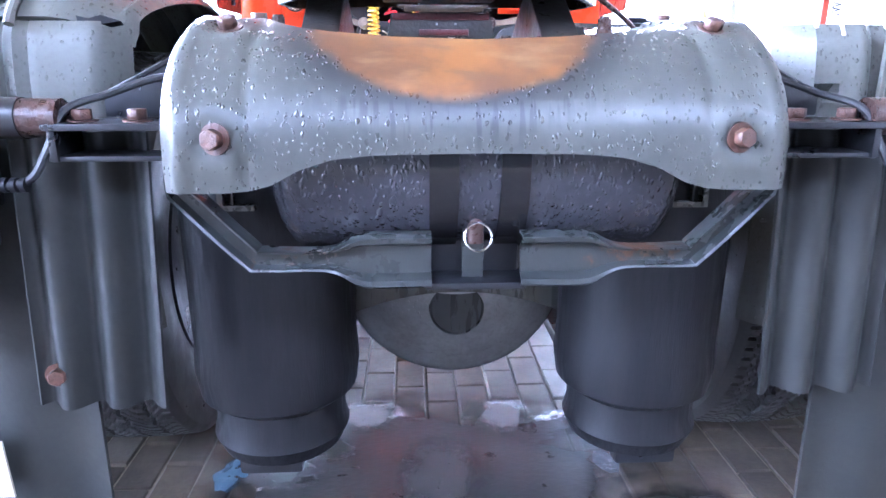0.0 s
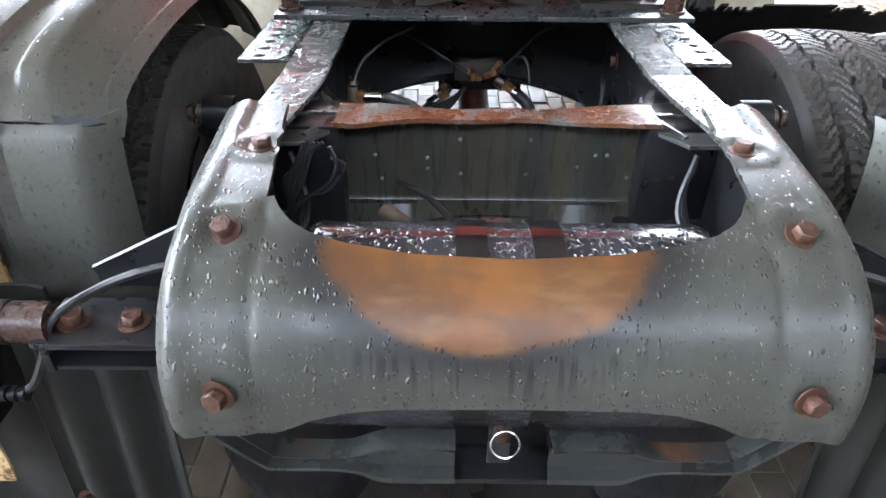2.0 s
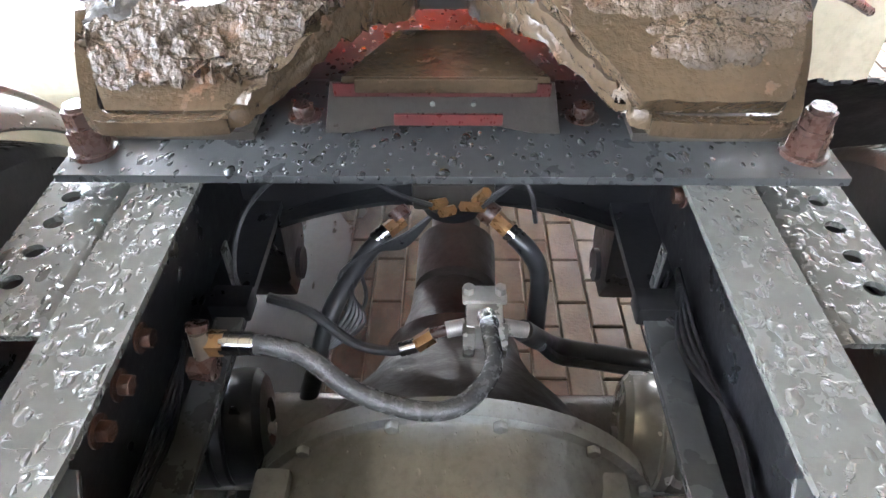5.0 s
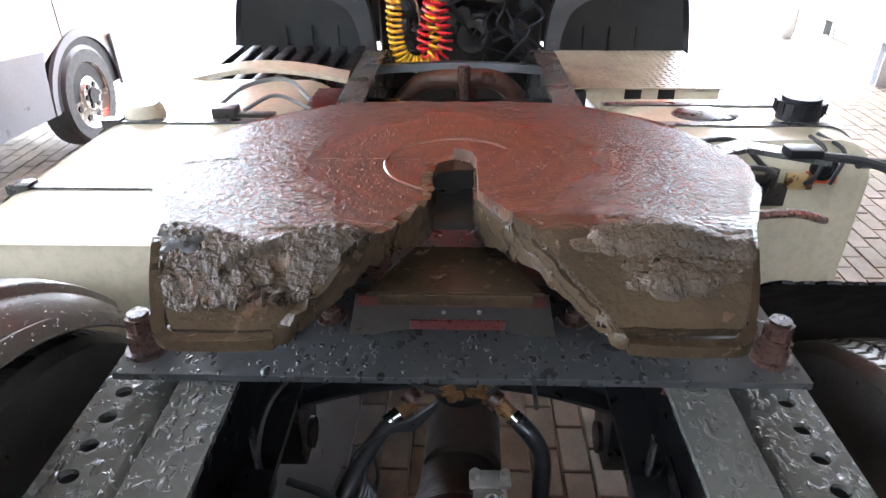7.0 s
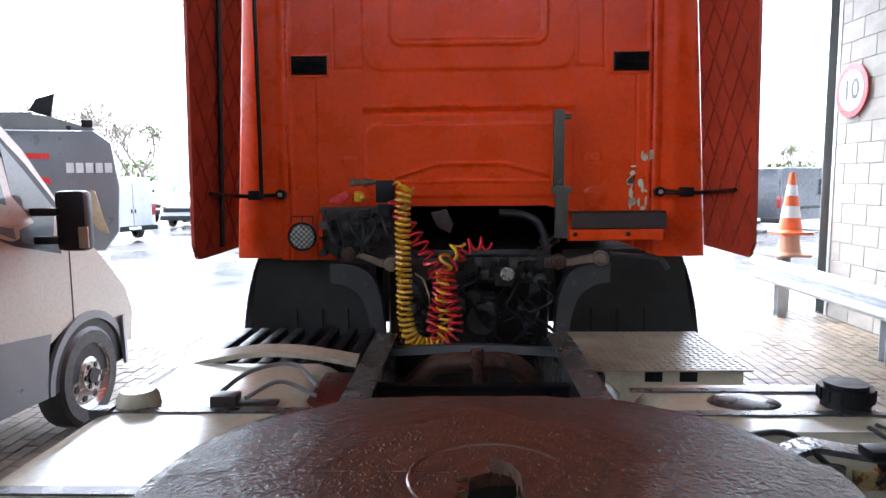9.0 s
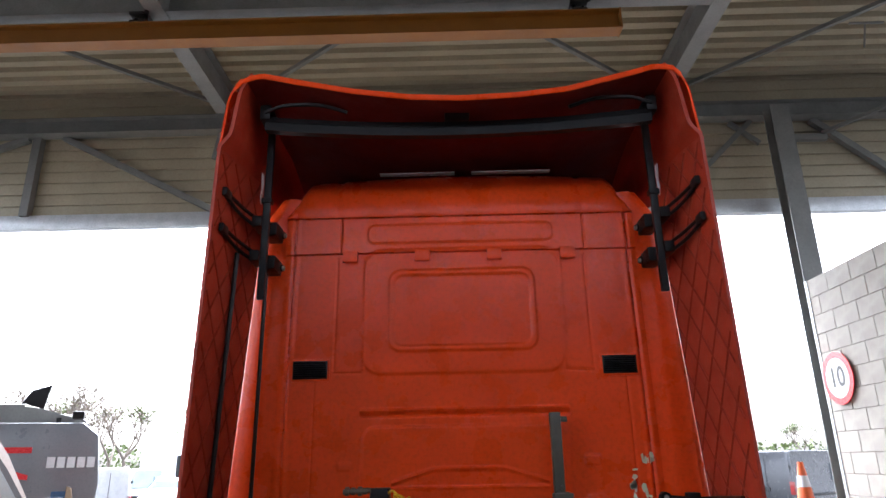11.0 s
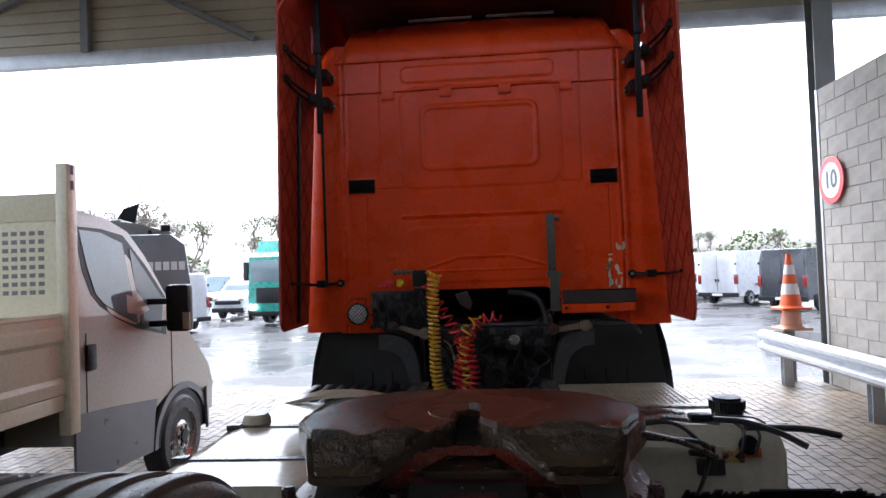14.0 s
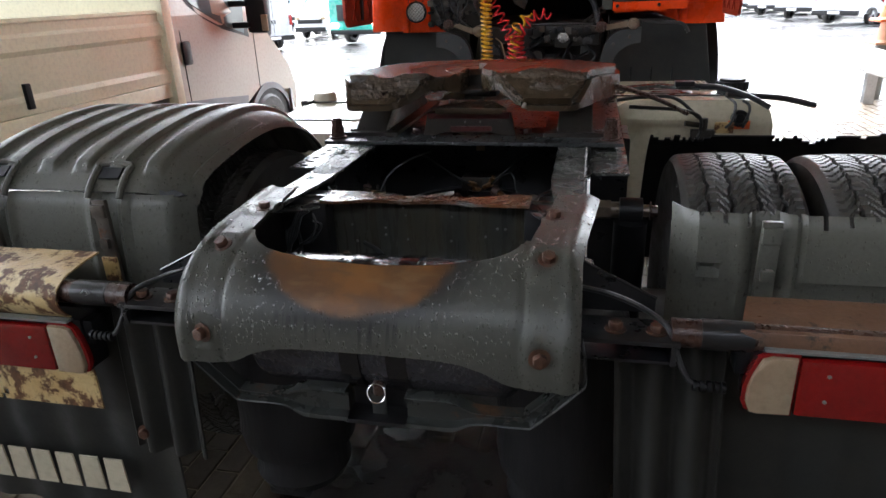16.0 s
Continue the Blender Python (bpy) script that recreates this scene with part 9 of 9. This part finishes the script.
def loader():
    """Grey machine with a rounded rear hood."""
    g = thing("wheel_loader", "grey construction machine with a rounded hood and exhaust fin", "construction machine", pose(-5.57, 8.77, 0, 0, 0, 28))
    hood = [(-1.25, 0.75), (-1.28, 1.55), (-1.2, 2.2), (-1.05, 2.34), (0.75, 2.36), (0.95, 2.20), (1.02, 1.6), (0.98, 1.0), (0.80, 0.75)]
    bm = B()
    prism(bm, hood, at_y(-0.05), 2.2, 0.07)
    part("hood", bm, M_MACHINE, g, "grey rounded counterweight")
    bm = B()
    prism(bm, [(-1.0, 2.34), (-0.9, 2.56), (0.05, 2.60), (0.22, 2.50), (0.72, 2.44), (0.80, 2.35)], at_y(0.15), 1.6, 0.04)
    part("engine_cover", bm, M_STEELGREY, g)
    bm = B()
    prism(bm, [(-0.05, 2.56), (0.08, 2.78), (0.30, 2.86), (0.24, 2.52)], at_y(0.3), 0.12, 0.02)
    part("exhaust_fin", bm, M_BLACK, g, "black exhaust stack")
    bm = B()
    box(bm, 0.60, 0.74, 0.0, 0.12, 2.40, 2.50, 0.02)
    part("work_light", bm, M_BLACK, g)
    bm = B()
    cyl(bm, (0.45, 0.1, 2.36), (0.45, 0.1, 2.42), 0.03)
    part("cap", bm, M_BLACK, g)
    for k in range(5):
        x = 0.40 + 0.112 * k
        bm = B()
        box(bm, x, x + 0.088, -0.066, -0.051, 1.80, 1.93, 0.003)
        part("white_bar", bm, M_WHITE, g, "plain white bar")
    bm = B()
    box(bm, -0.12, 0.22, -0.064, -0.051, 1.98, 2.05)
    prism(bm, [(-0.12, 1.90), (-0.05, 1.90), (0.02, 1.78), (0.22, 1.72), (0.22, 1.66), (-0.02, 1.70)], at_y(-0.064), 0.012)
    part("red_flash", bm, M_COILRED, g, "red stripe decal")
    bm = B()
    prism(bm, [(0.66, 1.58), (0.72, 1.56), (0.80, 1.20), (0.86, 0.98), (0.74, 1.02), (0.66, 1.15)], at_y(-0.13), 0.03, 0.008)
    part("flag_cloth", bm, M_LENSW, g, "pale hanging cloth")
    bm = B()
    box(bm, 0.50, 0.68, -0.066, -0.05, 1.15, 1.52)
    part("blue_label", bm, M_BLUE, g)
    for x in (-0.8, 0.35):
        wheel_small(g, x, 0.9, 0.5, 0.35, 1)
        wheel_small(g, x, 1.9, 0.5, 0.35, 1)
    bm = B()
    box(bm, -1.0, 0.6, 0.2, 2.2, 0.4, 0.85, 0.04)
    part("undercarriage", bm, M_BLACK, g)
    return g


loader()


def parked_van(name, label, paint, x, y, turn, L=5.9, W=2.0, H=2.55, scale=0.76, group="parked vans"):
    v = thing(name, label, "van", pose(x, y, 0, 0, 0, turn) @ Matrix.Scale(scale, 4), group)
    bm = B()
    out = [(0.0, 0.45), (0.02, 2.1), (0.12, H - 0.06), (0.3, H), (L - 1.9, H), (L - 1.55, H - 0.12), (L - 0.95, 1.52), (L - 0.35, 1.30), (L - 0.05, 1.05), (L, 0.45)]
    rows = []
    for f in (-1.0, -0.97, -0.86, 0.86, 0.97, 1.0):
        row = []
        for yy, z in out + out[:1]:
            ins = 0.06 if abs(f) == 1 else (0.02 if abs(f) == 0.97 else 0)
            row.append(Vector((f * W / 2 * (1 - 0.10 * max(0, (z - 1.4) / 1.2) ** 1.5), yy + (L / 2 - yy) * ins * 0.3, z - ins * 0.6 * (z > 1))))
        rows.append(row)
    shell(bm, rows, 0.01)
    prism(bm, [(yy, z) for yy, z in out], at_x(-W * 0.44), W * 0.88)
    part("body", bm, paint, v, "", 0.5)
    bm = B()
    box(bm, -W / 2 - 0.012, W / 2 + 0.012, 0.9, 1.0, 0.42, 0.62)
    box(bm, -W / 2 - 0.012, W / 2 + 0.012, -0.06, 0.10, 0.40, 0.60, 0.02)
    part("bumper", bm, M_BLACK, v)
    for s in (-1, 1):
        bm = B()
        box(bm, s * (W / 2 - 0.16), s * (W / 2 + 0.004), -0.02, 0.09, 1.0, 1.45, 0.015)
        part("tail_light", bm, M_RED, v, "red tail light")
        bm = B()
        box(bm, s * (W / 2 - 0.05), s * (W / 2 + 0.012), L - 2.35, L - 1.35, 1.42, 2.05)
        part("side_window", bm, M_WINDOW, v)
        bm = B()
        box(bm, s * (W / 2), s * (W / 2 + 0.012), 1.5, L - 2.6, 0.9, 0.98)
        part("rub_strip", bm, M_BLACK, v)
        for yy in (1.1, L - 1.0):
            wheel_small(v, s * (W / 2 - 0.09), yy, 0.34, 0.2, s, M_GALV)
        bm = B()
        box(bm, s * (W / 2 + 0.02), s * (W / 2 + 0.2), L - 1.55, L - 1.42, 1.35, 1.72, 0.04)
        part("mirror", bm, M_BLACK, v)
    bm = B()
    a = [(-0.82, 1.5), (0.82, 1.5), (0.70, H - 0.28), (-0.70, H - 0.28)]
    vs = [bm.verts.new((px, L - 0.93 - (pz - 1.5) * 0.68 + 0.02, pz)) for px, pz in a]
    wv = [bm.verts.new((px, L - 0.96 - (pz - 1.5) * 0.68 + 0.0, pz)) for px, pz in a]
    bm.faces.new(vs)
    bm.faces.new(wv[::-1])
    for k in range(4):
        bm.faces.new((vs[k], vs[(k + 1) % 4], wv[(k + 1) % 4], wv[k]))
    part("windscreen", bm, M_WINDOW, v)
    bm = B()
    box(bm, -0.75, 0.75, L - 0.10, L + 0.005, 0.80, 1.0, 0.02)
    box(bm, -W / 2 + 0.04, W / 2 - 0.04, L - 0.2, L + 0.03, 0.38, 0.62, 0.03)
    part("grille", bm, M_BLACK, v)
    for s in (-1, 1):
        bm = B()
        box(bm, s * 0.62, s * 0.92, L - 0.22, L - 0.03, 0.98, 1.14, 0.03)
        part("headlight", bm, M_LENSW, v)
    bm = B()
    box(bm, -0.004, 0.004, -0.012, 0.0, 0.6, H - 0.2)
    part("rear_door_gap", bm, M_BLACK, v)
    for s in (-1, 1):
        bm = B()
        box(bm, s * 0.06, s * 0.10, -0.03, 0.0, 1.1, 1.25)
        part("rear_door_handle", bm, M_BLACK, v)
        bm = B()
        box(bm, s * (W / 2 - 0.1), s * (W / 2 - 0.03), -0.02, 0.02, 1.9, 2.0)
        part("rear_door_hinge", bm, M_BLACK, v)
    bm = B()
    box(bm, -0.26, 0.26, -0.072, -0.06, 0.46, 0.57)
    part("plate", bm, M_WHITE, v)
    return v


for x, y, tr, paint, lab in (
        (8.75, 20.2, -52, M_DARKVAN, "dark grey panel van parked with its tail to the yard"), (7.95, 23.6, -50, M_WHITE, "white panel van parked with its tail to the yard"),
        (7.6, 27.2, -50, M_WHITE, "white panel van parked in the row"), (7.3, 30.6, -50, M_WHITE, "white panel van parked in the row"), (6.8, 34.0, -50, M_WHITE, "white panel van parked in the row"),
        (6.2, 37.6, -50, M_WHITE, "white panel van at the far end of the row")):
    parked_van("parked_van", lab, paint, x, y, tr)
parked_van("parked_van", "white van facing the yard beside a green truck", M_WHITE, -9.7, 27.2, 172, 5.2, 1.95, 2.1, 0.72)
parked_van("parked_van", "white van behind the grey machine", M_WHITE, -9.3, 18.6, 62, 5.4, 2.0, 2.5, 0.72)


def box_truck(x, y, turn):
    v = thing("box_truck", "white box truck facing the yard", "truck", pose(x, y, 0, 0, 0, turn) @ Matrix.Scale(0.74, 4))
    bm = B()
    box(bm, -1.15, 1.15, 0, 4.4, 0.9, 3.4, 0.03)
    part("box", bm, M_WHITE, v)
    bm = B()
    prism(bm, [(4.4, 0.5), (6.3, 0.5), (6.3, 1.15), (5.9, 1.35), (5.3, 2.3), (4.4, 2.4)], at_x(-1.0), 2.0, 0.05)
    part("cab", bm, M_WHITE, v)
    bm = B()
    m = pose(0, 5.62, 1.86, 0, 0, 0)
    vs = [bm.verts.new(p) for p in ((-0.85, 5.92, 1.40), (0.85, 5.92, 1.40), (0.75, 5.38, 2.25), (-0.75, 5.38, 2.25))]
    ws = [bm.verts.new(p.co + Vector((0, -0.03, -0.01))) for p in vs]
    bm.faces.new(vs)
    bm.faces.new(ws[::-1])
    for k in range(4):
        bm.faces.new((vs[k], vs[(k + 1) % 4], ws[(k + 1) % 4], ws[k]))
    part("windscreen", bm, M_WINDOW, v)
    bm = B()
    box(bm, -0.9, 0.9, 6.27, 6.34, 0.5, 0.75, 0.02)
    box(bm, -0.5, 0.5, 6.28, 6.32, 0.85, 1.05, 0.02)
    part("grille", bm, M_BLACK, v)
    for s in (-1, 1):
        for yy in (1.2, 5.4):
            wheel_small(v, s * 0.92, yy, 0.37, 0.22, s, M_GALV)
    return v


box_truck(-11.5, 30.6, 174)


def green_truck(x, y, turn):
    v = thing("green_truck", "green tractor truck facing the yard, headlight on", "truck", pose(x, y, 0, 0, 0, turn) @ Matrix.Scale(0.78, 4))
    bm = B()
    prism(bm, [(0, 0.55), (2.2, 0.5), (2.25, 1.3), (2.15, 2.9), (1.9, 3.1), (0, 3.2)], at_x(-1.25), 2.5, 0.06)
    part("cab", bm, M_GREEN, v)
    bm = B()
    prism(bm, [(0.1, 3.15), (1.9, 3.05), (1.6, 3.6), (0.1, 3.75)], at_x(-1.1), 2.2, 0.1)
    part("roof_spoiler", bm, M_GREEN, v)
    bm = B()
    box(bm, -1.12, 1.12, 2.18, 2.235, 1.85, 2.75, 0.02)
    part("windscreen", bm, M_WINDOW, v)
    bm = B()
    box(bm, -0.85, 0.85, 2.22, 2.27, 0.95, 1.6, 0.02)
    box(bm, -1.2, 1.2, 2.2, 2.3, 0.42, 0.6, 0.02)
    part("grille", bm, M_BLACK, v)
    lit = glow("headlight_on", (1.0, 0.95, 0.85), 3.0)
    for s in (-1, 1):
        bm = B()
        box(bm, s * 0.85, s * 1.18, 2.24, 2.3, 0.68, 0.88, 0.02)
        part("headlight", bm, lit, v, "headlight switched on")
    for s in (-1, 1):
        bm = B()
        box(bm, s * 1.3, s * 1.52, 2.0, 2.15, 1.9, 2.7, 0.03)
        part("mirror", bm, M_BLACK, v)
        wheel_small(v, s * 1.05, 0.9, 0.5, 0.3, s, M_GALV)
    return v


green_truck(-6.85, 21.9, 168)


def lift():
    """Folded red scissor lift beside the block wall."""
    v = thing("scissor_lift", "folded red and grey scissor lift beside the wall", "lift", pose(3.55, 4.0, 0))
    bm = B()
    box(bm, -0.40, 0.40, -1.5, 0.55, 0.18, 0.52, 0.02)
    part("chassis", bm, M_MACHRED, v)
    for k in range(3):
        bm = B()
        box(bm, -0.36, -0.30, -1.4, 0.5, 0.56 + 0.14 * k, 0.66 + 0.14 * k, 0.006)
        box(bm, 0.30, 0.36, -1.4, 0.5, 0.56 + 0.14 * k, 0.66 + 0.14 * k, 0.006)
        part("scissor_arm", bm, M_MACHRED, v)
    bm = B()
    box(bm, -0.42, 0.42, -1.55, 0.60, 1.0, 1.22, 0.01)
    deck = part("platform", bm, M_GALV, v, "grey platform side")
    bm = B()
    for k in range(6):
        box(bm, -0.426, -0.421, -0.02 - 0.07 * k, 0.03 - 0.07 * k, 1.10, 1.19)
    part("dark_bars", bm, M_STEELGREY, deck, "grey bars in place of lettering")
    bm = B()
    for k in range(3):
        prism(bm, [(0.24 + 0.07 * k, 1.12), (0.275 + 0.07 * k, 1.12), (0.255 + 0.07 * k, 1.19), (0.22 + 0.07 * k, 1.19)], at_x(-0.427), 0.005)
    part("warning_stripe", bm, M_COILRED, deck)
    for x, y in ((-0.38, 0.5), (-0.38, -0.5), (-0.38, -1.5), (0.38, 0.5), (0.38, -1.5)):
        bm = B()
        box(bm, x - 0.025, x + 0.025, y - 0.025, y + 0.025, 1.22, 2.2, 0.004)
        part("rail_post", bm, M_MACHRED, v)
    for z in (1.7, 2.2):
        bm = B()
        tube(bm, [(-0.38, 0.5, z), (-0.38, -1.5, z), (0.38, -1.5, z), (0.38, 0.5, z), (-0.38, 0.5, z)], 0.02, 8, 1, False)
        part("guard_rail", bm, M_MACHRED, v)
    bm = B()
    box(bm, -0.30, 0.0, 0.2, 0.45, 1.5, 1.95, 0.03)
    part("control_box", bm, M_BLACK, v)
    bm = B()
    pts = [(-0.34 + 0.03 * math.cos(a), 0.40 + 0.03 * math.sin(a), 1.35 + 0.006 * a) for a in np.linspace(0, 60, 300)]
    tube(bm, pts, 0.006, 5, 1, False)
    part("coiled_cable", bm, M_BLACK, v)
    for x in (-0.36, 0.36):
        for y in (-1.2, 0.3):
            wheel_small(v, x, y, 0.19, 0.1, -1 if x < 0 else 1)
    return v


lift()


# ---- trees and far edge ----
def tree(x, y, h, seed, leafy):
    r = random.Random(seed)
    t = thing("tree", "bare spring tree behind the yard" if not leafy else "tree with fresh green leaves behind the yard", "tree", pose(x, y, 0), "trees behind the yard")
    bm = B()
    tips = []

    def grow(p, d, L, w, depth):
        q = p + d * L
        tube(bm, [p, (p + q) / 2 + Vector((r.uniform(-1, 1), r.uniform(-1, 1), 0)) * L * 0.06, q], lambda f: w * (1 - 0.4 * f), 5 if depth > 1 else 7, 2)
        if depth > 4:
            tips.append(q)
            return
        for _ in range(3 if depth < 3 else 4):
            a = Vector((r.uniform(-1, 1), r.uniform(-1, 1), r.uniform(0.1, 0.9))).normalized()
            grow(q, (d * 0.55 + a * 0.75).normalized(), L * r.uniform(0.6, 0.8), w * 0.58, depth + 1)

    grow(Vector((0, 0, -0.1)), Vector((0, 0, 1)), h * 0.28, h * 0.022, 1)
    part("trunk", bm, M_TWIG, t)
    bm = B()
    for q in tips:
        for _ in range(8 if leafy else 4):
            c = q + Vector((r.gauss(0, 1), r.gauss(0, 1), r.gauss(0, 1))) * h * 0.035
            s = r.uniform(0.4, 1.0) * h * 0.013
            n = Vector((r.gauss(0, 1), r.gauss(0, 1), r.gauss(0, 1))).normalized()
            u = n.orthogonal().normalized()
            w = n.cross(u)
            bm.faces.new([bm.verts.new(c + u * s), bm.verts.new(c + w * s * 0.6), bm.verts.new(c - u * s), bm.verts.new(c - w * s * 0.6)])
    part("crown", bm, M_LEAF if leafy else M_TWIG, t)
    return t


base_tree = tree(-19.0, 52.0, 9.0, 2, True)
bare_tree = tree(-27.0, 45.0, 10.0, 5, False)
for k, (x, y, s) in enumerate(((-27, 55, 1.0), (-23, 60, 0.8), (-33, 58, 1.1), (-12, 70, 0.7), (6, 80, 0.62), (12, 82, 0.7), (18, 78, 0.66), (25, 80, 0.75), (32, 76, 0.7), (40, 80, 0.8), (-40, 60, 1.0), (1, 84, 0.6), (48, 84, 0.8))):
    copy_thing(base_tree, pose(x, y, 0, 0, 0, 47 * k) @ Matrix.Scale(s, 4))
for k, (x, y, s) in enumerate(((-32.0, 47, 1.0), (-23.5, 46, 0.8))):
    copy_thing(bare_tree, pose(x, y, 0, 0, 0, 80 * k + 30) @ Matrix.Scale(s, 4))
r = random.Random(11)
bm = B()
for k in range(9000):
    x = r.uniform(-80, 90)
    y = 95 + r.uniform(-4, 4)
    top = 3.6 + 1.2 * math.sin(x * 0.21) + 0.8 * math.sin(x * 0.53 + 1)
    c = Vector((x, y, r.uniform(0, 1) ** 0.7 * top))
    s = r.uniform(0.15, 0.4)
    n = Vector((r.gauss(0, 1), r.gauss(0, 1), r.gauss(0, 1))).normalized()
    u = n.orthogonal().normalized()
    w = n.cross(u)
    bm.faces.new([bm.verts.new(c + u * s), bm.verts.new(c + w * s * 0.7), bm.verts.new(c - u * s), bm.verts.new(c - w * s * 0.7)])
tagged(part("hedge", bm, M_LEAF), "far green hedge at the edge of the yard", "hedge", kind="stuff")


def scrap(name, label, x, y, w, d, h, m, seed):
    """A crumpled bit of sheet lying on the paving."""
    t = thing(name, label, "litter", pose(x, y, 0.0, 0, 0, 40 * seed))
    bm = B()
    rows = []
    for i in range(14):
        f = i / 13
        half = d * math.sin(math.pi * (0.12 + 0.76 * f)) * (0.8 + 0.35 * noise.noise(Vector((f * 4, seed, 0))))
        rows.append([Vector(((f - 0.5) * w, half * (g - 0.5), 0.003 + h * (0.5 + 0.5 * noise.noise(Vector((f * 5, g * 5, seed * 3.1)))) * math.sin(math.pi * (0.1 + 0.8 * g)))) for g in np.linspace(0, 1, 12)])
    shell(bm, rows, 0.0015)
    part("sheet", bm, m, t)


M_FOIL = mat("crumpled_foil", (0.55, 0.56, 0.60), (0.4, 0.42, 0.46), 0.25, 0.4, 30.0, 0.6, 90)
M_PALEBLUE = mat("pale_blue_plastic", (0.16, 0.27, 0.38), (0.12, 0.22, 0.33), 0.35, 0, 12.0, 0.3, 80)
scrap("plastic_scrap", "pale blue scrap of plastic on the paving", -0.555, 0.69, 0.15, 0.11, 0.012, M_PALEBLUE, 2)
scrap("foil_scrap", "crumpled silver foil on the paving", 0.415, 0.85, 0.07, 0.06, 0.02, M_FOIL, 3)
scrap("foil_scrap", "crumpled silver foil on the paving", 0.325, 0.93, 0.12, 0.09, 0.008, M_FOIL, 5)
scrap("foil_scrap", "flat pale foil on the paving", 0.42, 0.70, 0.10, 0.08, 0.004, M_FOIL, 7)
scrap("plastic_scrap", "pale blue scrap of plastic by the tyre", -0.82, 1.05, 0.10, 0.08, 0.03, M_PALEBLUE, 4)


# ---- paving bricks and wall blocks ----
pr = random.Random(21)


def piece_mesh(name, sx, sy, sz, b, material):
    bm = B()
    x, y = sx / 2, sy / 2
    lo = [bm.verts.new(p) for p in ((-x, -y, 0), (x, -y, 0), (x, y, 0), (-x, y, 0))]
    mid = [bm.verts.new(p) for p in ((-x, -y, sz - b), (x, -y, sz - b), (x, y, sz - b), (-x, y, sz - b))]
    hi = [bm.verts.new(p) for p in ((-x + b, -y + b, sz), (x - b, -y + b, sz), (x - b, y - b, sz), (-x + b, y - b, sz))]
    for a, c in ((lo, mid), (mid, hi)):
        for k in range(4):
            bm.faces.new((a[k], a[(k + 1) % 4], c[(k + 1) % 4], c[k]))
    bm.faces.new(hi)
    return mesh_of(name, bm, material, 0.3)


bm = B()
vs = [bm.verts.new(p) for p in ((-6.5, -7.0, -0.012), (4.36, -7.0, -0.012), (4.36, 9.0, -0.012), (-6.5, 9.0, -0.012))]
bm.faces.new(vs)
pave = structure("pavement", bm, M_SAND, "dirty paving bricks under the canopy, oil-stained", "pavement")
PAVER = [piece_mesh("brick", 0.196, 0.096, 0.05, 0.005, M_PAVER) for _ in range(1)]
rest_v, rest_f = [], []
count = 0
ny = 0
x = -6.4
while x < 4.3:
    off = 0.1 if ny % 2 else 0.0
    y = -3.85 + off
    while y < 8.9:
        near = -0.85 < x < 0.85 and 0.2 < y < 2.75
        z = pr.uniform(-0.005, 0.0) - 0.05
        tx, ty = pr.uniform(-0.6, 0.6), pr.uniform(-0.6, 0.6)
        # bricks run along the truck: the long side lies on y
        if near and count < 300 and pr.random() < 1.0 and ((-0.75 < x < 0.75 and 0.35 < y < 2.6)):
            put("brick", PAVER[0], pave, pose(x, y, z, tx, ty, 90))
            count += 1
        else:
            m = pose(x, y, z, tx, ty, 90)
            k0 = len(rest_v)
            for sx, sy, zz in ((-0.098, -0.048, 0.0), (0.098, -0.048, 0.0), (0.098, 0.048, 0.0), (-0.098, 0.048, 0.0), (-0.094, -0.044, 0.05), (0.094, -0.044, 0.05), (0.094, 0.044, 0.05), (-0.094, 0.044, 0.05)):
                rest_v.append(tuple(m @ Vector((sx, sy, zz))))
            rest_f += [tuple(k0 + i for i in f) for f in ((4, 5, 6, 7), (0, 1, 5, 4), (1, 2, 6, 5), (2, 3, 7, 6), (3, 0, 4, 7))]
        y += 0.2
    x += 0.1
    ny += 1
me = bpy.data.meshes.new("bricks")
me.from_pydata(rest_v, [], rest_f)
me.materials.append(M_PAVER)
ob = put("bricks", me, pave, Matrix())
tagged(ob, kind="stuff")

BLOCK = [piece_mesh("block", 0.452, 0.221, 0.016, 0.003, M_BLOCK), piece_mesh("block", 0.222, 0.221, 0.016, 0.003, M_BLOCK)]
rest_v, rest_f = [], []
rows_n = 17
hz = WALL_H / rows_n
for j in range(rows_n):
    y = WALL_Y1 - 0.005
    first = j % 2
    k = 0
    while y > -10.4:
        L = 0.23 if (first and k == 0) else 0.46
        cy, cz = y - L / 2, hz * (j + 0.5)
        if cy > 3.4:
            put("block", BLOCK[1 if L < 0.3 else 0], wall_east, pose(WALL_X + 0.014 + pr.uniform(-0.001, 0.001), cy, cz, 90, 0, -90))
        else:
            k0 = len(rest_v)
            for sx, sy, d in ((-L / 2 + 0.004, -0.11, 0), (L / 2 - 0.004, -0.11, 0), (L / 2 - 0.004, 0.11, 0), (-L / 2 + 0.004, 0.11, 0), (-L / 2 + 0.008, -0.107, 0.016), (L / 2 - 0.008, -0.107, 0.016), (L / 2 - 0.008, 0.107, 0.016), (-L / 2 + 0.008, 0.107, 0.016)):
                rest_v.append((WALL_X + 0.014 - d, cy + sx, cz + sy))
            rest_f += [tuple(k0 + i for i in f) for f in ((4, 5, 6, 7), (0, 1, 5, 4), (1, 2, 6, 5), (2, 3, 7, 6), (3, 0, 4, 7))]
        y -= L
        k += 1
me = bpy.data.meshes.new("blocks")
me.from_pydata(rest_v, [], rest_f)
me.materials.append(M_BLOCK)
ob = put("blocks", me, wall_east, Matrix())
tagged(ob, kind="stuff")
